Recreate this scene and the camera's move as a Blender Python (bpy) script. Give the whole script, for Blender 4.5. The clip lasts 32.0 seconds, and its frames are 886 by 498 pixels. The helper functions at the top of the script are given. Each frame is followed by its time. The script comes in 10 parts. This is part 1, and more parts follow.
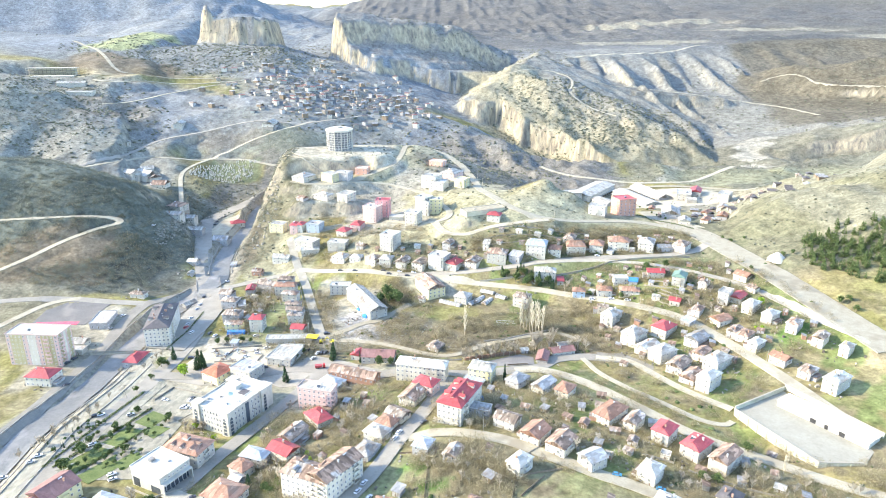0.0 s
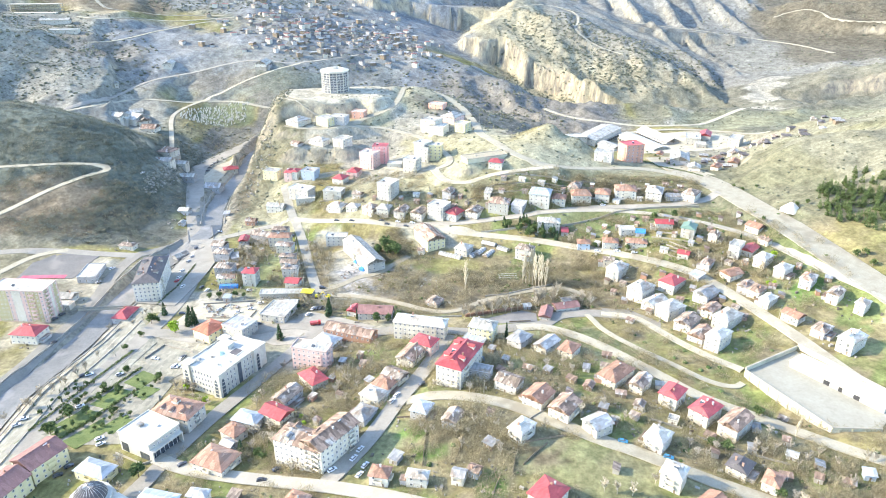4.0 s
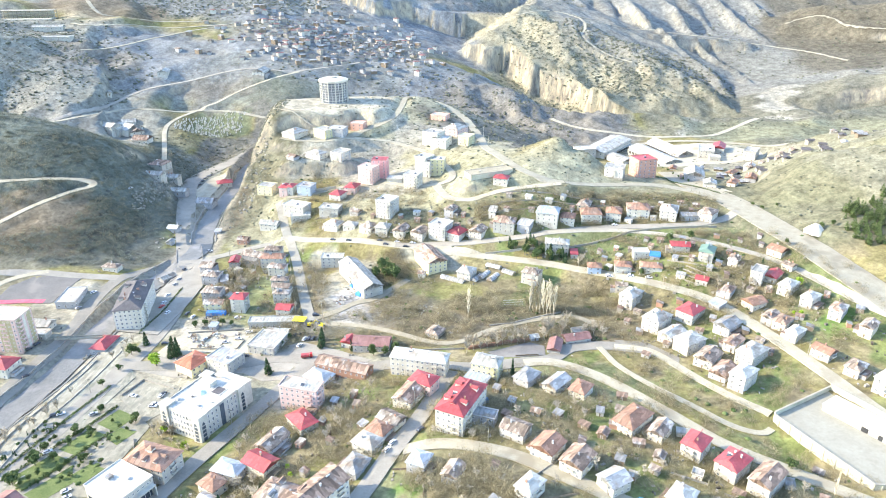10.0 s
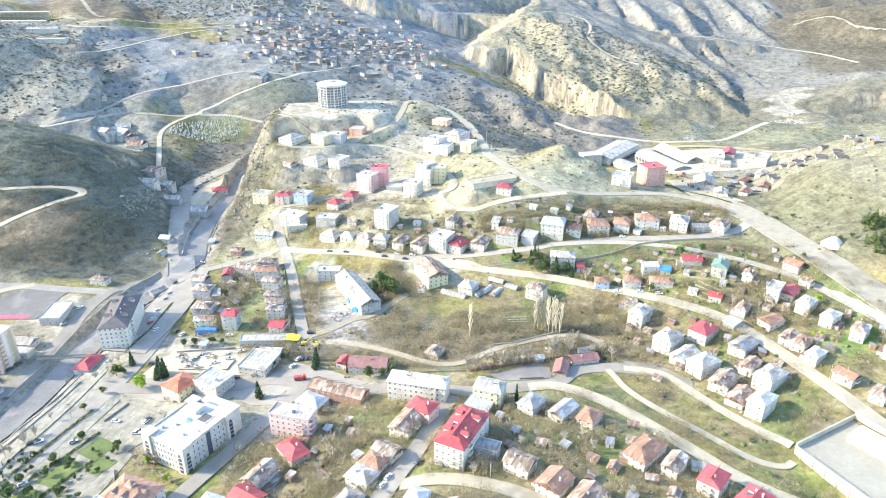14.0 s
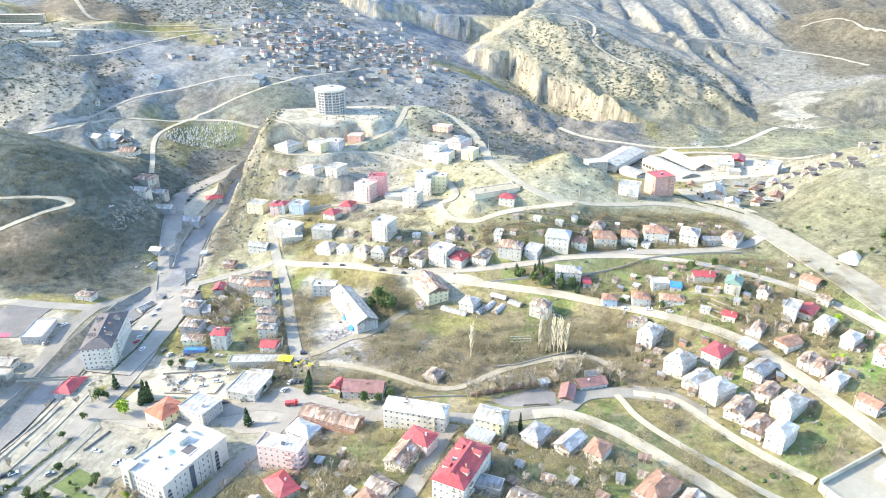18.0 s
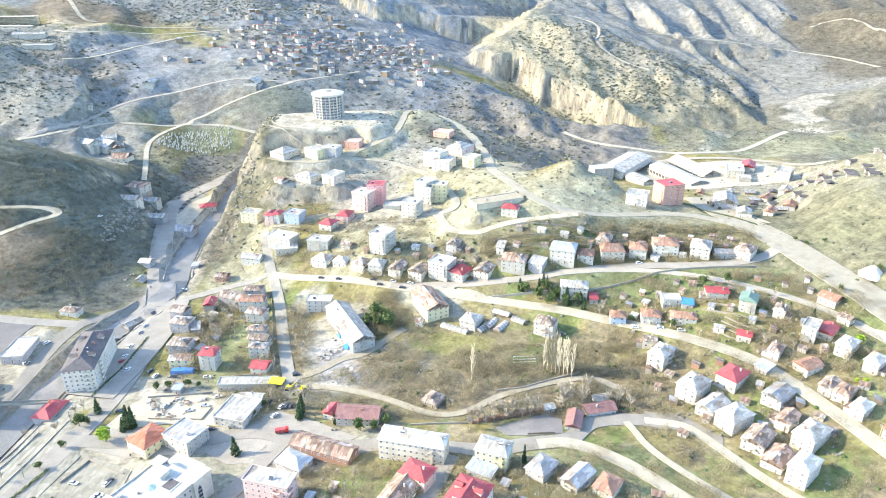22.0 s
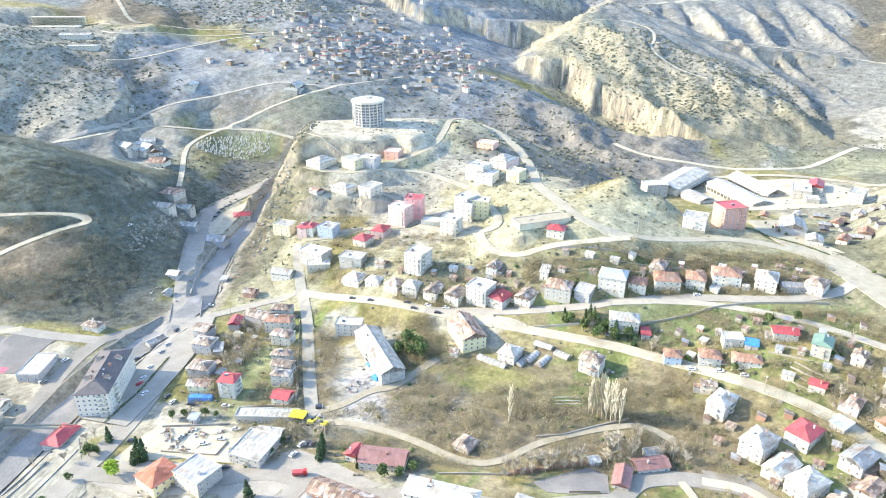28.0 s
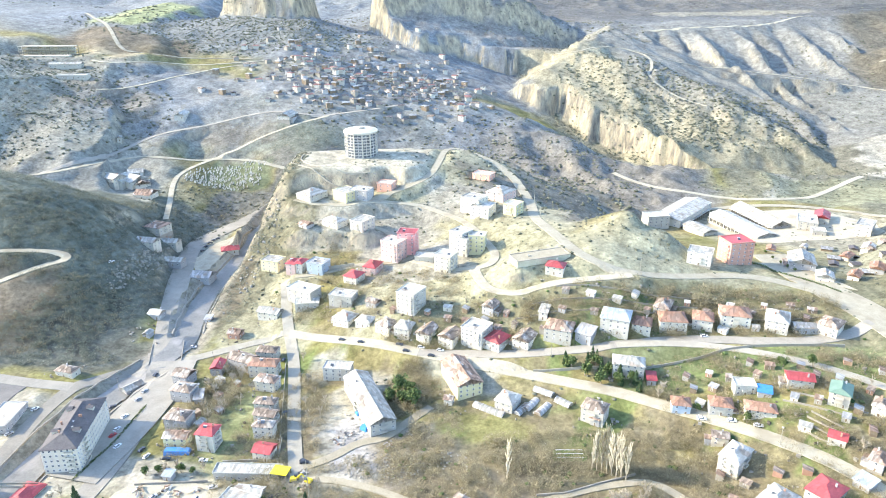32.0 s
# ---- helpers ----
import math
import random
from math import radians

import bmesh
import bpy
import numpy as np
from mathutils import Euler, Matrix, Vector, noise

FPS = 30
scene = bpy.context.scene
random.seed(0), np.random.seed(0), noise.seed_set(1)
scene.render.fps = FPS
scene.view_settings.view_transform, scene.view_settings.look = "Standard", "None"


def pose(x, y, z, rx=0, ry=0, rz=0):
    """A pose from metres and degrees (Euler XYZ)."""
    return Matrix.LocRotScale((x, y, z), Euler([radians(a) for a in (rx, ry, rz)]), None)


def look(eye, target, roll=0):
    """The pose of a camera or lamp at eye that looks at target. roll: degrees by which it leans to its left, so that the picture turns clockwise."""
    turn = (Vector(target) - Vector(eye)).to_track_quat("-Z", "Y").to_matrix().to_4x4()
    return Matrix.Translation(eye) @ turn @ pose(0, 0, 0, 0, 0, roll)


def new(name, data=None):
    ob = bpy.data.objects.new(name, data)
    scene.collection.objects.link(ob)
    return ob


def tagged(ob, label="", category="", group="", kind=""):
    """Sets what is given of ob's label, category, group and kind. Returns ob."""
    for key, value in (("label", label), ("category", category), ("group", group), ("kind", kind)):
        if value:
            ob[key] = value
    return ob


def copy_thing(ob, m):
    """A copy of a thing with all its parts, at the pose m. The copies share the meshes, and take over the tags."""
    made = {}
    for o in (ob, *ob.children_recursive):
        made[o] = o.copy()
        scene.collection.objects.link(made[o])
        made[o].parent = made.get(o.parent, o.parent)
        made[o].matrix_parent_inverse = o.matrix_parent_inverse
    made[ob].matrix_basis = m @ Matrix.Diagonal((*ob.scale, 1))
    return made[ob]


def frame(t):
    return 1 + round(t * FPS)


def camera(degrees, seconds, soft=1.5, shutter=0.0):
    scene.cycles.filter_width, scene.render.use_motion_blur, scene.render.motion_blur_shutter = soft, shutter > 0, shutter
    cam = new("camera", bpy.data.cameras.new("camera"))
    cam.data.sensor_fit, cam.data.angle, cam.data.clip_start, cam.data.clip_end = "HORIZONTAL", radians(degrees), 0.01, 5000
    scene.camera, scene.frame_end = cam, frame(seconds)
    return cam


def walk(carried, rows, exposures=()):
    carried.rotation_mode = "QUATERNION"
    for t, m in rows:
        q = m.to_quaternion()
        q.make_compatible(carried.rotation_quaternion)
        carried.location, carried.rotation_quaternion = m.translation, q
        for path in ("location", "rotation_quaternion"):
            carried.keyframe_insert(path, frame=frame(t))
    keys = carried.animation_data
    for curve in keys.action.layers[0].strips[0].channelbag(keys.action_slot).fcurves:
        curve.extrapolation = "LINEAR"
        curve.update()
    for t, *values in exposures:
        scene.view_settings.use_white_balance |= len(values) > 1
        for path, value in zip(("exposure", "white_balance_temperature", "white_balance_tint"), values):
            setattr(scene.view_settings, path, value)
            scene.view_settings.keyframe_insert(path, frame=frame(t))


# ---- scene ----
# Path of the drone: seconds, place, tilt down, heading to the right, lean (degrees)
PATH = [
    (0, -1.5, -32.9, 224.4, 19.54, 0.20, 0.04),
    (0.5, -1.5, -30.2, 224.3, 20.94, 0.24, 0.07),
    (1, -1.4, -27.4, 224.4, 22.50, 0.24, 0.04),
    (1.5, -1.3, -24.7, 224.5, 24.04, 0.22, 0.02),
    (2, -1.1, -21.7, 224.7, 24.66, 0.19, 0.02),
    (2.5, -1.0, -19.1, 224.8, 24.62, 0.16, -0.00),
    (3, -0.9, -16.5, 224.8, 24.56, 0.14, -0.01),
    (3.5, -0.7, -13.8, 224.9, 24.54, 0.13, -0.02),
    (6, 0.0, -0.0, 224.9, 24.41, -0.01, -0.01),
    (7, 0.3, 5.4, 224.8, 24.33, -0.06, -0.04),
    (8, 0.7, 10.9, 224.7, 24.30, -0.15, -0.08),
    (9, 0.9, 16.3, 224.8, 24.25, -0.19, -0.07),
    (10, 1.2, 21.8, 224.6, 24.20, -0.26, -0.05),
    (11, 1.6, 27.3, 224.7, 24.19, -0.34, -0.08),
    (12, 2.1, 32.8, 224.9, 24.23, -0.44, -0.10),
    (13, 2.4, 38.3, 224.9, 24.23, -0.51, -0.14),
    (14, 2.6, 43.8, 224.8, 24.22, -0.54, -0.10),
    (14.5, 2.8, 46.5, 224.9, 24.22, -0.57, -0.13),
    (17, 3.6, 60.3, 224.9, 24.21, -0.71, -0.17),
    (18, 3.9, 65.8, 224.9, 24.17, -0.76, -0.16),
    (19, 4.2, 71.3, 224.8, 24.17, -0.80, -0.15),
    (20, 4.6, 76.8, 224.8, 24.13, -0.89, -0.19),
    (21, 4.8, 82.4, 224.9, 24.19, -0.92, -0.22),
    (22, 5.2, 87.8, 224.9, 24.19, -0.99, -0.26),
    (22.5, 5.2, 90.6, 224.8, 24.14, -1.14, -0.26),
    (23, 5.2, 93.4, 224.8, 24.13, -2.09, -0.18),
    (23.5, 5.4, 96.2, 224.7, 24.11, -3.10, -0.13),
    (24, 5.6, 98.9, 224.7, 24.09, -4.00, -0.11),
    (24.5, 5.8, 101.6, 224.8, 24.09, -4.71, -0.08),
    (25, 5.9, 104.4, 224.6, 24.04, -5.34, -0.03),
    (25.5, 6.2, 107.3, 224.5, 24.00, -5.69, -0.04),
    (28, 6.5, 121.7, 224.3, 24.05, -4.86, -0.18),
    (28.5, 6.7, 124.5, 224.4, 24.07, -4.81, -0.20),
    (29, 6.8, 127.3, 224.4, 24.08, -4.78, -0.24),
    (29.5, 6.9, 130.1, 224.4, 23.81, -4.76, -0.25),
    (30, 7.0, 132.9, 224.3, 23.45, -4.76, -0.29),
    (30.5, 7.0, 135.7, 224.3, 23.10, -4.70, -0.30),
    (31, 7.1, 138.5, 224.4, 22.77, -4.69, -0.30),
    (31.5, 7.1, 141.3, 224.2, 22.40, -4.66, -0.29),
    (32, 7.2, 144.1, 224.1, 22.05, -4.67, -0.30),
]
cam = camera(65.12, 32.0, soft=1.0)
walk(cam, [(t, pose(x, y, z, 0, 0, -turn) @ pose(0, 0, 0, 90 - tilt) @ pose(0, 0, 0, 0, 0, lean))
           for t, x, y, z, tilt, turn, lean in PATH])

# ---- sky, sun and exposure ----
SUN_AZIMUTH, SUN_HEIGHT = 272, 27
world = bpy.data.worlds.new("sky")
scene.world = world
world.use_nodes = True
sky = world.node_tree.nodes.new("ShaderNodeTexSky")
sky.sky_type, sky.sun_disc = "NISHITA", False
sky.sun_elevation, sky.sun_rotation = radians(SUN_HEIGHT), radians(SUN_AZIMUTH)
sky.air_density, sky.dust_density, sky.ozone_density, sky.altitude = 1.0, 1.6, 2.0, 900
world.node_tree.links.new(sky.outputs[0], world.node_tree.nodes["Background"].inputs[0])
world.node_tree.nodes["Background"].inputs[1].default_value = 0.15
sun = new("sun", bpy.data.lights.new("sun", "SUN"))
sun.data.energy, sun.data.angle, sun.data.color = 2.05, radians(0.6), (1.0, 0.885, 0.68)
sun.matrix_world = look((0, 0, 0), (-math.sin(radians(SUN_AZIMUTH)) * math.cos(radians(SUN_HEIGHT)),
                                    -math.cos(radians(SUN_AZIMUTH)) * math.cos(radians(SUN_HEIGHT)), -math.sin(radians(SUN_HEIGHT))))
scene.view_settings.exposure = 2.26

# ---- materials ----
def paint(name, dark, light, size=1.0, rough=0.85, metal=0.0, bump=0.3, vary=0.12, fine=6.0, stain=None, spec=0.3, sheets=0.0):
    """A weathered surface: broad patches from dark to light, fine grain, a shade of its own for each object."""
    m = bpy.data.materials.new(name)
    m.use_nodes = True
    n, l = m.node_tree.nodes, m.node_tree.links
    b = n["Principled BSDF"]
    b.inputs["Roughness"].default_value, b.inputs["Metallic"].default_value = rough, metal
    b.inputs["Specular IOR Level"].default_value = spec
    g = n.new("ShaderNodeNewGeometry")
    broad, small = n.new("ShaderNodeTexNoise"), n.new("ShaderNodeTexNoise")
    broad.inputs["Scale"].default_value, broad.inputs["Detail"].default_value = 1 / size, 4
    small.inputs["Scale"].default_value, small.inputs["Detail"].default_value = fine / size, 3
    l.new(g.outputs["Position"], broad.inputs["Vector"])
    l.new(g.outputs["Position"], small.inputs["Vector"])
    ramp = n.new("ShaderNodeValToRGB")
    ramp.color_ramp.elements[0].position, ramp.color_ramp.elements[1].position = 0.32, 0.68
    ramp.color_ramp.elements[0].color, ramp.color_ramp.elements[1].color = (*dark, 1), (*light, 1)
    add = n.new("ShaderNodeMath")
    add.operation = "MULTIPLY_ADD"
    add.inputs[1].default_value = 0.5
    l.new(small.outputs["Fac"], add.inputs[0])
    half = n.new("ShaderNodeMath")
    half.operation, half.inputs[1].default_value = "MULTIPLY", 0.5
    l.new(broad.outputs["Fac"], half.inputs[0])
    l.new(half.outputs[0], add.inputs[2])
    l.new(add.outputs[0], ramp.inputs["Fac"])
    colour = ramp.outputs["Color"]
    if stain:
        spots = n.new("ShaderNodeTexNoise")
        spots.inputs["Scale"].default_value, spots.inputs["Detail"].default_value = 0.35 / size, 5
        l.new(g.outputs["Position"], spots.inputs["Vector"])
        edge = n.new("ShaderNodeMapRange")
        edge.inputs["From Min"].default_value, edge.inputs["From Max"].default_value = 0.54, 0.66
        l.new(spots.outputs["Fac"], edge.inputs["Value"])
        mix = n.new("ShaderNodeMix")
        mix.data_type = "RGBA"
        mix.inputs["B"].default_value = (*stain, 1)
        l.new(edge.outputs["Result"], mix.inputs["Factor"])
        l.new(colour, mix.inputs["A"])
        colour = mix.outputs["Result"]
    if sheets:
        cell = n.new("ShaderNodeTexVoronoi")
        cell.distance, cell.inputs["Scale"].default_value = "CHEBYCHEV", 0.8
        local, strips = n.new("ShaderNodeTexCoord"), n.new("ShaderNodeVectorMath")
        strips.operation, strips.inputs[1].default_value = "MULTIPLY", (1.0, 0.33, 0.3)
        l.new(local.outputs["Object"], strips.inputs[0])
        l.new(strips.outputs["Vector"], cell.inputs["Vector"])
        tone = n.new("ShaderNodeSeparateColor")
        l.new(cell.outputs["Color"], tone.inputs["Color"])
        span = n.new("ShaderNodeMapRange")
        span.inputs["To Min"].default_value, span.inputs["To Max"].default_value = 1 - sheets, 1 + sheets * 0.6
        l.new(tone.outputs[0], span.inputs["Value"])
        grade = n.new("ShaderNodeVectorMath")
        grade.operation = "SCALE"
        l.new(colour, grade.inputs[0])
        l.new(span.outputs["Result"], grade.inputs["Scale"])
        colour = grade.outputs["Vector"]
    info = n.new("ShaderNodeObjectInfo")
    shade = n.new("ShaderNodeMapRange")
    shade.inputs["To Min"].default_value, shade.inputs["To Max"].default_value = 1 - vary, 1 + vary
    l.new(info.outputs["Random"], shade.inputs["Value"])
    times = n.new("ShaderNodeVectorMath")
    times.operation = "SCALE"
    l.new(colour, times.inputs[0])
    l.new(shade.outputs["Result"], times.inputs["Scale"])
    l.new(times.outputs["Vector"], b.inputs["Base Color"])
    if bump:
        bp = n.new("ShaderNodeBump")
        bp.inputs["Strength"].default_value, bp.inputs["Distance"].default_value = bump, 0.12 * size
        l.new(small.outputs["Fac"], bp.inputs["Height"])
        l.new(bp.outputs["Normal"], b.inputs["Normal"])
    return m


def foliage(name, dark, light):
    """Leaves and twigs: every loose piece takes its own shade."""
    m = bpy.data.materials.new(name)
    m.use_nodes = True
    n, l = m.node_tree.nodes, m.node_tree.links
    b = n["Principled BSDF"]
    b.inputs["Roughness"].default_value, b.inputs["Specular IOR Level"].default_value = 0.9, 0.15
    g, ramp = n.new("ShaderNodeNewGeometry"), n.new("ShaderNodeValToRGB")
    ramp.color_ramp.elements[0].color, ramp.color_ramp.elements[1].color = (*dark, 1), (*light, 1)
    l.new(g.outputs["Random Per Island"], ramp.inputs["Fac"])
    l.new(ramp.outputs["Color"], b.inputs["Base Color"])
    return m


def land():
    """The ground: the cover of each place, broken up by patches, tufts and stones, and bare rock where it is steep."""
    m = bpy.data.materials.new("land")
    m.use_nodes = True
    n, l = m.node_tree.nodes, m.node_tree.links
    b = n["Principled BSDF"]
    b.inputs["Roughness"].default_value, b.inputs["Specular IOR Level"].default_value = 0.95, 0.1
    g, cover = n.new("ShaderNodeNewGeometry"), n.new("ShaderNodeVertexColor")
    cover.layer_name = "cover"

    def cloud(size, detail):
        t = n.new("ShaderNodeTexNoise")
        t.inputs["Scale"].default_value, t.inputs["Detail"].default_value = 1 / size, detail
        t.inputs["Roughness"].default_value = 0.65
        l.new(g.outputs["Position"], t.inputs["Vector"])
        return t.outputs["Fac"]

    def ranged(v, a, b2, lo, hi):
        r = n.new("ShaderNodeMapRange")
        for key, value in (("From Min", a), ("From Max", b2), ("To Min", lo), ("To Max", hi)):
            r.inputs[key].default_value = value
        l.new(v, r.inputs["Value"])
        return r.outputs["Result"]

    def mixed(f, a, c):
        x = n.new("ShaderNodeMix")
        x.data_type = "RGBA"
        l.new(f, x.inputs["Factor"])
        for key, v in (("A", a), ("B", c)):
            if isinstance(v, tuple):
                x.inputs[key].default_value = (*v, 1)
            else:
                l.new(v, x.inputs[key])
        return x.outputs["Result"]

    def scaled(c, f):
        x = n.new("ShaderNodeVectorMath")
        x.operation = "SCALE"
        l.new(c, x.inputs[0])
        l.new(f, x.inputs["Scale"])
        return x.outputs["Vector"]

    tuft, patch, speck = cloud(9, 6), cloud(46, 5), cloud(2.4, 4)
    c = scaled(cover.outputs["Color"], ranged(patch, 0.3, 0.7, 0.78, 1.2))
    c = scaled(c, ranged(tuft, 0.35, 0.65, 0.66, 1.25))
    c = scaled(c, ranged(speck, 0.35, 0.65, 0.76, 1.22))
    split = n.new("ShaderNodeSeparateXYZ")
    l.new(g.outputs["Normal"], split.inputs[0])
    steep = ranged(split.outputs["Z"], 0.78, 0.58, 0.0, 1.0)
    stretch = n.new("ShaderNodeVectorMath")
    stretch.operation, stretch.inputs[1].default_value = "MULTIPLY", (1, 1, 0.22)
    l.new(g.outputs["Position"], stretch.inputs[0])
    bed = n.new("ShaderNodeTexNoise")
    bed.inputs["Scale"].default_value, bed.inputs["Detail"].default_value, bed.inputs["Roughness"].default_value = 0.11, 10, 0.72
    l.new(stretch.outputs["Vector"], bed.inputs["Vector"])
    ramp = n.new("ShaderNodeValToRGB")
    e = ramp.color_ramp.elements
    e[0].position, e[0].color, e[1].position, e[1].color = 0.34, (0.15, 0.14, 0.125, 1), 0.62, (0.52, 0.45, 0.31, 1)
    l.new(bed.outputs["Fac"], ramp.inputs["Fac"])
    c = mixed(steep, c, ramp.outputs["Color"])
    l.new(c, b.inputs["Base Color"])
    bump = n.new("ShaderNodeBump")
    bump.inputs["Strength"].default_value, bump.inputs["Distance"].default_value = 0.6, 1.2
    l.new(tuft, bump.inputs["Height"])
    crack = n.new("ShaderNodeBump")
    crack.inputs["Distance"].default_value = 4.0
    l.new(steep, crack.inputs["Strength"])
    l.new(bed.outputs["Fac"], crack.inputs["Height"])
    l.new(bump.outputs["Normal"], crack.inputs["Normal"])
    bump2 = n.new("ShaderNodeBump")
    bump2.inputs["Strength"].default_value, bump2.inputs["Distance"].default_value = 0.5, 0.35
    l.new(speck, bump2.inputs["Height"])
    l.new(crack.outputs["Normal"], bump2.inputs["Normal"])
    l.new(bump2.outputs["Normal"], b.inputs["Normal"])
    return m


LAND = land()
ASPHALT = paint("asphalt", (0.24, 0.222, 0.185), (0.33, 0.307, 0.255), 6, 0.9, bump=0.2, stain=(0.33, 0.305, 0.255))
TARMAC = paint("tarmac", (0.15, 0.145, 0.135), (0.21, 0.2, 0.185), 6, 0.9, bump=0.2, stain=(0.24, 0.225, 0.2))
CONCRETE = paint("concrete", (0.33, 0.304, 0.238), (0.44, 0.41, 0.33), 4, 0.9, bump=0.3, stain=(0.34, 0.315, 0.26))
GRAVEL = paint("gravel", (0.33, 0.3, 0.22), (0.45, 0.415, 0.315), 5, 0.95, bump=0.15, stain=(0.31, 0.275, 0.2))
DIRT = paint("dirt", (0.28, 0.25, 0.175), (0.4, 0.355, 0.26), 4, 0.95, bump=0.2)
PAVING = paint("paving", (0.25, 0.235, 0.18), (0.35, 0.33, 0.258), 3, 0.9, bump=0.2, stain=(0.22, 0.215, 0.165), sheets=0.2)
YARDFLOOR = paint("yard_concrete", (0.32, 0.3, 0.235), (0.4, 0.38, 0.305), 9, 0.9, bump=0.1, stain=(0.35, 0.335, 0.26))
WATER = paint("water", (0.17, 0.165, 0.145), (0.26, 0.25, 0.22), 9, 0.5, bump=0.25, stain=(0.36, 0.335, 0.3), spec=0.5)
STONE = paint("stone", (0.26, 0.24, 0.2), (0.4, 0.37, 0.31), 3, 0.9, bump=0.5)
STAINED = paint("stained_wall", (0.44, 0.42, 0.3), (0.6, 0.575, 0.45), 4, 0.9, bump=0.3, stain=(0.36, 0.34, 0.23), vary=0.05)
WHITE = paint("white_render", (0.44, 0.42, 0.355), (0.59, 0.565, 0.485), 2.2, 0.85, bump=0.15, stain=(0.46, 0.42, 0.35), vary=0.14)
CREAM = paint("cream_render", (0.6, 0.55, 0.44), (0.7, 0.66, 0.55), 3, 0.85, bump=0.1, stain=(0.54, 0.49, 0.4))
OLIVE = paint("olive_render", (0.38, 0.33, 0.18), (0.47, 0.41, 0.25), 3, 0.85, bump=0.1)
YELLOW = paint("yellow_render", (0.62, 0.56, 0.32), (0.72, 0.66, 0.42), 3, 0.85, bump=0.1)
PINK = paint("pink_render", (0.6, 0.42, 0.36), (0.72, 0.54, 0.47), 3, 0.85, bump=0.1)
SALMON = paint("salmon_render", (0.6, 0.34, 0.25), (0.7, 0.43, 0.33), 3, 0.85, bump=0.1)
ROSE = paint("rose_render", (0.58, 0.29, 0.28), (0.68, 0.38, 0.36), 3, 0.85, bump=0.1)
GREY = paint("grey_render", (0.36, 0.35, 0.34), (0.48, 0.47, 0.45), 3, 0.9, bump=0.15, stain=(0.3, 0.29, 0.27))
BLUISH = paint("blue_render", (0.36, 0.44, 0.5), (0.48, 0.55, 0.6), 3, 0.85, bump=0.1)
BRICK = paint("bare_brick", (0.34, 0.19, 0.13), (0.45, 0.28, 0.2), 2, 0.9, bump=0.3)
GREENISH = paint("green_render", (0.42, 0.52, 0.42), (0.52, 0.62, 0.5), 3, 0.85, bump=0.1)
CRIMSON = paint("crimson_sheet", (0.34, 0.055, 0.06), (0.46, 0.1, 0.1), 5, 0.5, bump=0.1, vary=0.12, stain=(0.36, 0.08, 0.08), spec=0.4, sheets=0.2)
ROSEROOF = paint("rose_tile", (0.46, 0.08, 0.12), (0.58, 0.15, 0.19), 4, 0.6, bump=0.2, vary=0.08, sheets=0.2)
TILE = paint("clay_tile", (0.28, 0.15, 0.1), (0.42, 0.26, 0.18), 3, 0.85, bump=0.5, stain=(0.3, 0.21, 0.16), sheets=0.3)
MAROON = paint("maroon_tile", (0.22, 0.115, 0.1), (0.31, 0.18, 0.16), 3, 0.8, bump=0.4, sheets=0.15)
REDTILE = paint("red_tile", (0.4, 0.13, 0.075), (0.52, 0.21, 0.13), 3, 0.8, bump=0.4, stain=(0.42, 0.2, 0.14), sheets=0.25)
RUST = paint("rusty_sheet", (0.24, 0.16, 0.115), (0.42, 0.3, 0.22), 2.5, 0.75, bump=0.3, stain=(0.5, 0.47, 0.42), sheets=0.55)
OLDROOF = paint("old_tile", (0.22, 0.165, 0.13), (0.44, 0.36, 0.28), 2.2, 0.9, bump=0.5, stain=(0.55, 0.5, 0.43), sheets=0.55)
ZINC = paint("zinc_sheet", (0.35, 0.35, 0.335), (0.48, 0.475, 0.45), 2.5, 0.5, metal=0.2, bump=0.2, stain=(0.36, 0.29, 0.22), sheets=0.35, vary=0.2)
SILVER = paint("pale_sheet", (0.38, 0.37, 0.32), (0.55, 0.535, 0.475), 2.5, 0.6, bump=0.2, stain=(0.34, 0.29, 0.23), sheets=0.35, vary=0.2)
SLATE = paint("dark_roof", (0.08, 0.073, 0.073), (0.15, 0.138, 0.135), 3, 0.7, bump=0.3)
BLUEROOF = paint("blue_sheet", (0.33, 0.375, 0.4), (0.43, 0.465, 0.48), 4, 0.5, bump=0.1, stain=(0.55, 0.56, 0.56), sheets=0.25)
GREENROOF = paint("green_sheet", (0.12, 0.2, 0.155), (0.19, 0.275, 0.22), 3, 0.6, bump=0.1)
TARP = paint("blue_tarp", (0.04, 0.2, 0.55), (0.09, 0.3, 0.68), 2, 0.6, bump=0.4)
LEMON = paint("yellow_paint", (0.72, 0.58, 0.02), (0.8, 0.66, 0.05), 3, 0.5, bump=0.05)
GLASS = paint("window_glass", (0.05, 0.06, 0.075), (0.11, 0.125, 0.14), 3, 0.12, bump=0.0, vary=0.3, spec=0.6)
FRAME = paint("window_frame", (0.66, 0.65, 0.63), (0.76, 0.75, 0.73), 3, 0.6, bump=0.0)
DARKMETAL = paint("dark_metal", (0.05, 0.05, 0.055), (0.1, 0.1, 0.1), 1, 0.5, metal=0.5, bump=0.0)
WOOD = paint("weathered_wood", (0.16, 0.12, 0.08), (0.3, 0.24, 0.17), 1, 0.85, bump=0.3)
RUBBER = paint("rubber", (0.02, 0.02, 0.02), (0.04, 0.04, 0.04), 0.5, 0.8, bump=0.0)
BARK = paint("bark", (0.16, 0.13, 0.1), (0.3, 0.26, 0.21), 0.6, 0.95, bump=0.5)
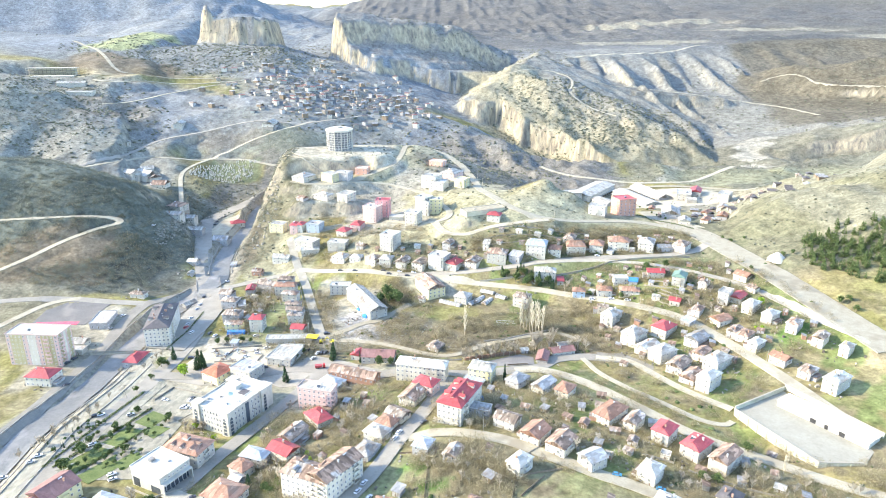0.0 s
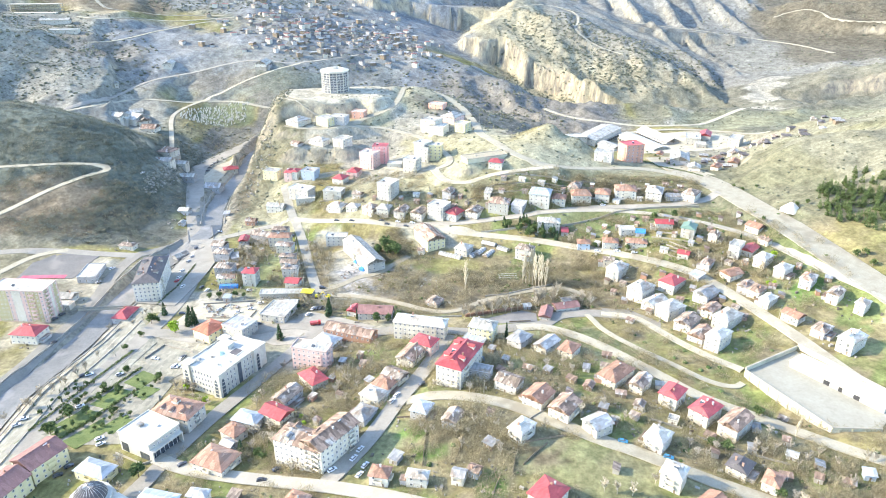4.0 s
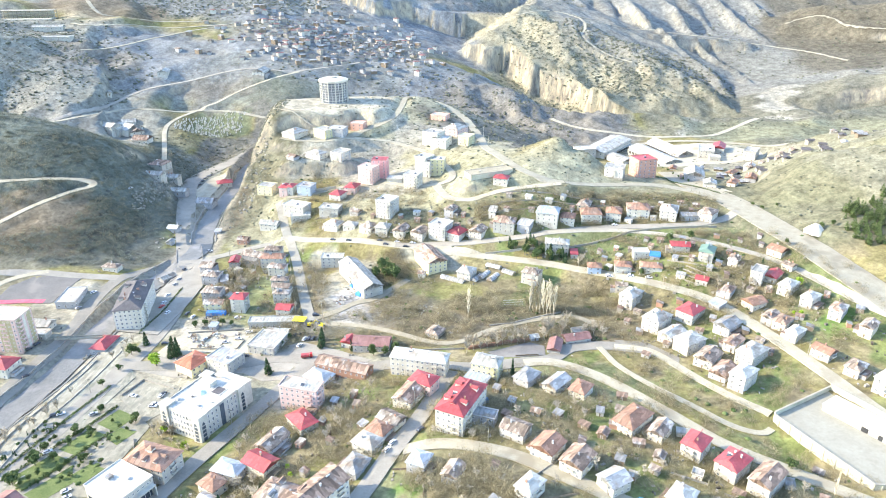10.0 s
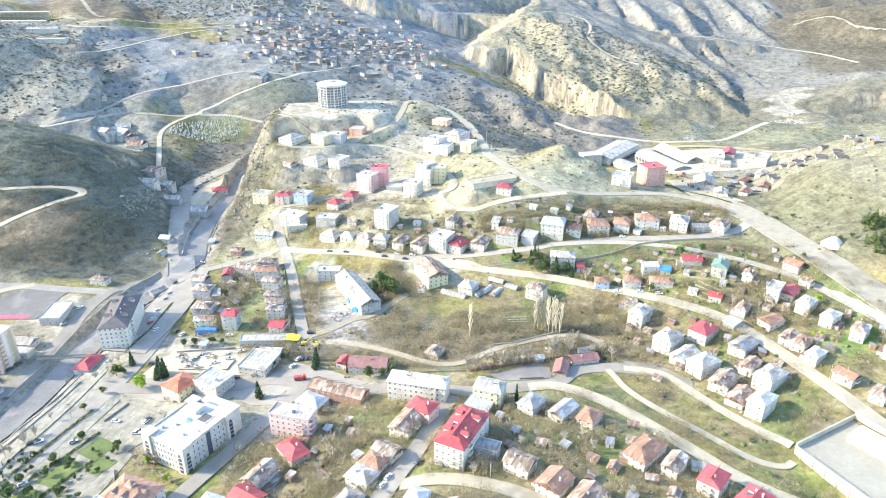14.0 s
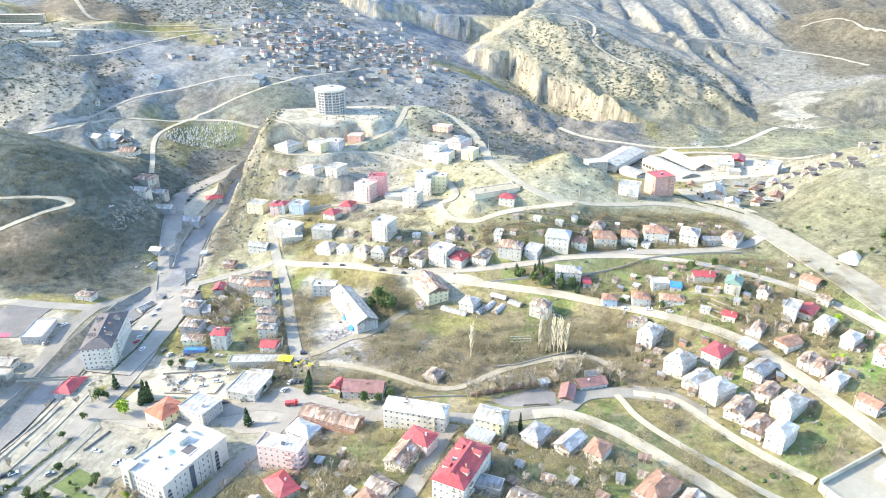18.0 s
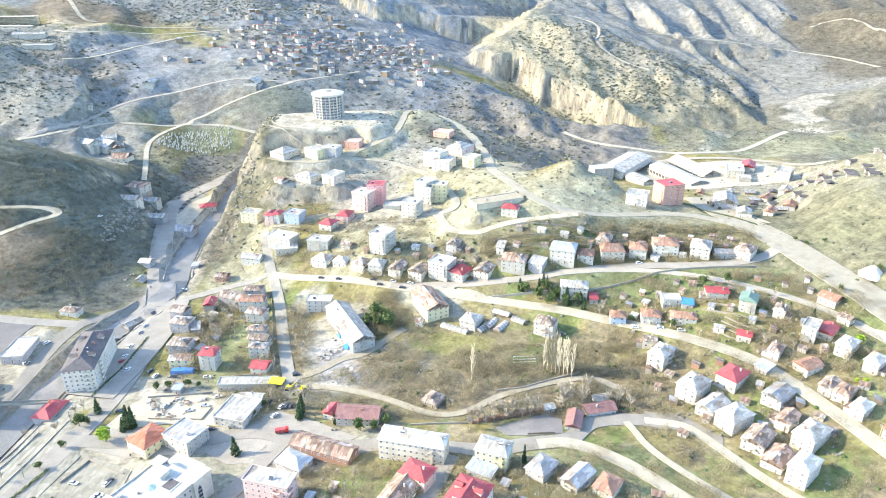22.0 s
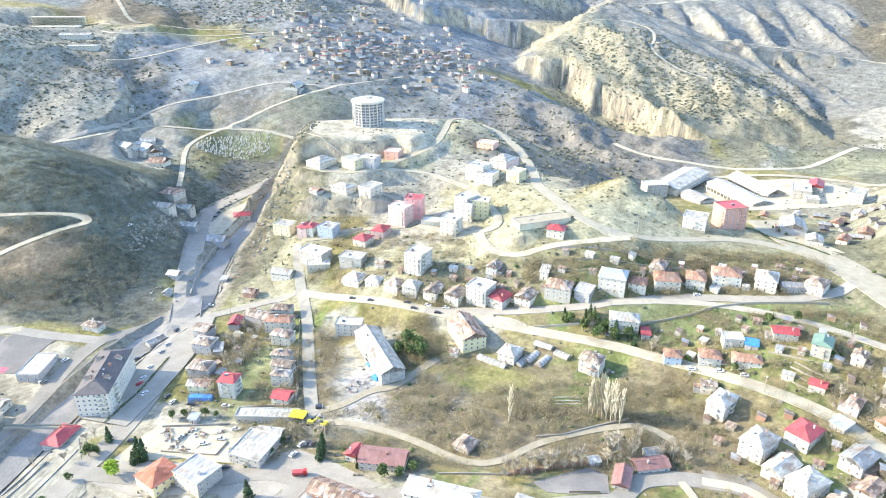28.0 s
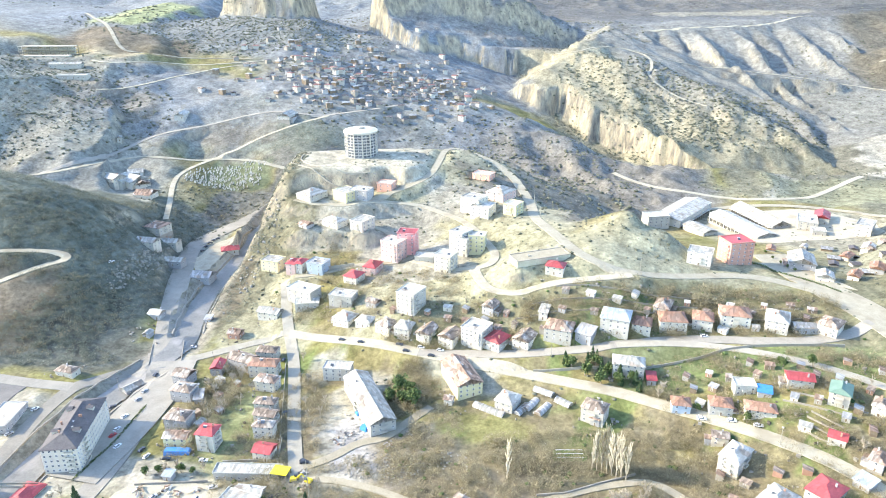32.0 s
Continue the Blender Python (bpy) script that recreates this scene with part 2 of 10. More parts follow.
LAWN = paint("lawn", (0.08, 0.12, 0.035), (0.17, 0.2, 0.075), 4, 0.95, bump=0.6)
NEEDLES = foliage("needles", (0.03, 0.062, 0.03), (0.085, 0.13, 0.06))
LEAVES = foliage("leaves", (0.05, 0.085, 0.028), (0.145, 0.185, 0.07))
FRESH = foliage("fresh_leaves", (0.22, 0.34, 0.03), (0.4, 0.5, 0.08))
TWIGS = foliage("twigs", (0.13, 0.108, 0.06), (0.39, 0.335, 0.2))
PALETWIGS = foliage("pale_twigs", (0.3, 0.26, 0.19), (0.55, 0.49, 0.38))
CLUTTER = foliage("clutter", (0.09, 0.075, 0.055), (0.42, 0.39, 0.33))
STRAW = foliage("poplar_twigs", (0.52, 0.47, 0.34), (0.74, 0.68, 0.53))
DARKSCRUB = foliage("dark_scrub", (0.1, 0.11, 0.08), (0.27, 0.28, 0.21))
SCRUB = foliage("scrub", (0.09, 0.098, 0.07), (0.2, 0.2, 0.14))
# ---- relief of the valley: heights across it, profile by profile ----
STATIONS, HEIGHTS = [], []


def profile(y, *heights):
    STATIONS.append(y)
    HEIGHTS.append(heights)


ACROSS = (-2600, -1500, -1000, -750, -600, -500, -430, -370, -320, -280, -245, -215, -185, -155, -120, -85, -50, -15, 20, 50, 80, 110, 140, 170, 205, 245, 290, 350, 430, 540, 700, 950, 1400, 2600)
profile(-400, -2, -2, -2, -2, -2, -2, -2, -2, -2, -2, -2, -2, -2, -2, -2, -2, -2, -2, -2, -2, -2, -2, -2, -2, -2, -2, -2, 1, 4, 9, 16, 29, 51, 105)
profile(0, 25, 30, 16, 4, -1, -2, -2, -2, -2, -2, -2, -1, 0, 1, 2, 4, 6, 7, 8, 10, 10, 11, 12, 12, 13, 14, 16, 19, 23, 30, 40, 54, 77, 134)
profile(150, 39, 48, 33, 17, 7, 2, 0, -1, 0, 0, 1, 2, 3, 4, 6, 8, 10, 13, 15, 16, 17, 17, 16, 16, 17, 18, 20, 25, 31, 39, 49, 63, 87, 145)
profile(200, 44, 54, 39, 22, 10, 4, 1, 0, 0, 0, 1, 2, 3, 4, 6, 8, 11, 14, 17, 19, 18, 17, 16, 16, 17, 19, 22, 27, 34, 43, 53, 66, 91, 149)
profile(250, 49, 60, 46, 28, 14, 5, 2, 0, 0, 0, 0, 1, 3, 4, 6, 7, 11, 16, 20, 20, 19, 17, 15, 15, 17, 20, 24, 30, 38, 46, 56, 69, 94, 153)
profile(300, 53, 66, 53, 35, 18, 7, 2, 0, -1, -1, 0, 1, 1, 2, 3, 6, 10, 15, 18, 18, 17, 15, 14, 15, 17, 22, 27, 34, 42, 50, 58, 71, 97, 156)
profile(345, 58, 72, 60, 42, 23, 9, 3, 0, 0, -1, 0, 0, 1, 1, 2, 4, 7, 10, 11, 12, 11, 11, 12, 15, 20, 24, 31, 38, 46, 53, 61, 73, 100, 160)
profile(385, 61, 78, 66, 48, 29, 12, 4, 1, 0, 0, 0, 0, 1, 2, 3, 4, 5, 7, 8, 8, 8, 9, 13, 18, 23, 29, 36, 43, 49, 56, 62, 75, 103, 163)
profile(420, 65, 82, 72, 55, 35, 15, 5, 2, 1, 1, 1, 1, 0, 2, 3, 4, 5, 6, 7, 7, 8, 11, 19, 25, 27, 33, 40, 47, 52, 58, 63, 77, 106, 165)
profile(455, 68, 87, 78, 62, 42, 20, 8, 5, 4, 2, 4, 1, 0, 1, 3, 3, 5, 7, 9, 11, 13, 17, 24, 29, 29, 36, 44, 50, 55, 58, 64, 79, 108, 168)
profile(490, 71, 91, 84, 70, 51, 28, 13, 12, 12, 6, 3, 0, 0, 0, 1, 3, 6, 10, 15, 20, 22, 22, 25, 29, 29, 35, 46, 51, 55, 58, 64, 80, 111, 171)
profile(525, 75, 96, 91, 78, 61, 39, 22, 23, 25, 17, 7, 2, 0, 0, 2, 10, 22, 24, 28, 36, 36, 32, 30, 31, 32, 36, 45, 49, 53, 55, 64, 82, 113, 173)
profile(560, 78, 101, 97, 86, 72, 55, 39, 42, 39, 28, 12, 2, -1, 2, 9, 18, 26, 30, 39, 49, 48, 43, 38, 36, 34, 35, 42, 42, 46, 52, 64, 83, 116, 176)
profile(595, 81, 106, 104, 94, 74, 68, 66, 62, 53, 35, 13, 1, 1, 8, 15, 20, 25, 31, 44, 51, 51, 44, 38, 35, 32, 29, 32, 34, 38, 47, 64, 85, 118, 178)
profile(630, 85, 110, 110, 95, 80, 78, 78, 74, 57, 30, 5, 1, 10, 19, 22, 23, 27, 36, 48, 51, 46, 38, 31, 28, 27, 23, 24, 27, 31, 43, 64, 87, 121, 181)
profile(665, 88, 115, 116, 95, 78, 72, 70, 62, 45, 16, -1, 6, 24, 35, 34, 33, 35, 42, 48, 45, 36, 27, 20, 18, 18, 17, 18, 21, 26, 41, 65, 89, 123, 184)
profile(700, 91, 119, 123, 95, 75, 60, 48, 40, 30, 9, -2, 9, 41, 59, 53, 48, 46, 47, 46, 38, 27, 19, 13, 11, 12, 14, 15, 17, 23, 41, 66, 91, 126, 186)
profile(740, 98, 125, 130, 98, 74, 50, 38, 31, 22, 8, -2, 12, 46, 66, 67, 63, 60, 57, 49, 40, 29, 16, 9, 6, 7, 10, 13, 14, 10, 13, 34, 75, 125, 185)
profile(780, 105, 131, 137, 105, 80, 50, 34, 29, 23, 14, 4, 8, 31, 52, 64, 62, 66, 63, 49, 37, 27, 16, 8, 5, 4, 7, 11, 11, 10, 13, 34, 75, 124, 184)
profile(820, 112, 137, 144, 118, 92, 60, 40, 38, 26, 17, 16, 14, 22, 30, 31, 37, 51, 49, 35, 25, 17, 11, 7, 4, 3, 5, 8, 9, 10, 13, 34, 75, 124, 182)
profile(865, 119, 143, 151, 135, 104, 76, 54, 52, 33, 30, 36, 40, 38, 29, 19, 22, 27, 19, 13, 12, 10, 8, 5, 5, 7, 7, 9, 8, 10, 13, 34, 75, 123, 181)
profile(910, 125, 149, 157, 156, 126, 94, 76, 64, 54, 54, 58, 58, 53, 45, 37, 34, 31, 23, 19, 18, 16, 14, 10, 7, 11, 16, 15, 10, 10, 13, 34, 75, 122, 180)
profile(960, 132, 155, 162, 148, 115, 101, 89, 79, 76, 77, 79, 77, 71, 65, 58, 54, 49, 44, 40, 37, 32, 22, 10, 2, -4, -8, -10, -10, -2, 22, 60, 90, 122, 179)
profile(1010, 139, 160, 164, 143, 122, 110, 97, 91, 90, 92, 93, 90, 84, 78, 71, 67, 63, 60, 52, 42, 28, 14, 2, -6, -10, -12, -14, -12, -4, 18, 56, 80, 118, 179)
profile(1070, 147, 166, 165, 144, 130, 112, 102, 99, 100, 102, 101, 98, 90, 81, 72, 67, 64, 60, 48, 34, 22, 10, 0, -6, -8, -10, -12, -10, 0, 22, 40, 60, 100, 178)
profile(1140, 155, 171, 166, 150, 134, 118, 108, 106, 108, 109, 106, 101, 92, 83, 78, 74, 70, 60, 42, 26, 14, 6, 2, 0, -2, -4, -4, 0, 8, 20, 40, 66, 104, 177)
profile(1220, 164, 175, 168, 156, 146, 130, 116, 112, 112, 112, 108, 101, 92, 86, 84, 80, 70, 50, 24, 10, 6, 6, 8, 10, 12, 12, 12, 16, 20, 28, 44, 74, 110, 177)
profile(1310, 174, 180, 170, 160, 152, 138, 126, 122, 120, 120, 118, 112, 104, 98, 92, 84, 66, 40, 18, 8, 8, 12, 16, 22, 26, 28, 30, 32, 36, 42, 56, 84, 116, 178)
profile(1420, 186, 186, 172, 160, 150, 140, 134, 130, 128, 128, 126, 122, 116, 108, 98, 84, 62, 40, 26, 22, 30, 40, 50, 56, 60, 62, 62, 62, 62, 62, 72, 92, 120, 180)
profile(1560, 196, 186, 166, 152, 144, 136, 130, 128, 128, 130, 130, 128, 124, 118, 110, 100, 90, 82, 80, 84, 92, 98, 102, 104, 106, 108, 110, 112, 112, 110, 108, 110, 126, 182)
profile(1750, 210, 180, 150, 136, 124, 116, 112, 112, 118, 126, 132, 136, 138, 138, 136, 132, 128, 124, 122, 120, 120, 120, 120, 121, 122, 123, 124, 126, 127, 128, 128, 130, 136, 186)
profile(2100, 238, 190, 135, 150, 148, 146, 147, 150, 152, 154, 155, 156, 156, 156, 156, 154, 152, 149, 146, 143, 139, 136, 133, 131, 129, 126, 124, 123, 122, 122, 124, 128, 139, 186)
profile(2600, 311, 402, 333, 261, 203, 163, 143, 130, 123, 119, 117, 116, 116, 116, 116, 117, 119, 120, 122, 123, 125, 127, 128, 130, 132, 135, 137, 141, 145, 150, 155, 160, 172, 198)
profile(3300, 384, 292, 165, 136, 135, 137, 139, 141, 143, 144, 145, 146, 148, 149, 150, 152, 154, 155, 157, 159, 160, 162, 164, 165, 167, 170, 172, 176, 180, 186, 192, 200, 211, 223)
profile(4400, 330, 240, 184, 168, 190, 214, 236, 250, 258, 264, 268, 272, 275, 278, 280, 282, 284, 286, 288, 290, 291, 292, 293, 294, 295, 296, 298, 300, 302, 306, 310, 314, 318, 320)
profile(4900, 320, 250, 205, 192, 215, 240, 262, 276, 284, 290, 294, 298, 301, 304, 306, 308, 310, 312, 314, 316, 317, 318, 319, 320, 321, 322, 324, 326, 328, 332, 336, 340, 344, 346)


def grain(x, y, cell, seed):
    """Smooth value noise in -1..1 with the given cell size in metres."""
    u, v = x / cell + 1000.0, y / cell + 1000.0
    i, j = np.floor(u).astype(np.int64), np.floor(v).astype(np.int64)
    fu, fv = u - i, v - j
    fu, fv = fu * fu * (3 - 2 * fu), fv * fv * (3 - 2 * fv)

    def corner(a, b):
        n = (a * 73856093 ^ b * 19349663 ^ seed * 83492791) & 0x7FFFFFFF
        n = (n ^ (n >> 13)) * 1274126177 & 0x7FFFFFFF
        n = (n ^ (n >> 16)) * 668265263 & 0x7FFFFFFF
        return (n & 0xFFFF) / 32767.5 - 1

    return ((corner(i, j) * (1 - fu) + corner(i + 1, j) * fu) * (1 - fv)
            + (corner(i, j + 1) * (1 - fu) + corner(i + 1, j + 1) * fu) * fv)


def hermite(xs, rows, at):
    """Cubic interpolation of rows (len(xs), n) at the places at."""
    xs, rows = np.asarray(xs, float), np.asarray(rows, float)
    slope = np.diff(rows, axis=0) / np.diff(xs)[:, None]
    tang = np.zeros_like(rows)
    h = np.diff(xs)[:, None]
    tang[1:-1] = (slope[:-1] * h[1:] + slope[1:] * h[:-1]) / (h[1:] + h[:-1])
    k = np.clip(np.searchsorted(xs, at, side="right") - 1, 0, len(xs) - 2)
    d = (xs[k + 1] - xs[k])[:, None]
    f = np.clip((np.asarray(at) - xs[k])[:, None] / d, 0, 1)
    return ((1 + 2 * f) * (1 - f) ** 2 * rows[k] + f * (1 - f) ** 2 * d * tang[k]
            + f * f * (3 - 2 * f) * rows[k + 1] + f * f * (f - 1) * d * tang[k + 1])


def smooth(lo, hi, v):
    f = np.clip((v - lo) / (hi - lo), 0, 1)
    return f * f * (3 - 2 * f)


def spaced(*pieces):
    """Grid lines: pieces of (from, to, first step, last step)."""
    out = [pieces[0][0]]
    for a, b, s0, s1 in pieces:
        while out[-1] < b - 0.3 * s1:
            f = (out[-1] - a) / (b - a)
            out.append(min(out[-1] + s0 + (s1 - s0) * max(0, f), b))
    return np.array(out)


GX = spaced((-2600, -900, 90, 14), (-900, -340, 14, 4.5), (-340, 340, 4, 4), (340, 900, 4.5, 14), (900, 2600, 14, 90))
GY = spaced((-380, 140, 40, 6), (140, 700, 4, 4), (700, 1250, 4.5, 4.8), (1250, 2200, 5, 24), (2200, 4880, 24, 110))


def along(line, x, y):
    """Distance from a polyline, and the height carried along it (points x, y, z)."""
    best, level = np.full(np.shape(x), 1e9), np.zeros(np.shape(x))
    for (ax, ay, az), (bx, by, bz) in zip(line, line[1:]):
        dx, dy = bx - ax, by - ay
        f = np.clip(((x - ax) * dx + (y - ay) * dy) / (dx * dx + dy * dy), 0, 1)
        d = np.hypot(x - ax - f * dx, y - ay - f * dy)
        near = d < best
        best, level = np.where(near, d, best), np.where(near, az + f * (bz - az), level)
    return best, level


def box_mask(x, y, cx, cy, rx, ry, turn, soft):
    c, s = math.cos(radians(turn)), math.sin(radians(turn))
    u, v = (x - cx) * c + (y - cy) * s, -(x - cx) * s + (y - cy) * c
    return (1 - smooth(1 - soft, 1 + soft, np.abs(u) / rx)) * (1 - smooth(1 - soft, 1 + soft, np.abs(v) / ry))


def dense(points, step):
    out = []
    for (ax, ay), (bx, by) in zip(points, points[1:]):
        n = max(1, round(math.hypot(bx - ax, by - ay) / step))
        out += [(ax + (bx - ax) * k / n, ay + (by - ay) * k / n) for k in range(n)]
    return out + [tuple(points[-1])]


def rounded(points):
    """Cuts the corners of a polyline twice."""
    for _ in range(2):
        cut = [points[0]]
        for (ax, ay), (bx, by) in zip(points, points[1:]):
            cut += [(0.75 * ax + 0.25 * bx, 0.75 * ay + 0.25 * by), (0.25 * ax + 0.75 * bx, 0.25 * ay + 0.75 * by)]
        points = cut + [points[-1]]
    return points


WAYS = []


def way(name, surface, width, *points):
    """A road or path: its name, surface, width and the bends of its middle line."""
    WAYS.append((name, surface, width, rounded(list(points))))


RIVER = rounded([(-236, -50), (-232, 150), (-230, 265), (-231, 299), (-223, 330), (-218, 370), (-217, 402), (-214, 440), (-207, 475),
                 (-196, 498), (-192, 522), (-203, 562), (-209, 609), (-206, 639), (-206, 689), (-211, 730), (-208, 770),
                 (-160, 850), (-60, 868), (40, 890), (120, 890), (176, 918), (154, 1003), (132, 1100), (84, 1221), (50, 1330), (57, 1461)])
way("river_road", "asphalt", 9, (-244, 288), (-240, 311), (-237, 339), (-232, 392), (-236, 434), (-233, 465), (-221, 478), (-209, 490), (-200, 512))
way("gorge_road", "asphalt", 16, (-188, 478), (-201, 515), (-214, 549), (-227, 589), (-242, 636), (-252, 668), (-258, 699), (-243, 726), (-221, 757), (-212, 775))
way("west_road", "asphalt", 8, (-372, 455), (-329, 466), (-299, 471), (-262, 466), (-233, 465))
way("field_road", "gravel", 6, (-327, 420), (-317, 443), (-307, 463), (-286, 472))
way("main_street", "asphalt", 11, (-204, 510), (-188, 481), (-179, 442), (-176, 408), (-178, 375), (-183, 348), (-190, 310), (-196, 280), (-201, 245))
way("quarter_street", "concrete", 7, (-204, 487), (-174, 507), (-146, 526), (-126, 532))
way("mouth_road", "gravel", 6, (135, 901), (153, 878), (179, 853), (222, 840), (264, 829), (320, 843), (345, 864), (404, 910))
way("hall_track", "dirt", 5, (-84, 404), (-70, 411), (-59, 424), (-45, 428), (-33, 446), (-25, 455))
way("market_street", "asphalt", 9, (-185, 356), (-150, 354), (-119, 353), (-94, 361), (-75, 354), (-47, 344), (-21, 347), (5, 341), (21, 339), (42, 344), (54, 345), (61, 347.5), (66, 356), (73, 362.5), (86, 364.5), (101, 363), (113, 360))
way("hill_street", "concrete", 7, (-82, 395), (-96, 440), (-114, 505), (-127, 536), (-145, 593))
way("dirt_track", "dirt", 4, (-82, 395), (-66, 397), (-34, 387), (-5, 368), (12, 370), (28, 385), (54, 397), (75, 403), (84, 401), (92, 393))
way("foot_road", "gravel", 9, (-126, 532), (-84, 517), (-37, 500), (7, 486), (41, 474), (73, 464), (96, 451), (124, 434), (155, 411), (171, 392), (186, 358), (199, 322), (207, 296), (216, 267))
way("terrace_road", "asphalt", 8, (-37, 500), (7, 495), (42, 493), (77, 496), (117, 505), (168, 498), (200, 502), (226, 516))
way("lane", "concrete", 6, (77, 496), (116, 500), (163, 485), (200, 459), (221, 435), (235, 402), (248, 370), (262, 343))
way("highway", "gravel", 25, (207, 631), (214, 565), (230, 528), (241, 462), (251, 412), (264, 366), (270, 336))
way("ridge_road", "gravel", 8, (-34, 808), (-16, 796), (8, 770), (26, 735), (36, 690), (35, 639), (49, 599), (60, 571), (80, 553), (105, 554), (136, 563), (159, 571), (178, 572), (197, 566), (209, 558), (219, 543), (224, 520))
way("knoll_road", "gravel", 7, (-9, 582), (-2, 555), (5, 543), (21, 537), (34, 540), (48, 542), (65, 543), (93, 549))
way("zigzag", "gravel", 6, (-34, 808), (-44, 792), (-45, 752), (-51, 718), (-71, 702), (-99, 680), (-111, 669), (-140, 672), (-159, 680))
way("hill_lane", "gravel", 6, (-103, 676), (-81, 683), (-55, 686), (-33, 668), (-14, 648), (0, 614), (8, 593), (5, 578), (-7, 576), (-26, 582), (-53, 603))
way("yard_lane", "gravel", 5, (-138, 595), (-123, 597), (-107, 603), (-91, 609), (-65, 605), (-50, 617), (-71, 645), (-95, 656))
way("school_lane", "gravel", 5, (98, 363), (113, 360), (120, 354), (134, 327), (147, 307), (158, 295))
way("school_path", "gravel", 3.4, (89, 362), (91, 356), (94, 342), (106, 323), (123, 303), (136, 287), (149, 282), (155, 286))
way("garden_road", "gravel", 7, (44, 343), (60, 345), (83, 329), (108, 297), (128, 271), (154, 255), (183, 231), (196, 221), (222, 206), (250, 192))
way("village_lane", "gravel", 7, (-18, 268), (-6, 269), (4, 268), (15, 265), (29, 260), (39, 254), (49, 247), (60, 240), (71, 233), (82, 228), (94, 221), (106, 214), (119, 207), (140, 195), (162, 181))
way("centre_street", "asphalt", 8, (-52, 213), (-46, 222), (-33, 243), (-22, 269), (-12, 288), (-4, 311), (4, 335))
way("court_street", "asphalt", 8, (-150, 182), (-139, 203), (-131, 223), (-128, 231), (-120, 256), (-110, 280), (-96, 308), (-84, 335), (-75, 354))
way("valley_road", "asphalt", 6, (-520, 700), (-455, 725), (-433, 751), (-408, 793), (-382, 879), (-332, 909), (-262, 944), (-220, 930), (-190, 935), (-147, 965), (-110, 1000))
way("lower_road", "gravel", 6, (-433, 751), (-408, 770), (-382, 841), (-341, 843), (-301, 863), (-260, 862), (-219, 841), (-196, 836))
way("graves_road", "gravel", 5, (-301, 863), (-272, 884), (-217, 913), (-190, 935))
way("cemetery_lane", "gravel", 5, (-301, 863), (-317, 832), (-321, 800), (-302, 747), (-290, 712))
way("slope_road", "gravel", 6, (-430, 552), (-390, 555), (-352, 558), (-323, 569), (-298, 575), (-290, 569), (-303, 561), (-315, 548), (-332, 532), (-345, 518), (-363, 499), (-385, 482))
way("spur_track", "gravel", 4, (91, 1262), (118, 1224), (150, 1262), (189, 1303), (233, 1290), (238, 1237), (209, 1150), (241, 1120), (282, 1093))
way("rim_road", "gravel", 5, (263, 1491), (391, 1527), (514, 1566), (622, 1659))
way("east_track", "gravel", 5, (880, 1230), (810, 1252), (713, 1317), (720, 1361), (674, 1403), (640, 1390))
way("marl_road", "gravel", 6, (189, 1303), (297, 1301), (367, 1343), (514, 1332), (625, 1285), (661, 1187))
way("quarry_road", "gravel", 5, (-682, 1310), (-572, 1177), (-527, 1108), (-505, 1081), (-489, 1076), (-413, 1119), (-340, 1125))
way("shoulder_track", "gravel", 5, (-517, 1023), (-483, 1011), (-428, 1083), (-382, 1078), (-322, 1118))
way("terrace_track", "gravel", 4, (-472, 945), (-437, 970), (-394, 1061), (-325, 1098))
way("works_road", "gravel", 7, (190, 800), (260, 810), (330, 790), (350, 754), (380, 749), (408, 726), (458, 726), (480, 681))
way("square", "asphalt", 27, (-188, 500), (-183, 470), (-184, 430), (-190, 392))
way("south_street", "concrete", 7, (-131, 238), (-118, 231), (-99, 225), (-66, 218), (-46, 213), (-20, 205), (3, 196), (26, 187), (45, 180))

def sided(line, x, y):
    """Distance from a polyline, the height carried along it, and the side: above 0 to the right of its run."""
    best, level, side = np.full(np.shape(x), 1e9), np.zeros(np.shape(x)), np.zeros(np.shape(x))
    for (ax, ay, az), (bx, by, bz) in zip(line, line[1:]):
        dx, dy = bx - ax, by - ay
        f = np.clip(((x - ax) * dx + (y - ay) * dy) / (dx * dx + dy * dy), 0, 1)
        d = np.hypot(x - ax - f * dx, y - ay - f * dy)
        near = d < best
        best, level = np.where(near, d, best), np.where(near, az + f * (bz - az), level)
        side = np.where(near, (x - ax) * dy - (y - ay) * dx, side)
    return best, level, side


def flank(d, *steps):
    """Drop at the distance d from a crest: steps of (width, slope), the last one without end."""
    drop = np.zeros(np.shape(d))
    for width, slope in steps:
        drop = drop + np.minimum(d, width) * slope
        d = np.maximum(d - width, 0)
    return drop


def ridge(x, y, left, right, *line):
    d, level, side = sided(line, x, y)
    return level - np.where(side > 0, flank(d, *right), flank(d, *left))


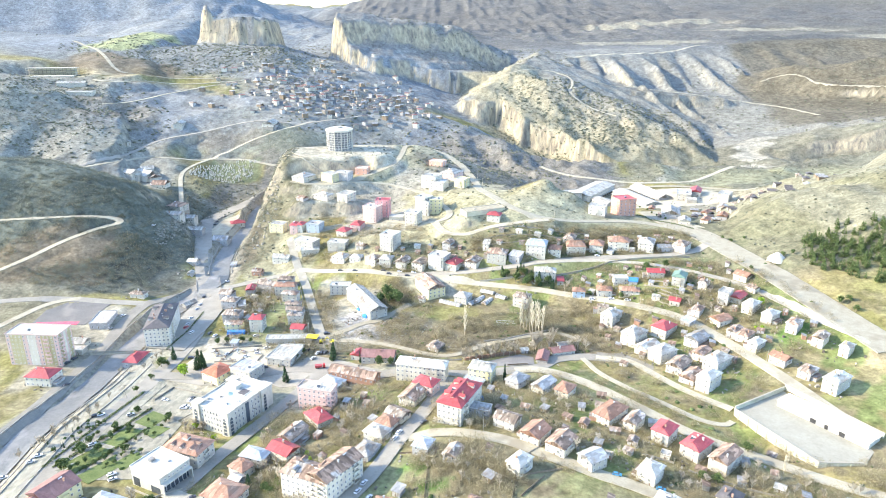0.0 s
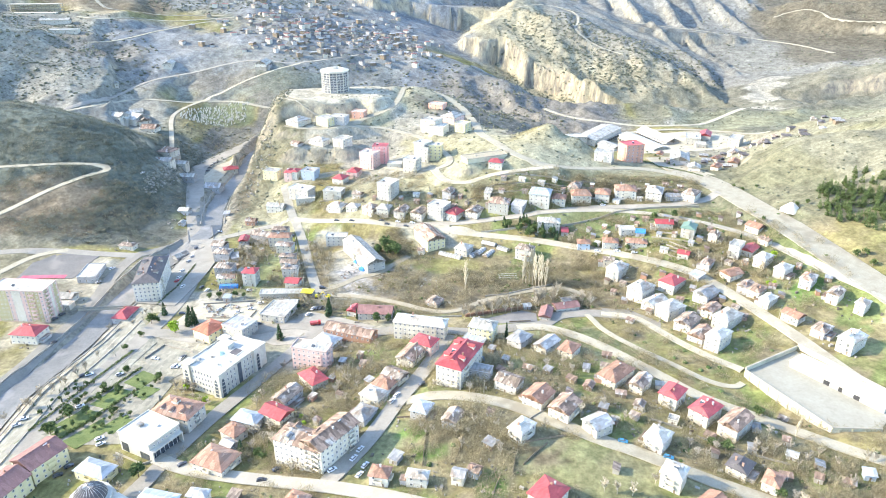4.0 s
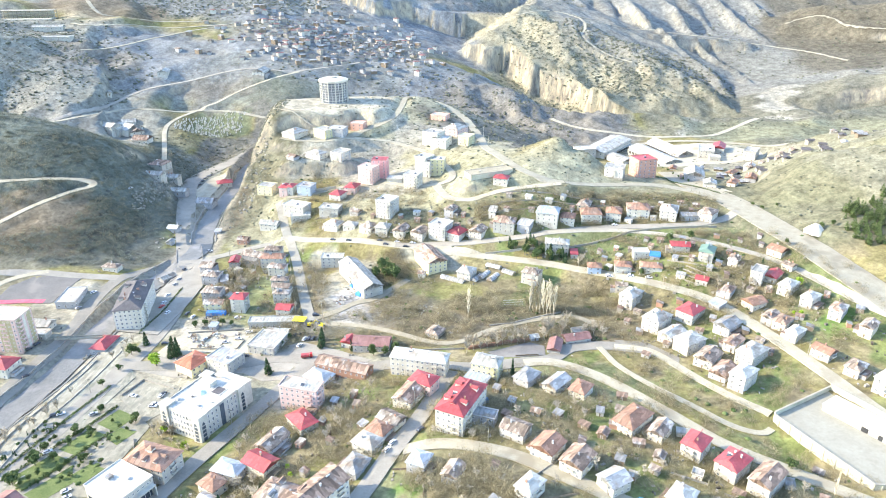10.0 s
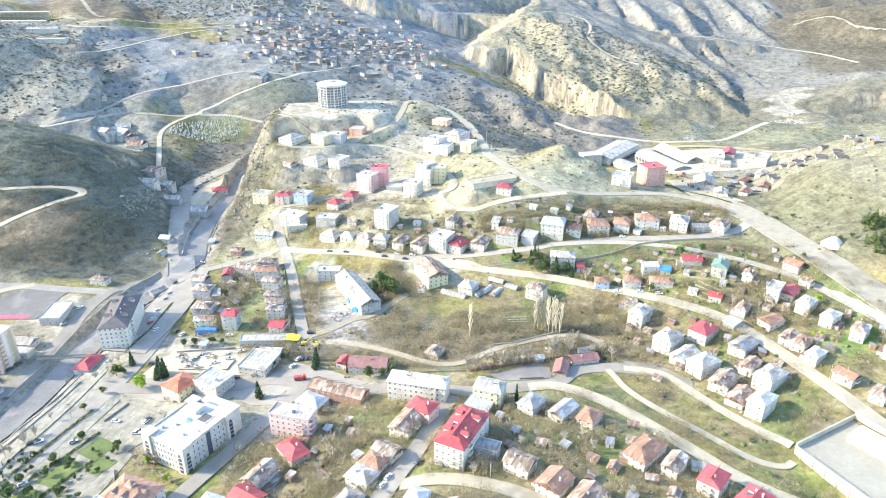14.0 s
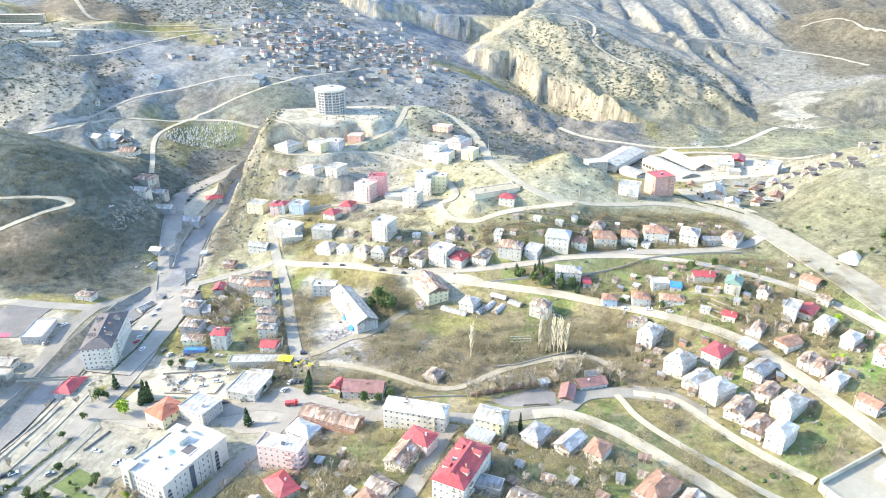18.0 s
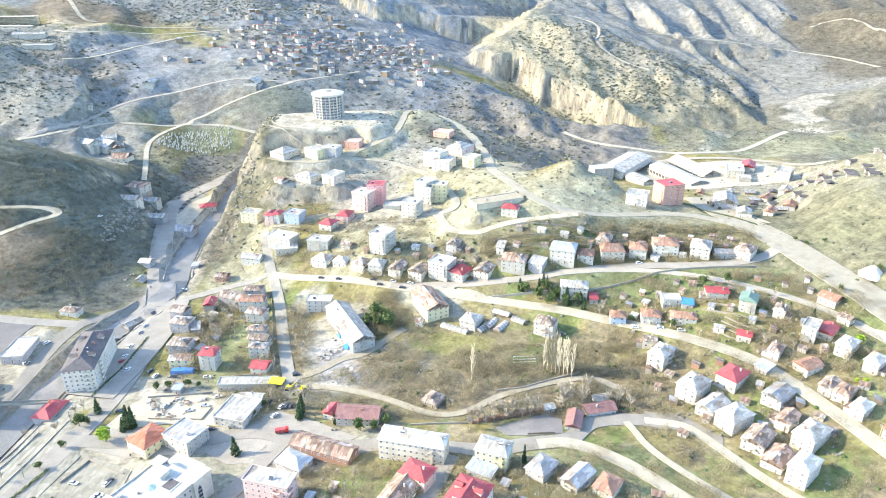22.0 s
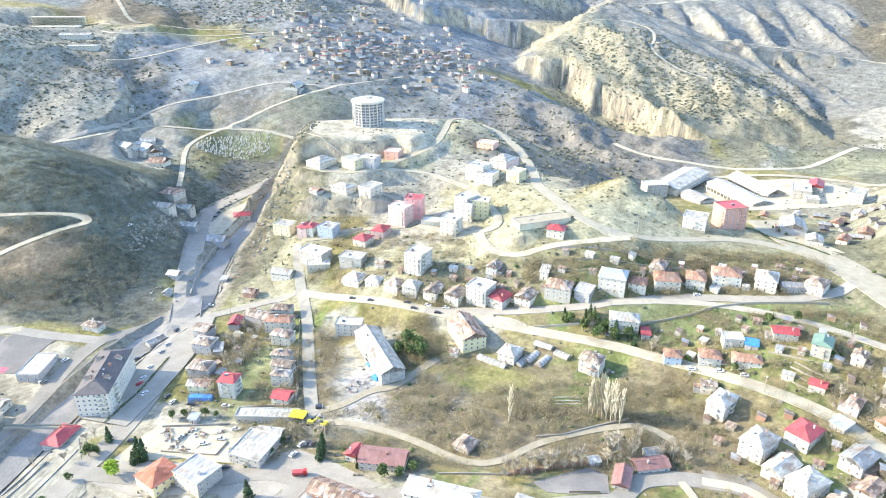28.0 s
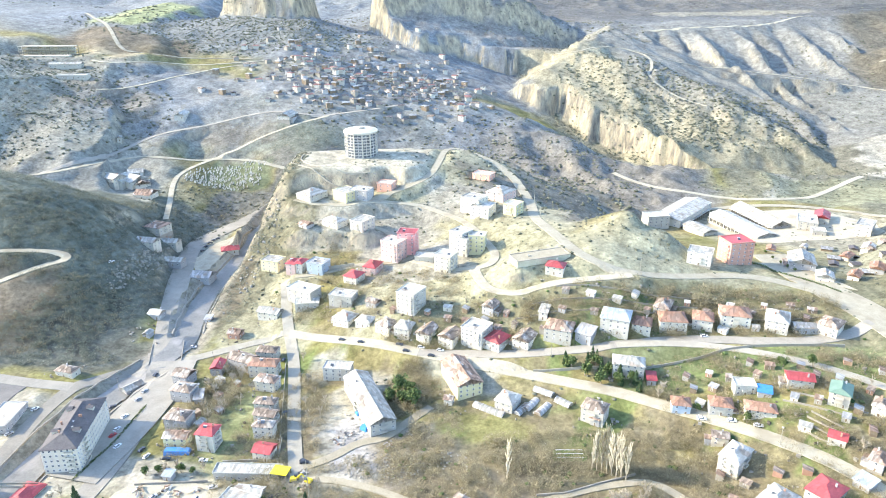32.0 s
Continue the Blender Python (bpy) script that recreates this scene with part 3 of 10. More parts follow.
def mountains(gx, gy, z):
    """The massifs beyond the gorge: crests with a slope of their own on either side."""
    wx = gx + grain(gx, gy, 60, 61) * 9 + grain(gx, gy, 22, 62) * 5 + grain(gx, gy, 9, 63) * 2
    wy = gy + grain(gx, gy, 60, 64) * 9 + grain(gx, gy, 22, 65) * 5 + grain(gx, gy, 9, 66) * 2
    # the wooded dome below the table rock, and the shoulder with the green field
    z = np.maximum(z, ridge(wx, wy, [(9e3, 0.1)], [(60, 0.12), (9e3, 0.3)], (-520, 1270, 148), (-400, 1310, 152), (-300, 1300, 148), (-235, 1300, 128)))
    z = np.maximum(z, ridge(wx, wy, [(50, 0.1), (9e3, 0.3)], [(45, 0.1), (9e3, 0.55)], (-505, 1070, 127), (-575, 1230, 155), (-570, 1420, 172), (-620, 1700, 190)))
    # the table rock with its sheer sides and the pinnacle at its corner
    z = z + 47 * box_mask(wx, wy, -376, 1352, 64, 42, -4, 0.13)
    z = z + 22 * box_mask(wx, wy, -437, 1322, 12, 12, 0, 0.4)
    # the scarp: an edge that falls sheer to the west, and a long shaded face to the gorge
    face = grain(gx, gy, 46, 67) * 10 + (1 - 2 * np.abs(grain(gx, gy, 26, 68))) * 5
    scarp = ridge(wx, wy, [(9e3, 0.16)], [(40, 0.35), (25, 1.5), (50, 0.5), (25, 1.5), (9e3, 0.6)],
                  (-230, 1340, 204), (-156, 1400, 206), (-47, 1450, 189), (40, 1500, 171), (107, 1525, 138), (190, 1540, 126))
    d, _, side = sided([(-240, 1800, 0), (-203, 1354, 0), (-168, 1304, 0), (-128, 1262, 0), (-98, 1234, 0)], wx, wy)
    notch = np.clip(d + (1 - 2 * np.abs(grain(gx, gy, 15, 69))) * 4, 0, 200)
    scarp = scarp - np.where(side > 0, notch * 6, 0)
    z = np.maximum(z, scarp + face * smooth(0, 60, scarp - z) * smooth(8, 40, 206 - scarp))
    # the crag: a spur from the tableland that breaks off towards the gorge
    spur = ridge(wx, wy, [(9e3, 0.3)], [(30, 0.4), (9e3, 1.1)], (230, 1600, 126), (185, 1420, 125), (150, 1310, 120), (118, 1232, 108), (84, 1196, 87), (42, 1164, 66))
    spur = np.maximum(spur, ridge(wx, wy, [(9e3, 0.42)], [(9e3, 0.62)], (118, 1232, 108), (209, 1168, 94), (300, 1120, 66), (368, 1052, 34), (412, 978, 2)))
    spur = spur + (1 - 2 * np.abs(grain(gx * 0.8 + gy * 0.6, gy * 0.25, 30, 71))) * 3.5 * smooth(0, 30, spur)
    d, _, side = sided([(10, 1215, 0), (38, 1163, 0), (80, 1152, 0), (112, 1144, 0), (150, 1078, 0), (186, 1046, 0), (212, 1024, 0)], wx, wy)
    run = (gx - gy) * 0.7 + grain(gx, gy, 25, 78) * 7
    flutes = (1 - 2 * np.abs(grain(run, gx * 0.05, 26, 72))) * 14 + (1 - 2 * np.abs(grain(run, gx * 0.05, 11, 79))) * 5
    steps = flank(np.clip(d + flutes, 0, 90), (14, 2.4), (14, 0.3), (16, 2.2), (12, 0.4), (9e3, 1.6))
    spur = spur - np.where(side > 0, steps * smooth(-8, 6, d), 0)
    z = np.maximum(z, spur)
    # broken ribs on the shaded slope of the gorge behind the hill
    shade = box_mask(gx, gy, 100, 870, 95, 110, -20, 0.4)
    z = z + shade * ((1 - 2 * np.abs(grain(gx + 0.5 * gy, gy * 0.5, 40, 82))) * 7 + (1 - 2 * np.abs(grain(gx, gy, 16, 83))) * 3)
    # gullied badlands under the rim of the tableland
    rim = ridge(gx, wy, [(9e3, -0.012)], [(170, 0.37), (120, 0.28), (9e3, 0.2)], (180, 1500, 124), (330, 1520, 122), (540, 1600, 125), (720, 1640, 134), (950, 1660, 142), (1400, 1600, 150))
    d, _, side = sided([(180, 1500, 0), (330, 1520, 0), (540, 1600, 0), (720, 1640, 0), (1400, 1600, 0)], gx, wy)
    u = gx + (gy - 1500) * 0.1 + grain(gx, gy, 90, 73) * 18 + grain(gx, gy, 30, 74) * 5
    saw = np.abs(np.mod(u / 31, 2) - 1) * 27 + np.abs(np.mod(u / 13.5 + 0.6 * grain(gx, gy, 120, 75), 2) - 1) * 9 + np.abs(np.mod(u / 97, 2) - 1) * 24 - 30
    cut = np.where(side > 0, smooth(4, 120, d) * (1 - 0.7 * smooth(420, 560, d)), 0)
    z = np.maximum(z, (rim + saw * cut) * smooth(60, 240, gx) + z * (1 - smooth(60, 240, gx)))
    # the broad slope beyond the highway
    near = ridge(wx, wy, [(9e3, 0.36)], [(40, 0.16), (9e3, 0.34)], (236, 548, 36), (272, 548, 48), (318, 552, 70), (400, 560, 92), (520, 560, 108), (760, 540, 120))
    z = np.maximum(z, near + (1 - 2 * np.abs(grain(gx * 0.9 + gy * 0.4, gy * 0.3, 34, 81))) * 3)
    # the rounded hills east of the quarry and the marl bluff before them
    east = ridge(wx, wy, [(9e3, 0.2)], [(40, 0.25), (90, 0.48), (9e3, 0.3)], (600, 1500, 70), (700, 1445, 92), (770, 1400, 102), (860, 1360, 116), (1100, 1320, 130), (1500, 1320, 140))
    east = np.maximum(east, ridge(wx, wy, [(9e3, 0.5)], [(9e3, 0.5)], (720, 1440, 90), (700, 1340, 52), (680, 1250, 22), (660, 1170, 4)))
    z = np.maximum(z, east + (1 - 2 * np.abs(grain(gx, gy, 110, 76))) * 11 + (1 - 2 * np.abs(grain(gx, gy, 45, 80))) * 4)
    bluff = ridge(gx, wy, [(9e3, 0.02)], [(9e3, 0.9)], (520, 1020, 8), (560, 1030, 20), (620, 1050, 24), (720, 1060, 28), (1000, 1050, 40))
    teeth = np.abs(np.mod((gx + grain(gx, gy, 30, 77) * 8) / 13, 2) - 1) * 9
    d, _, side = sided([(520, 1020, 0), (1000, 1050, 0)], gx, wy)
    return np.where((gy < 1140) & (gx > 500), np.maximum(z * (1 - 0.8 * smooth(0, 30, d) * (side > 0) * (gy > 930)), bluff - teeth * np.where(side > 0, smooth(0, 10, d), 0)), z)


def relief():
    gx, gy = np.meshgrid(GX, GY)
    flat = hermite(ACROSS, np.array(HEIGHTS, float).T, GX).T
    z = hermite(STATIONS, flat, GY)
    # the gorge wall under the hill: shift the sampling so that its edge becomes ragged, and steepen the face
    for cx, cy, rx, ry, turn, lo, hi, edge in CLIFFS:
        m = box_mask(gx, gy, cx, cy, rx, ry, turn, 0.35)
        v = z + (grain(gx, gy, 34, 3) * 11 + grain(gx, gy, 13, 4) * 6) * m
        f = np.clip((v - lo) / (hi - lo), 0, 1)
        g = lo + (hi - lo) * smooth(0.5 - edge, 0.5 + edge, f)
        z = np.where((v > lo) & (v < hi), z + (g - z) * m, z + (v - z) * m * 0.3)
    z = mountains(gx, gy, z)
    wild = smooth(780, 1000, gy + 0.25 * gx)
    wild = np.maximum(wild, smooth(0, 60, -gx - 265) * smooth(470, 560, gy))
    wild = np.maximum(wild, 0.6 * smooth(360, 600, gx))
    rough = grain(gx, gy, 90, 11) * 5 + (1 - np.abs(grain(gx, gy, 55, 12)) * 2) * 4 + grain(gx, gy, 24, 13) * 2.2
    far = smooth(1300, 2600, gy)
    wild = wild * (1 - 0.75 * smooth(1080, 1160, gy) * (1 - far))
    z = z + wild * rough * (1 + far * 1.0) + far * grain(gx, gy, 420, 15) * 8
    # crags: broken ribs wherever the wild ground is steep
    sy, sx = np.gradient(z, GY, GX)
    steep = smooth(0.45, 0.95, np.hypot(sx, sy)) * np.maximum(wild, 0.7 * smooth(640, 700, gy) + 0.3 * smooth(40, 60, gx))
    z = z + steep * ((1 - 2 * np.abs(grain(gx, gy, 21, 41))) * 3.5 + grain(gx, gy, 9, 42) * 2)
    # mounds of cut soil
    for cx, cy, rx, ry, turn, rise in MOUNDS:
        c, s = math.cos(radians(turn)), math.sin(radians(turn))
        u, v = ((gx - cx) * c + (gy - cy) * s) / rx, (-(gx - cx) * s + (gy - cy) * c) / ry
        z = z + rise * (1 + 0.25 * grain(gx, gy, 16, 52)) * np.clip(1 - np.hypot(u, v), 0, 1) ** 0.8
    hill = 0.6 * box_mask(gx, gy, -10, 625, 140, 95, 0, 0.25)
    z = z + hill * (grain(gx, gy, 26, 55) * 2.4 + (1 - 2 * np.abs(grain(gx, gy, 15, 56))) * 1.5)
    z = z + (1 - wild) * (grain(gx, gy, 40, 17) * 0.7 + grain(gx, gy, 14, 18) * 0.3)
    calm, soft = box_mask(gx, gy, -50, 655, 130, 110, 0, 0.3), z.copy()
    for _ in range(14):
        soft[1:-1, 1:-1] = (soft[1:-1, 1:-1] * 2 + soft[:-2, 1:-1] + soft[2:, 1:-1] + soft[1:-1, :-2] + soft[1:-1, 2:]) / 6
    z = z + (soft - z) * calm
    # levelled places: roads, yards, the terrace on the hill
    for cx, cy, rx, ry, turn, level, soft in YARDS:
        m = box_mask(gx, gy, cx, cy, rx, ry, turn, soft)
        z = z + (level - z) * m
    for cx, cy, r in PADS:
        level = z[int(np.searchsorted(GY, cy)), int(np.searchsorted(GX, cx))]
        z = z + (level - z) * (1 - smooth(r, r + 7, np.hypot(gx - cx, gy - cy)))
    for name, surface, width, points in WAYS:
        line = dense(points, 7)
        i = np.clip(np.searchsorted(GX, [p[0] for p in line]), 0, len(GX) - 1)
        j = np.clip(np.searchsorted(GY, [p[1] for p in line]), 0, len(GY) - 1)
        level = z[j, i]
        for _ in range(6):
            level = np.convolve(np.pad(level, 2, mode="edge"), np.ones(5) / 5, mode="valid")
        d, level = along([(p[0], p[1], h) for p, h in zip(line, level)], gx, gy)
        m = 1 - smooth(width / 2 + 1.5, width / 2 + 6, d)
        z = z + (level - z) * m
    d, _ = along([(x, y, 0) for x, y in dense(RIVER, 10) if y < 800], gx, gy)
    # the river's bed, but for the stretch under the road bridge
    over = 1 - box_mask(gx, gy, -197, 509, 14, 22, 20, 0.15)
    z = z + (-3.2 - z) * (1 - smooth(9, 12.5, d)) * over
    return z


def ground(x, y):
    """Height of the ground sheet at a place."""
    i = min(max(int(np.searchsorted(GX, x, side="right")) - 1, 0), len(GX) - 2)
    j = min(max(int(np.searchsorted(GY, y, side="right")) - 1, 0), len(GY) - 2)
    u, v = (x - GX[i]) / (GX[i + 1] - GX[i]), (y - GY[j]) / (GY[j + 1] - GY[j])
    return float((RELIEF[j, i] * (1 - u) + RELIEF[j, i + 1] * u) * (1 - v)
                 + (RELIEF[j + 1, i] * (1 - u) + RELIEF[j + 1, i + 1] * u) * v)


# middle, half sizes, turn, foot and top of each crag, sharpness
CLIFFS = [(-196, 735, 22, 60, -8, 10, 52, 0.34)]
# middle, half sizes, turn and rise of mounds and spurs
MOUNDS = [(14, 557, 18, 15, 0, 7), (161, 262, 40, 14, -65, -6.5), (104, 612, 44, 26, -20, 21), (395, 690, 60, 26, 10, 7), (66, 668, 26, 14, -60, 8),
          (470, 640, 60, 90, -15, 24)]
YARDS = [
    (-120, 742, 62, 42, 10, 66, 0.22),
    (-115, 690, 46, 15, 6, 47, 0.5),
    (-112, 656, 44, 15, 6, 36, 0.35),
    (36, 565, 23, 10, 24, 47, 0.2),
    (-588, 1036, 52, 26, 4, 120, 0.4),
    (-226, 668, 13, 40, 20, 2.2, 0.3),
]
# middle and reach of the levelled plots under the houses on the hill
PADS = [(-4.7, 730.8, 10), (-86.1, 703.9, 9), (10.5, 693, 12), (-146.1, 685.7, 12), (-110, 684, 15), (-7, 664, 14), (20.1, 655.2, 8), (-120, 651.1, 10), (-96.9, 647.2, 10),
        (-141.5, 646.4, 6), (-62, 617, 12), (-159.3, 613.2, 9), (-12, 606, 13), (-139, 606.4, 9), (-43.6, 605.5, 8), (-121.8, 602.4, 8), (-80.5, 596.9, 8), (-91.4, 582.9, 8), (-26.7, 582.8, 9), (-124.5, 570.4, 11)]
RELIEF = relief()

# ---- building kit ----
class Shape:
    """Collects corners and faces for one mesh."""

    def __init__(self):
        self.v, self.f, self.m = [], [], []

    def add(self, verts, faces, slot=0):
        k = len(self.v)
        self.v += [tuple(p) for p in verts]
        self.f += [tuple(i + k for i in face) for face in faces]
        self.m += [slot] * len(faces)
        return self

    def box(self, x0, y0, z0, x1, y1, z1, slot=0, inset=0.0):
        """A block; inset narrows its top."""
        a = inset
        v = [(x0, y0, z0), (x1, y0, z0), (x1, y1, z0), (x0, y1, z0),
             (x0 + a, y0 + a, z1), (x1 - a, y0 + a, z1), (x1 - a, y1 - a, z1), (x0 + a, y1 - a, z1)]
        return self.add(v, [(3, 2, 1, 0), (4, 5, 6, 7), (0, 1, 5, 4), (1, 2, 6, 5), (2, 3, 7, 6), (3, 0, 4, 7)], slot)

    def prism(self, outline, z0, z1, slot=0, top=1.0):
        """An upright prism over an outline given counter-clockwise."""
        n = len(outline)
        cx, cy = sum(p[0] for p in outline) / n, sum(p[1] for p in outline) / n
        v = [(x, y, z0) for x, y in outline] + [(cx + (x - cx) * top, cy + (y - cy) * top, z1) for x, y in outline]
        f = [tuple(reversed(range(n))), tuple(range(n, 2 * n))] + [(i, (i + 1) % n, n + (i + 1) % n, n + i) for i in range(n)]
        return self.add(v, f, slot)

    def tube(self, a, b, r0, r1, sides=6, slot=0):
        a, b = Vector(a), Vector(b)
        q = (b - a).to_track_quat("Z", "Y")
        v = []
        for c, r in ((a, r0), (b, r1)):
            v += [c + q @ Vector((r * math.cos(k * math.tau / sides), r * math.sin(k * math.tau / sides), 0)) for k in range(sides)]
        f = [(k, (k + 1) % sides, sides + (k + 1) % sides, sides + k) for k in range(sides)]
        f += [tuple(reversed(range(sides))), tuple(range(sides, 2 * sides))]
        return self.add(v, f, slot)

    def mesh(self, name, *materials):
        me = bpy.data.meshes.new(name)
        me.from_pydata(self.v, [], self.f)
        for m in materials:
            me.materials.append(m)
        if len(materials) > 1:
            me.polygons.foreach_set("material_index", self.m)
        return me


def part(name, shape, material, parent, label="", at=None):
    """Links a shape, or a mesh that others share, as one object under a thing or a part."""
    if isinstance(shape, Shape):
        shape = shape.mesh(name, *(material if isinstance(material, tuple) else (material,)))
    ob = new(name, shape)
    ob.parent = parent
    if at is not None:
        ob.matrix_basis = at
    return tagged(ob, label)


def thing(name, m, label, category, group="", kind=""):
    ob = new(name)
    ob.matrix_basis = m
    return tagged(ob, label, category, group, kind)


def solid(name, shape, material, m, label, category, group="", kind=""):
    """A thing of one mesh."""
    ob = new(name, shape.mesh(name, *(material if isinstance(material, tuple) else (material,))))
    ob.matrix_basis = m
    return tagged(ob, label, category, group, kind)


SHARED = {}


def shared(key, make):
    if key not in SHARED:
        SHARED[key] = make()
    return SHARED[key]


def window_mesh(w, h):
    """A window seen from -y: frame proud of the wall, pane set back in it, mullion and sill."""
    def make():
        s, t = Shape(), 0.1
        rings = ((0, 0.04), (0, -0.11), (t, -0.11), (t, -0.02))
        v = []
        for inset, y in rings:
            x, lo, hi = w / 2 - inset, -h / 2 + inset, h / 2 - inset
            v += [(-x, y, lo), (x, y, lo), (x, y, hi), (-x, y, hi)]
        v += [(-0.04, -0.03, -h / 2 + t), (0.04, -0.03, -h / 2 + t), (0.04, -0.03, h / 2 - t), (-0.04, -0.03, h / 2 - t)]
        f = [(4 * r + k, 4 * r + (k + 1) % 4, 4 * r + 4 + (k + 1) % 4, 4 * r + 4 + k) for r in range(3) for k in range(4)]
        s.add(v, f, 0)
        s.f += [(12, 16, 19, 15), (17, 13, 14, 18), (16, 17, 18, 19)]
        s.m += [1, 1, 0]
        return s.mesh("window", FRAME, GLASS)
    return shared(("window", w, h), make)


def door_mesh(w, h):
    def make():
        s = Shape()
        v = []
        for inset, y in ((0, 0.04), (0, -0.11), (0.1, -0.11), (0.1, -0.04)):
            x, hi = w / 2 - inset, h - inset
            v += [(-x, y, 0), (x, y, 0), (x, y, hi), (-x, y, hi)]
        s.add(v, [(4 * r + k, 4 * r + (k + 1) % 4, 4 * r + 4 + (k + 1) % 4, 4 * r + 4 + k) for r in range(3) for k in range(4)], 0)
        s.f.append((12, 13, 14, 15))
        s.m.append(1)
        return s.mesh("door", FRAME, WOOD)
    return shared(("door", w, h), make)


def hip_roof(w, d, rise, over, ridge_cut, thick=0.18):
    """A pitched roof over w x d; ridge_cut 0 gives gables, 1 a full hip. The ridge runs along the longer side."""
    s = Shape()
    turn = d > w
    if turn:
        w, d = d, w
    x, y = w / 2 + over, d / 2 + over
    r = max(0.15, x - ridge_cut * y) if ridge_cut else x
    fall = rise * over / (d / 2)
    low = -fall
    v = [(-x, -y, low), (x, -y, low), (x, y, low), (-x, y, low), (-r, 0, rise), (r, 0, rise)]
    v += [(p[0], p[1], p[2] - thick) for p in v]
    f = [(0, 1, 5, 4), (2, 3, 4, 5), (1, 2, 5), (3, 0, 4), (7, 6, 10, 11), (9, 8, 11, 10), (8, 7, 11), (6, 9, 10),
         (6, 7, 1, 0), (7, 8, 2, 1), (8, 9, 3, 2), (9, 6, 0, 3)]
    if turn:
        v = [(-b, a, c) for a, b, c in v]
    return s.add(v, f)


def wall_shape(w, d, h, deep, gable, rise):
    """Four walls of a house down to its footing, with gables where the roof has them."""
    s = Shape()
    s.box(-w / 2, -d / 2, -deep, w / 2, d / 2, h)
    if gable:
        if w >= d:
            for x0 in (-w / 2, w / 2 - 0.3):
                s.add([(x0, -d / 2, h), (x0, d / 2, h), (x0, 0, h + rise - 0.2), (x0 + 0.3, -d / 2, h), (x0 + 0.3, d / 2, h), (x0 + 0.3, 0, h + rise - 0.2)],
                      [(0, 2, 1), (3, 4, 5), (0, 3, 5, 2), (4, 1, 2, 5)])
        else:
            for y0 in (-d / 2, d / 2 - 0.3):
                s.add([(-w / 2, y0, h), (w / 2, y0, h), (0, y0, h + rise - 0.2), (-w / 2, y0 + 0.3, h), (w / 2, y0 + 0.3, h), (0, y0 + 0.3, h + rise - 0.2)],
                      [(0, 1, 2), (3, 5, 4), (0, 2, 5, 3), (4, 5, 2, 1)])
    return s


OVERLOOK = (0.0, 60.0)  # the open valley floor that the house fronts look out on


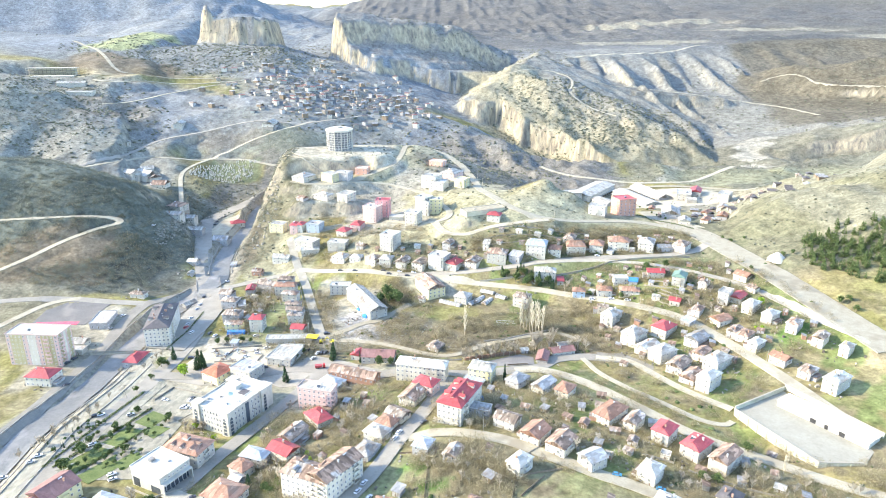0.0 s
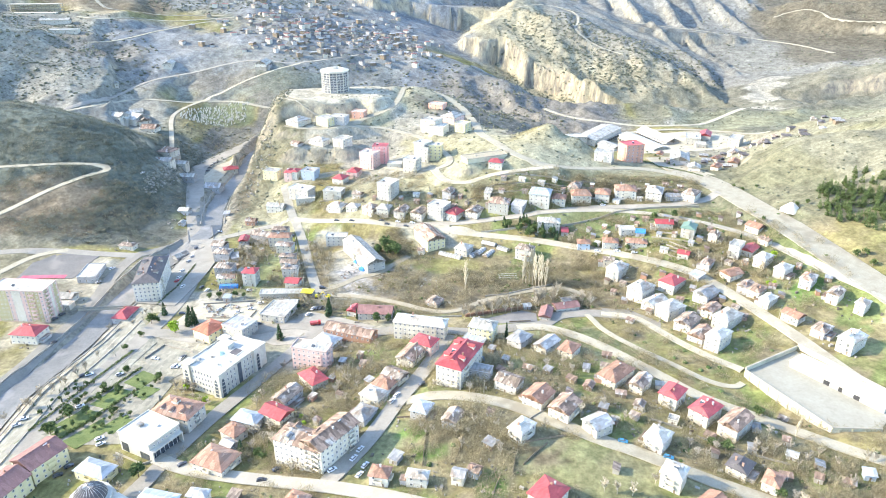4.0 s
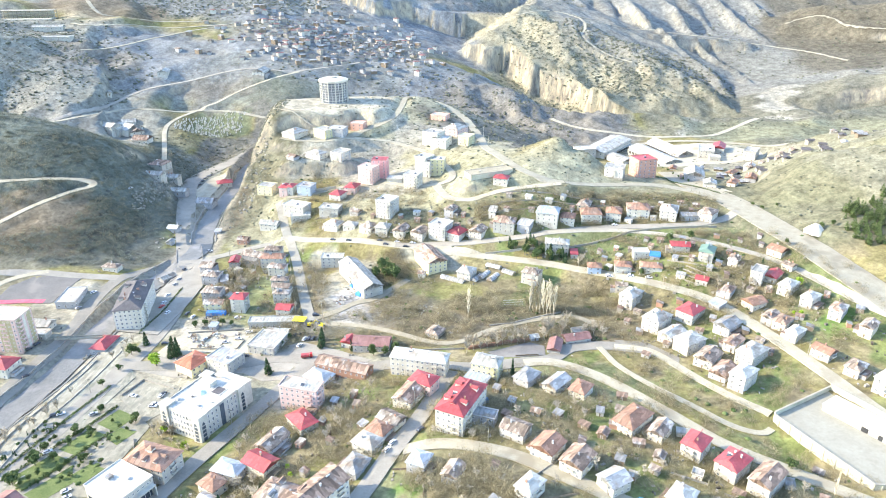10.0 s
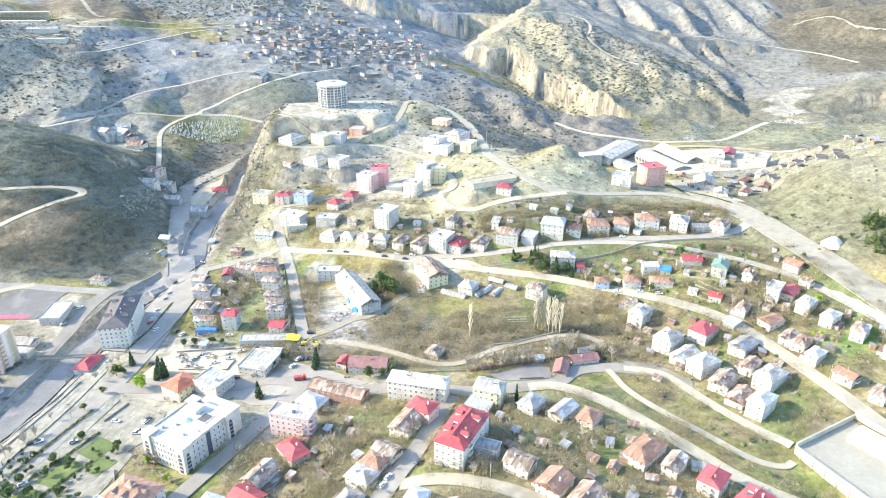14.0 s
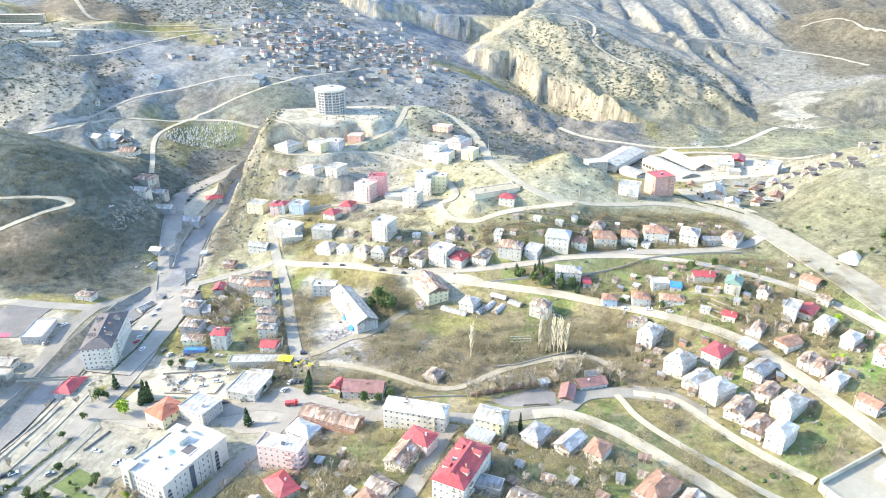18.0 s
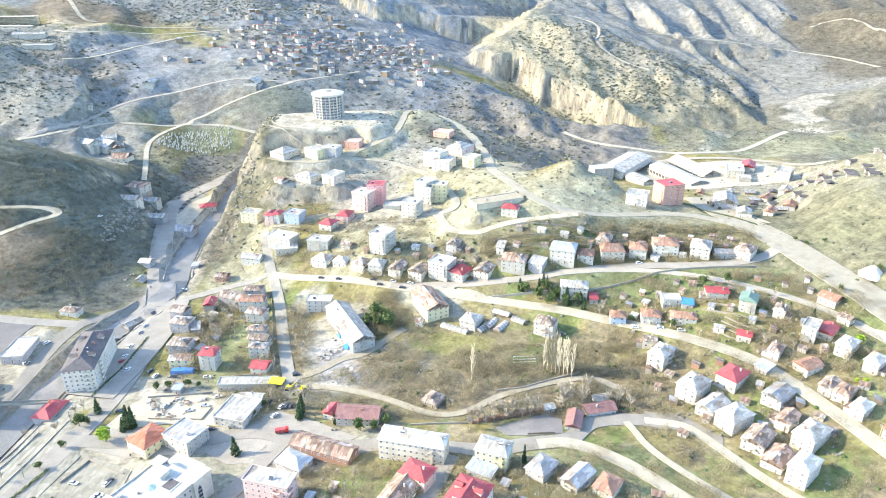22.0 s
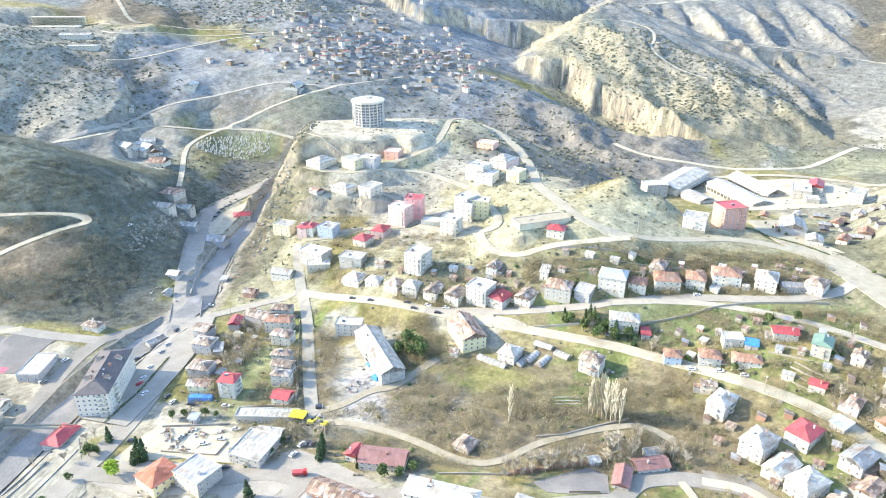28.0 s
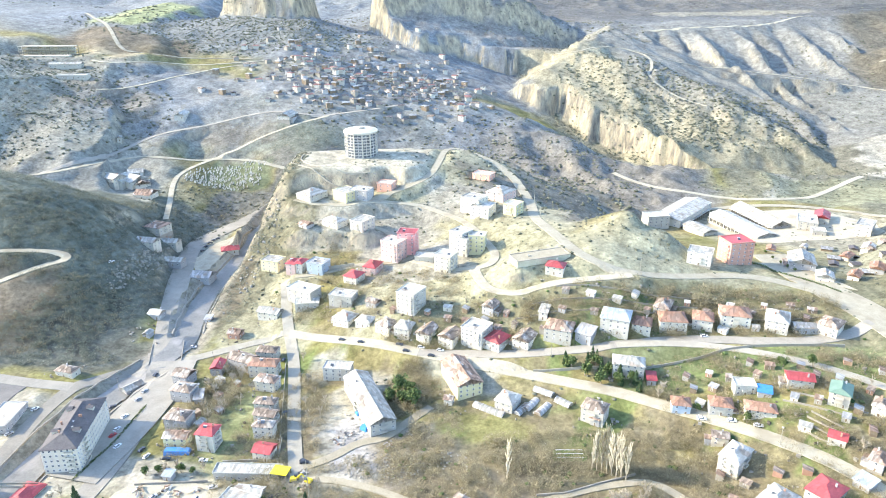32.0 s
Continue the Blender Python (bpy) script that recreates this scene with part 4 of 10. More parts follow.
def house(x, y, w, d, storeys, turn, roof, walls, cover, label, name="house", category="house", group="", win=(1.1, 1.3), pitch=0.44,
          gap=3.3, balcony="", chimneys=1, lift=0.0, plinth=None, heater=False, high=2.9, windows=True, over=0.55, back=False, lean=0, stripes=False):
    """A house with walls, roof, windows, door and chimneys on the slope at (x, y), its front (-y) turned by turn degrees."""
    c, s = math.cos(radians(turn)), math.sin(radians(turn))
    feet = [ground(x + c * a - s * b, y + s * a + c * b) for a in (-w / 2, w / 2) for b in (-d / 2, d / 2)]
    z0 = (sum(feet) / 4 if y > 560 else 0.5 * (min(feet) + sum(feet) / 4)) + lift
    deep = max(1.0, z0 - min(feet) + 1.0)
    h = storeys * high
    short = min(w, d)
    rise = pitch * short / 2
    base = thing(name, pose(x, y, z0, 0, 0, turn), label, category, group)
    flat = roof == "flat"
    part("wall", wall_shape(w, d, h, deep, roof == "gable", rise), walls, base)
    if plinth:
        part("plinth", Shape().box(-w / 2 - 0.12, -d / 2 - 0.12, -deep, w / 2 + 0.12, d / 2 + 0.12, 0.5), plinth, base)
    if flat:
        part("roof", Shape().box(-w / 2 - 0.3, -d / 2 - 0.3, h, w / 2 + 0.3, d / 2 + 0.3, h + 0.25), cover, base)
        q = Shape()
        for a in ((-w / 2 - 0.3, -d / 2 - 0.3, w / 2 + 0.3, -d / 2 - 0.08), (-w / 2 - 0.3, d / 2 + 0.08, w / 2 + 0.3, d / 2 + 0.3),
                  (-w / 2 - 0.3, -d / 2 - 0.08, -w / 2 - 0.08, d / 2 + 0.08), (w / 2 + 0.08, -d / 2 - 0.08, w / 2 + 0.3, d / 2 + 0.08)):
            q.box(a[0], a[1], h + 0.25, a[2], a[3], h + 0.75)
        part("parapet", q, walls, base)
        top = h + 0.25
    else:
        if roof == "shed":
            q, o = Shape(), over
            v = [(-w / 2 - o, -d / 2 - o, h), (w / 2 + o, -d / 2 - o, h), (w / 2 + o, d / 2 + o, h + pitch * d * 0.4), (-w / 2 - o, d / 2 + o, h + pitch * d * 0.4)]
            v += [(a, b, e + 0.18) for a, b, e in v]
            q.add(v, [(3, 2, 1, 0), (4, 5, 6, 7), (0, 1, 5, 4), (1, 2, 6, 5), (2, 3, 7, 6), (3, 0, 4, 7)])
            r = part("roof", q, cover, base)
            part("wall", Shape().add([(-w / 2, d / 2 - 0.2, h), (w / 2, d / 2 - 0.2, h), (w / 2, d / 2, h), (-w / 2, d / 2, h),
                                      (-w / 2, d / 2 - 0.2, h + pitch * d * 0.36), (w / 2, d / 2 - 0.2, h + pitch * d * 0.36),
                                      (w / 2, d / 2, h + pitch * d * 0.38), (-w / 2, d / 2, h + pitch * d * 0.38)],
                                     [(0, 1, 5, 4), (1, 2, 6, 5), (2, 3, 7, 6), (3, 0, 4, 7), (4, 5, 6, 7)]), walls, base)
        else:
            q = hip_roof(w, d, rise, over, {"gable": 0, "hip": 1, "half": 0.5}[roof])
            ridge = max(w, d) / 2 - (short / 2 if roof == "hip" else 0)
            if ridge > 0.6 and w >= d:
                q.box(-ridge, -0.16, rise - 0.03, ridge, 0.16, rise + 0.1, inset=0.04)
            elif ridge > 0.6:
                q.box(-0.16, -ridge, rise - 0.03, 0.16, ridge, rise + 0.1, inset=0.04)
            part("roof", q, cover, base, at=pose(0, 0, h + 0.12))
            if lean and storeys > 1:
                side = lean * (w / 2 + 1.5)
                q = Shape().box(-1.5, -d * 0.35, -deep, 1.5, d * 0.3, 2.4).box(-1.7, -d * 0.35 - 0.3, 2.4, 1.7, d * 0.3 + 0.3, 2.6, 1)
                part("lean_to", q, (GREY, RUST), base, "low shed with a rusty sheet roof built on", at=pose(side, 0, 0))
        top = h
    if roof == "hip" and storeys >= 4:
        dormer = shared(("dormer", cover.name), lambda: Shape().box(-1.2, -1.5, -0.6, 1.2, 1.6, 1.2).add(
            [(-1.5, -1.8, 1.1), (1.5, -1.8, 1.1), (0, -1.8, 2.1), (-1.5, 1.8, 1.1), (1.5, 1.8, 1.1), (0, 1.8, 2.1)],
            [(0, 1, 2), (5, 4, 3), (0, 2, 5, 3), (2, 1, 4, 5), (1, 0, 3, 4)], 1).mesh("dormer", WHITE, cover))
        for spin, span, reach in ((0, w, d), (90, d, w), (-90, d, w), (180, w, d)):
            for u in ((-0.22, 0.22) if span > 18 else (0.0,)):
                part("dormer", dormer, None, base, "small gabled dormer", at=pose(0, 0, 0, 0, 0, spin) @ pose(u * span, -0.3 * reach, h + rise * 0.4))
    rng = random.Random(int(x * 7 + y * 13))
    for k in range(chimneys):
        a, b = rng.uniform(-0.3, 0.3) * w, rng.uniform(-0.28, 0.28) * d
        q = Shape().box(-0.35, -0.3, 0, 0.35, 0.3, rise * 0.6 + 1.5).box(-0.42, -0.37, rise * 0.6 + 1.5, 0.42, 0.37, rise * 0.6 + 1.65)
        part("chimney", q, BRICK if rng.random() < 0.4 else GREY, base, at=pose(a, b, top))
    if heater:
        q = Shape().add([(-1, -0.8, 0.2), (1, -0.8, 0.2), (1, 0.5, 1.2), (-1, 0.5, 1.2), (-1, -0.8, 0.1), (1, -0.8, 0.1), (1, 0.5, 1.1), (-1, 0.5, 1.1)],
                        [(0, 1, 2, 3), (7, 6, 5, 4), (4, 5, 1, 0), (5, 6, 2, 1), (6, 7, 3, 2), (7, 4, 0, 3)], 0)
        q.tube((-1, 0.65, 1.35), (1, 0.65, 1.35), 0.28, 0.28, 8, 1)
        part("solar_heater", q, (GLASS, FRAME), base, "solar panel with a white tank", at=pose(rng.uniform(-0.25, 0.25) * w, -0.1 * d, top + (rise * 0.5 if not flat else 0)))
    if stripes:
        for span, off, spin in ((w, -d / 2, 0), (d, -w / 2, 90), (d, -w / 2, -90)):
            for u, wide, colour in ((-0.3, 0.24, OLIVE), (0.0, 0.16, CREAM), (0.3, 0.24, OLIVE)):
                part("bay", Shape().box(-wide * span / 2, -0.06, 0.3, wide * span / 2, 0.05, h - 0.1), colour, base, "painted facade bay", at=pose(0, 0, 0, 0, 0, spin) @ pose(u * span, off, 0))
    if not windows:
        return base
    # windows on the sides that are turned to the open, storey by storey
    sides = ((w, -d / 2, 0), (d, -w / 2, 90), (d, -w / 2, -90), (w, -d / 2, 180))
    for n, (span, off, spin) in enumerate(sides):
        facing = math.cos(radians(turn + spin))
        open_side = (math.sin(radians(turn + spin)) * (OVERLOOK[0] - x) - facing * (OVERLOOK[1] - y)) / math.hypot(OVERLOOK[0] - x, OVERLOOK[1] - y)
        if open_side < 0.12 and not back or (high < 3.6 and storeys == 1 and n):
            continue
        count = max(1, int(span / (gap * (1.4 if y > 555 else 1.0))))
        for level in range(storeys):
            for k in range(count):
                u = (k + 0.5) / count * span - span / 2
                if n == 0 and balcony == "mid" and k == count // 2 and level:
                    continue
                size = win
                at = pose(0, 0, 0, 0, 0, spin) @ pose(u, off, level * high + 1.0 + win[1] / 2 - 0.1)
                if level == 0 and n == 0 and k == count // 2:
                    part("door", door_mesh(1.1, 2.1), None, base, at=pose(0, 0, 0, 0, 0, spin) @ pose(u, off, 0.02))
                    continue
                part("window", window_mesh(*size), None, base, at=at)
        if balcony and open_side > 0.3:
            for level in range(1, storeys):
                u = 0.0 if balcony == "mid" else span * 0.28 * (1 if n != 1 else -1)
                b = part("balcony", Shape().box(-1.7, -1.25, -0.15, 1.7, 0, 0.02), walls, base, at=pose(0, 0, 0, 0, 0, spin) @ pose(u, off, level * high + 0.1))
                q = Shape().box(-1.7, -1.25, 0.02, 1.7, -1.17, 0.95).box(-1.7, -1.17, 0.02, -1.62, 0, 0.95).box(1.62, -1.17, 0.02, 1.7, 0, 0.95)
                part("parapet", q, walls, b)
    return base


# ---- plants ----
def twig(s, base, tip, width, slot=0):
    """One thin blade of twigs."""
    a, b = Vector(base), Vector(tip)
    side = (b - a).cross(Vector((0.3, 0.5, 0.8))).normalized() * width
    k = len(s.v)
    s.v += [tuple(a - side), tuple(a + side), tuple(b)]
    s.f.append((k, k + 1, k + 2))
    s.m.append(slot)


def leaf(s, c, r, rng):
    """A small tilted clump of leaves."""
    q = Euler((rng.uniform(-1, 1), rng.uniform(-1, 1), rng.uniform(0, 6.3))).to_matrix()
    k = len(s.v)
    s.v += [tuple(Vector(c) + q @ Vector(p)) for p in ((-r, -r * 0.7, 0), (r, -r * 0.5, 0.1 * r), (r * 0.6, r, 0), (-r * 0.7, r * 0.8, -0.1 * r))]
    s.f.append((k, k + 1, k + 2, k + 3))
    s.m.append(0)


def bare_tree(seed):
    """Unit-high bare tree: trunk with limbs, and a crown of fine twigs."""
    rng = random.Random(seed)
    t, c = Shape(), Shape()
    t.tube((0, 0, -0.12), (0.01, 0, 0.4), 0.024, 0.014)
    for k in range(9):
        a, z = k * 2.4 + rng.uniform(-0.4, 0.4), rng.uniform(0.22, 0.55)
        r, up = rng.uniform(0.14, 0.3), rng.uniform(0.2, 0.4)
        tip = Vector((r * math.cos(a), r * math.sin(a), min(z + up, 0.92)))
        t.tube((0.005, 0, z), tip, 0.014, 0.005, 4)
        for _ in range(34):
            f = rng.uniform(0.3, 1)
            p = Vector((0, 0, z)).lerp(tip, f)
            d = Vector((rng.gauss(0, 1), rng.gauss(0, 1), rng.uniform(0.1, 1.5))).normalized() * rng.uniform(0.09, 0.22)
            twig(c, p, p + d, 0.011)
    return t.mesh("trunk", PALETWIGS), c.mesh("crown", PALETWIGS)


def poplar(seed):
    """Unit-high bare poplar: steep limbs close to the trunk, widest a third of the way up."""
    rng = random.Random(seed)
    t, c = Shape(), Shape()
    t.tube((0, 0, -0.06), (0, 0, 0.92), 0.012, 0.002)
    for k in range(26):
        a, z = k * 2.4 + rng.uniform(-0.3, 0.3), 0.1 + 0.026 * k
        r = 0.06 * (1.1 - abs(z - 0.38) * 1.3) * rng.uniform(0.6, 1.15)
        tip = Vector((r * math.cos(a), r * math.sin(a), min(z + rng.uniform(0.16, 0.28), 0.97)))
        t.tube((0, 0, z), tip, 0.004, 0.001, 3)
        for _ in range(18):
            p = Vector((0, 0, z)).lerp(tip, rng.uniform(0.25, 1))
            twig(c, p, p + Vector((rng.gauss(0, 0.009), rng.gauss(0, 0.009), rng.uniform(0.05, 0.12))), 0.0055)
    return t.mesh("trunk", PALETWIGS), c.mesh("crown", STRAW)


def conifer(seed, slim=1.0):
    rng = random.Random(seed)
    t, c = Shape(), Shape()
    t.tube((0, 0, -0.08), (0, 0, 0.85), 0.024, 0.005)
    for _ in range(420):
        z = 0.1 + 0.88 * rng.random() ** 1.25
        lump = 0.8 + 0.35 * math.sin(z * 31 + seed) * rng.random()
        r, a = 0.25 * slim * (1.02 - z) ** 0.85 * lump * rng.uniform(0.5, 1.05), rng.uniform(0, 6.3)
        leaf(c, (r * math.cos(a), r * math.sin(a), z - 0.25 * r), 0.034 * (1.25 - 0.5 * z) * (0.7 + 0.3 * slim), rng)
    return t.mesh("trunk", BARK), c.mesh("crown", NEEDLES)


def leafy(seed, material):
    rng = random.Random(seed)
    t, c = Shape(), Shape()
    t.tube((0, 0, -0.1), (0.02, 0, 0.45), 0.035, 0.02)
    lobes = [(rng.uniform(-0.2, 0.2), rng.uniform(-0.2, 0.2), rng.uniform(0.4, 0.75), rng.uniform(0.16, 0.28)) for _ in range(7)]
    for x, y, z, r in lobes:
        t.tube((0.015, 0, 0.3), (x, y, z), 0.014, 0.006, 4)
        for _ in range(62):
            d = Vector((rng.gauss(0, 1), rng.gauss(0, 1), rng.gauss(0, 0.9))).normalized() * r * rng.uniform(0.55, 1.08)
            leaf(c, (x + d.x, y + d.y, z + d.z), 0.05, rng)
    return t.mesh("trunk", BARK), c.mesh("crown", material)


PLANTS = {
    "bare": ([bare_tree(k) for k in range(4)], "bare_tree", "bare leafless deciduous tree with fine brown twigs", 0.9),
    "poplar": ([poplar(k) for k in range(2)], "poplar", "tall slender leafless poplar with straw-coloured twigs", 1.15),
    "conifer": ([conifer(k) for k in range(3)], "conifer", "dark green conifer with drooping boughs", 1.1),
    "cypress": ([conifer(7, 0.5)], "cypress", "slim dark green cypress", 1.0),
    "leafy": ([leafy(k, LEAVES) for k in range(3)], "evergreen_tree", "rounded dark green evergreen tree", 1.0),
    "fresh": ([leafy(9, FRESH)], "young_tree", "tree in bright lime-green spring leaf", 1.0),
}
PLANTED = 0


def plant(kind, height, *spots):
    """Sets trees of one kind, about so high, at the spots."""
    global PLANTED
    forms, name, label, spread = PLANTS[kind]
    for x, y in spots:
        rng = random.Random(PLANTED)
        PLANTED += 1
        h = height * rng.uniform(0.85, 1.15)
        trunk, crown = forms[PLANTED % len(forms)]
        base = thing(name, pose(x, y, ground(x, y), rng.uniform(-3, 3), rng.uniform(-3, 3), rng.uniform(0, 360)) @ Matrix.Diagonal((h * spread, h * spread, h, 1)),
                     label, "tree", "trees of the valley")
        part("trunk", trunk, None, base)
        part("crown", crown, None, base)


# ---- cars ----
def car_meshes(colour):
    body = Shape()
    side = [(-2.15, 0.32), (2.1, 0.32), (2.15, 0.62), (2.0, 0.8), (1.05, 0.9), (-1.75, 0.92), (-2.15, 0.82)]
    def slab(s, outline, half, top_half, slot=0):
        n = len(outline)
        v = [(x, -half + (half - top_half) * max(0, (z - 0.7)) / 0.75, z) for x, z in outline] + [(x, half - (half - top_half) * max(0, (z - 0.7)) / 0.75, z) for x, z in outline]
        s.add(v, [tuple(range(n)), tuple(reversed(range(n, 2 * n)))] + [(i, n + i, n + (i + 1) % n, (i + 1) % n) for i in range(n)], slot)
    slab(body, side, 0.87, 0.78)
    slab(body, [(-1.55, 1.38), (0.15, 1.4), (0.1, 1.46), (-1.45, 1.45)], 0.68, 0.6)
    glass = Shape()
    slab(glass, [(-1.8, 0.92), (1.0, 0.9), (0.2, 1.39), (-1.5, 1.39)], 0.8, 0.62)
    wheel = Shape().tube((0, -0.11, 0), (0, 0.11, 0), 0.32, 0.32, 10)
    return body.mesh("body", colour), glass.mesh("cabin_glass", GLASS), wheel.mesh("wheel", RUBBER)


CAR_PAINT = {
    "white": paint("white_car", (0.74, 0.74, 0.74), (0.8, 0.8, 0.8), 3, 0.3, bump=0, spec=0.5),
    "silver": paint("silver_car", (0.45, 0.46, 0.47), (0.52, 0.53, 0.54), 3, 0.3, metal=0.4, bump=0, spec=0.5),
    "dark": paint("dark_car", (0.03, 0.035, 0.045), (0.08, 0.085, 0.1), 3, 0.3, bump=0, spec=0.5, vary=0.4),
    "red": paint("red_car", (0.45, 0.03, 0.03), (0.55, 0.05, 0.04), 3, 0.3, bump=0, spec=0.5),
    "blue": paint("blue_car", (0.04, 0.2, 0.36), (0.07, 0.28, 0.45), 3, 0.3, bump=0, spec=0.5),
}
CARS = {}


def park(colour, x, y, heading):
    m = pose(x, y, ground(x, y) + 0.42, 0, 0, heading)
    if colour in CARS:
        return copy_thing(CARS[colour], m)
    base = thing("car", m, colour + " family car standing on the road", "car", "cars of the town")
    body, glass, wheel = car_meshes(CAR_PAINT[colour])
    part("body", body, None, base)
    part("cabin_glass", glass, None, base, "dark car windows")
    for a in (-1.35, 1.3):
        for b in (-0.78, 0.78):
            part("wheel", wheel, None, base, at=pose(a, b, 0.32))
    CARS[colour] = base
    return base


# ---- walls, patches and masts ----
def wall_line(points, height, thick, material, label, name="garden_wall", below=1.5, level=None):
    """A wall along a line; its top follows the ground, or stays at a level."""
    line = dense(points, 5)
    s, n = Shape(), len(line)
    for i, (x, y) in enumerate(line):
        ax, ay = line[max(0, i - 1)]
        bx, by = line[min(n - 1, i + 1)]
        d = math.hypot(bx - ax, by - ay) or 1
        px, py = -(by - ay) / d * thick / 2, (bx - ax) / d * thick / 2
        z = ground(x, y)
        top = z + height if level is None else level
        s.v += [(x + px, y + py, z - below), (x + px, y + py, top), (x - px, y - py, top), (x - px, y - py, z - below)]
    for i in range(n - 1):
        a, b = 4 * i, 4 * i + 4
        s.f += [(a, b, b + 1, a + 1), (a + 1, b + 1, b + 2, a + 2), (a + 2, b + 2, b + 3, a + 3)]
    s.f += [(0, 1, 2, 3), (4 * n - 1, 4 * n - 2, 4 * n - 3, 4 * n - 4)]
    s.m = [0] * len(s.f)
    return solid(name, s, material, Matrix(), label, "wall", kind="structure")


def patch(name, material, label, lift, *outline, rings=5):
    """A levelled surface over an outline, laid on the ground."""
    line = dense(list(outline) + [outline[0]], 5)[:-1]
    cx, cy = sum(p[0] for p in line) / len(line), sum(p[1] for p in line) / len(line)
    s, n = Shape(), len(line)
    for k in range(rings):
        f = 1 - k / rings
        s.v += [(cx + (x - cx) * f, cy + (y - cy) * f, ground(cx + (x - cx) * f, cy + (y - cy) * f) + lift) for x, y in line]
    s.v.append((cx, cy, ground(cx, cy) + lift))
    ccw = sum(a[0] * b[1] - b[0] * a[1] for a, b in zip(line, line[1:] + line[:1])) > 0
    for k in range(rings):
        for i in range(n):
            j = (i + 1) % n
            face = (k * n + i, k * n + j, (k + 1) * n + j, (k + 1) * n + i) if k < rings - 1 else (k * n + i, k * n + j, rings * n)
            s.f.append(face if ccw else face[::-1])
    s.v += [(x, y, ground(x, y) - 0.3) for x, y in line]
    o = rings * n + 1
    for i in range(n):
        j = (i + 1) % n
        face = (o + i, o + j, j, i)
        s.f.append(face if ccw else face[::-1])
    s.m = [0] * len(s.f)
    return solid(name, s, material, Matrix(), label, "paving", kind="structure")


def mast(x, y, height, lean=0.0, arms=True):
    base = thing("utility_pole", pose(x, y, ground(x, y), lean, 0, random.Random(int(x)).uniform(0, 180)), "slim grey concrete utility pole", "pole", "poles along the roads")
    part("post", Shape().tube((0, 0, -0.5), (0, 0, height), 0.2, 0.11, 6), CONCRETE, base)
    if arms:
        part("crossarm", Shape().box(-1.1, -0.07, height - 0.7, 1.1, 0.07, height - 0.55), DARKMETAL, base)

# ---- the ground sheet, water and ways ----
def inside(x, y, cx, cy, rx, ry, turn=0, soft=0.15):
    return box_mask(x, y, cx, cy, rx, ry, turn, soft)


def cover_and_light_colours():
    """What grows or lies at each place: dry grass, pale cut soil, rock waste, green plots, scrub; haze and shade are
    put into some of the colours.
    """
    gx, gy = np.meshgrid(GX, GY)
    c = np.zeros((*gx.shape, 3))
    c[:] = (0.235, 0.205, 0.095)

    def lay(mask, colour, amount=1.0):
        m = np.clip(mask * amount, 0, 1)[..., None]
        c[:] = c * (1 - m) + np.array(colour) * m

    wobble = grain(gx, gy, 25, 31) * 0.5 + grain(gx, gy, 9, 32) * 0.5
    lay(smooth(0.0, 0.5, grain(gx, gy, 30, 33)), (0.19, 0.19, 0.07), 0.6)
    lay(smooth(0.1, 0.6, grain(gx, gy, 18, 34)), (0.29, 0.255, 0.155), 0.6)
    # garden plots: a mosaic of tilled earth, young green, straw and weeds
    c0, s0 = math.cos(radians(-32)), math.sin(radians(-32))
    u, v = gx * c0 + gy * s0 + grain(gx, gy, 30, 35) * 5, -gx * s0 + gy * c0 + grain(gx, gy, 30, 36) * 5
    cell = (np.floor(u / 19) * 928371 + np.floor(v / 13) * 523543 + np.floor((u + v) / 37) * 7127).astype(np.int64)
    pick = np.mod((cell * 2654435761) >> 7, 11)
    town = box_mask(gx, gy, 60, 330, 230, 210, 0, 0.2)
    for k, colour in enumerate(((0.165, 0.205, 0.07), (0.21, 0.22, 0.095), (0.2, 0.165, 0.105), (0.27, 0.23, 0.15), (0.14, 0.185, 0.065), (0.235, 0.2, 0.115))):
        lay((pick == k) * town, colour, 0.75)
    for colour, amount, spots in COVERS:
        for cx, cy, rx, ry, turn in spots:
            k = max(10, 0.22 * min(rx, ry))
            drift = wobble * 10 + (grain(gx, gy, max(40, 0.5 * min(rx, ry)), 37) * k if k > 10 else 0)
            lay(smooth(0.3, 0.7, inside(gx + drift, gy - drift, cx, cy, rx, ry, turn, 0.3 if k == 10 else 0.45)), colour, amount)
    d, _ = along([(x, y, 0) for x, y in dense(RIVER, 12) if y < 780], gx, gy)
    lay(1 - smooth(14, 20, d + wobble * 3), (0.31, 0.285, 0.225), 0.85)
    return c


COVERS = []


def cover(colour, amount, *spots):
    """Lays a colour over ellipses (x, y, half sizes, turn)."""
    COVERS.append((colour, amount, spots))


# dark scrub on the hill and far slopes, the hill's shade coloured in
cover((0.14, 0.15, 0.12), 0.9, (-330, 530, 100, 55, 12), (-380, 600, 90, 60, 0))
# this flank is coloured lighter to stand in for haze
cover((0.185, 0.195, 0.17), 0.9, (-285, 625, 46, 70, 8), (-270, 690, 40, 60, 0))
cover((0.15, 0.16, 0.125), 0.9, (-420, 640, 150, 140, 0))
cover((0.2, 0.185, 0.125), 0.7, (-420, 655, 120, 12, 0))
# scrub of the left spur, its colour raised for haze
cover((0.255, 0.25, 0.215), 0.85, (-560, 900, 220, 160, 0))
cover((0.36, 0.31, 0.215), 0.75, (-520, 1085, 34, 40, 30), (-478, 1040, 20, 20, 0), (-470, 955, 20, 16, 0))
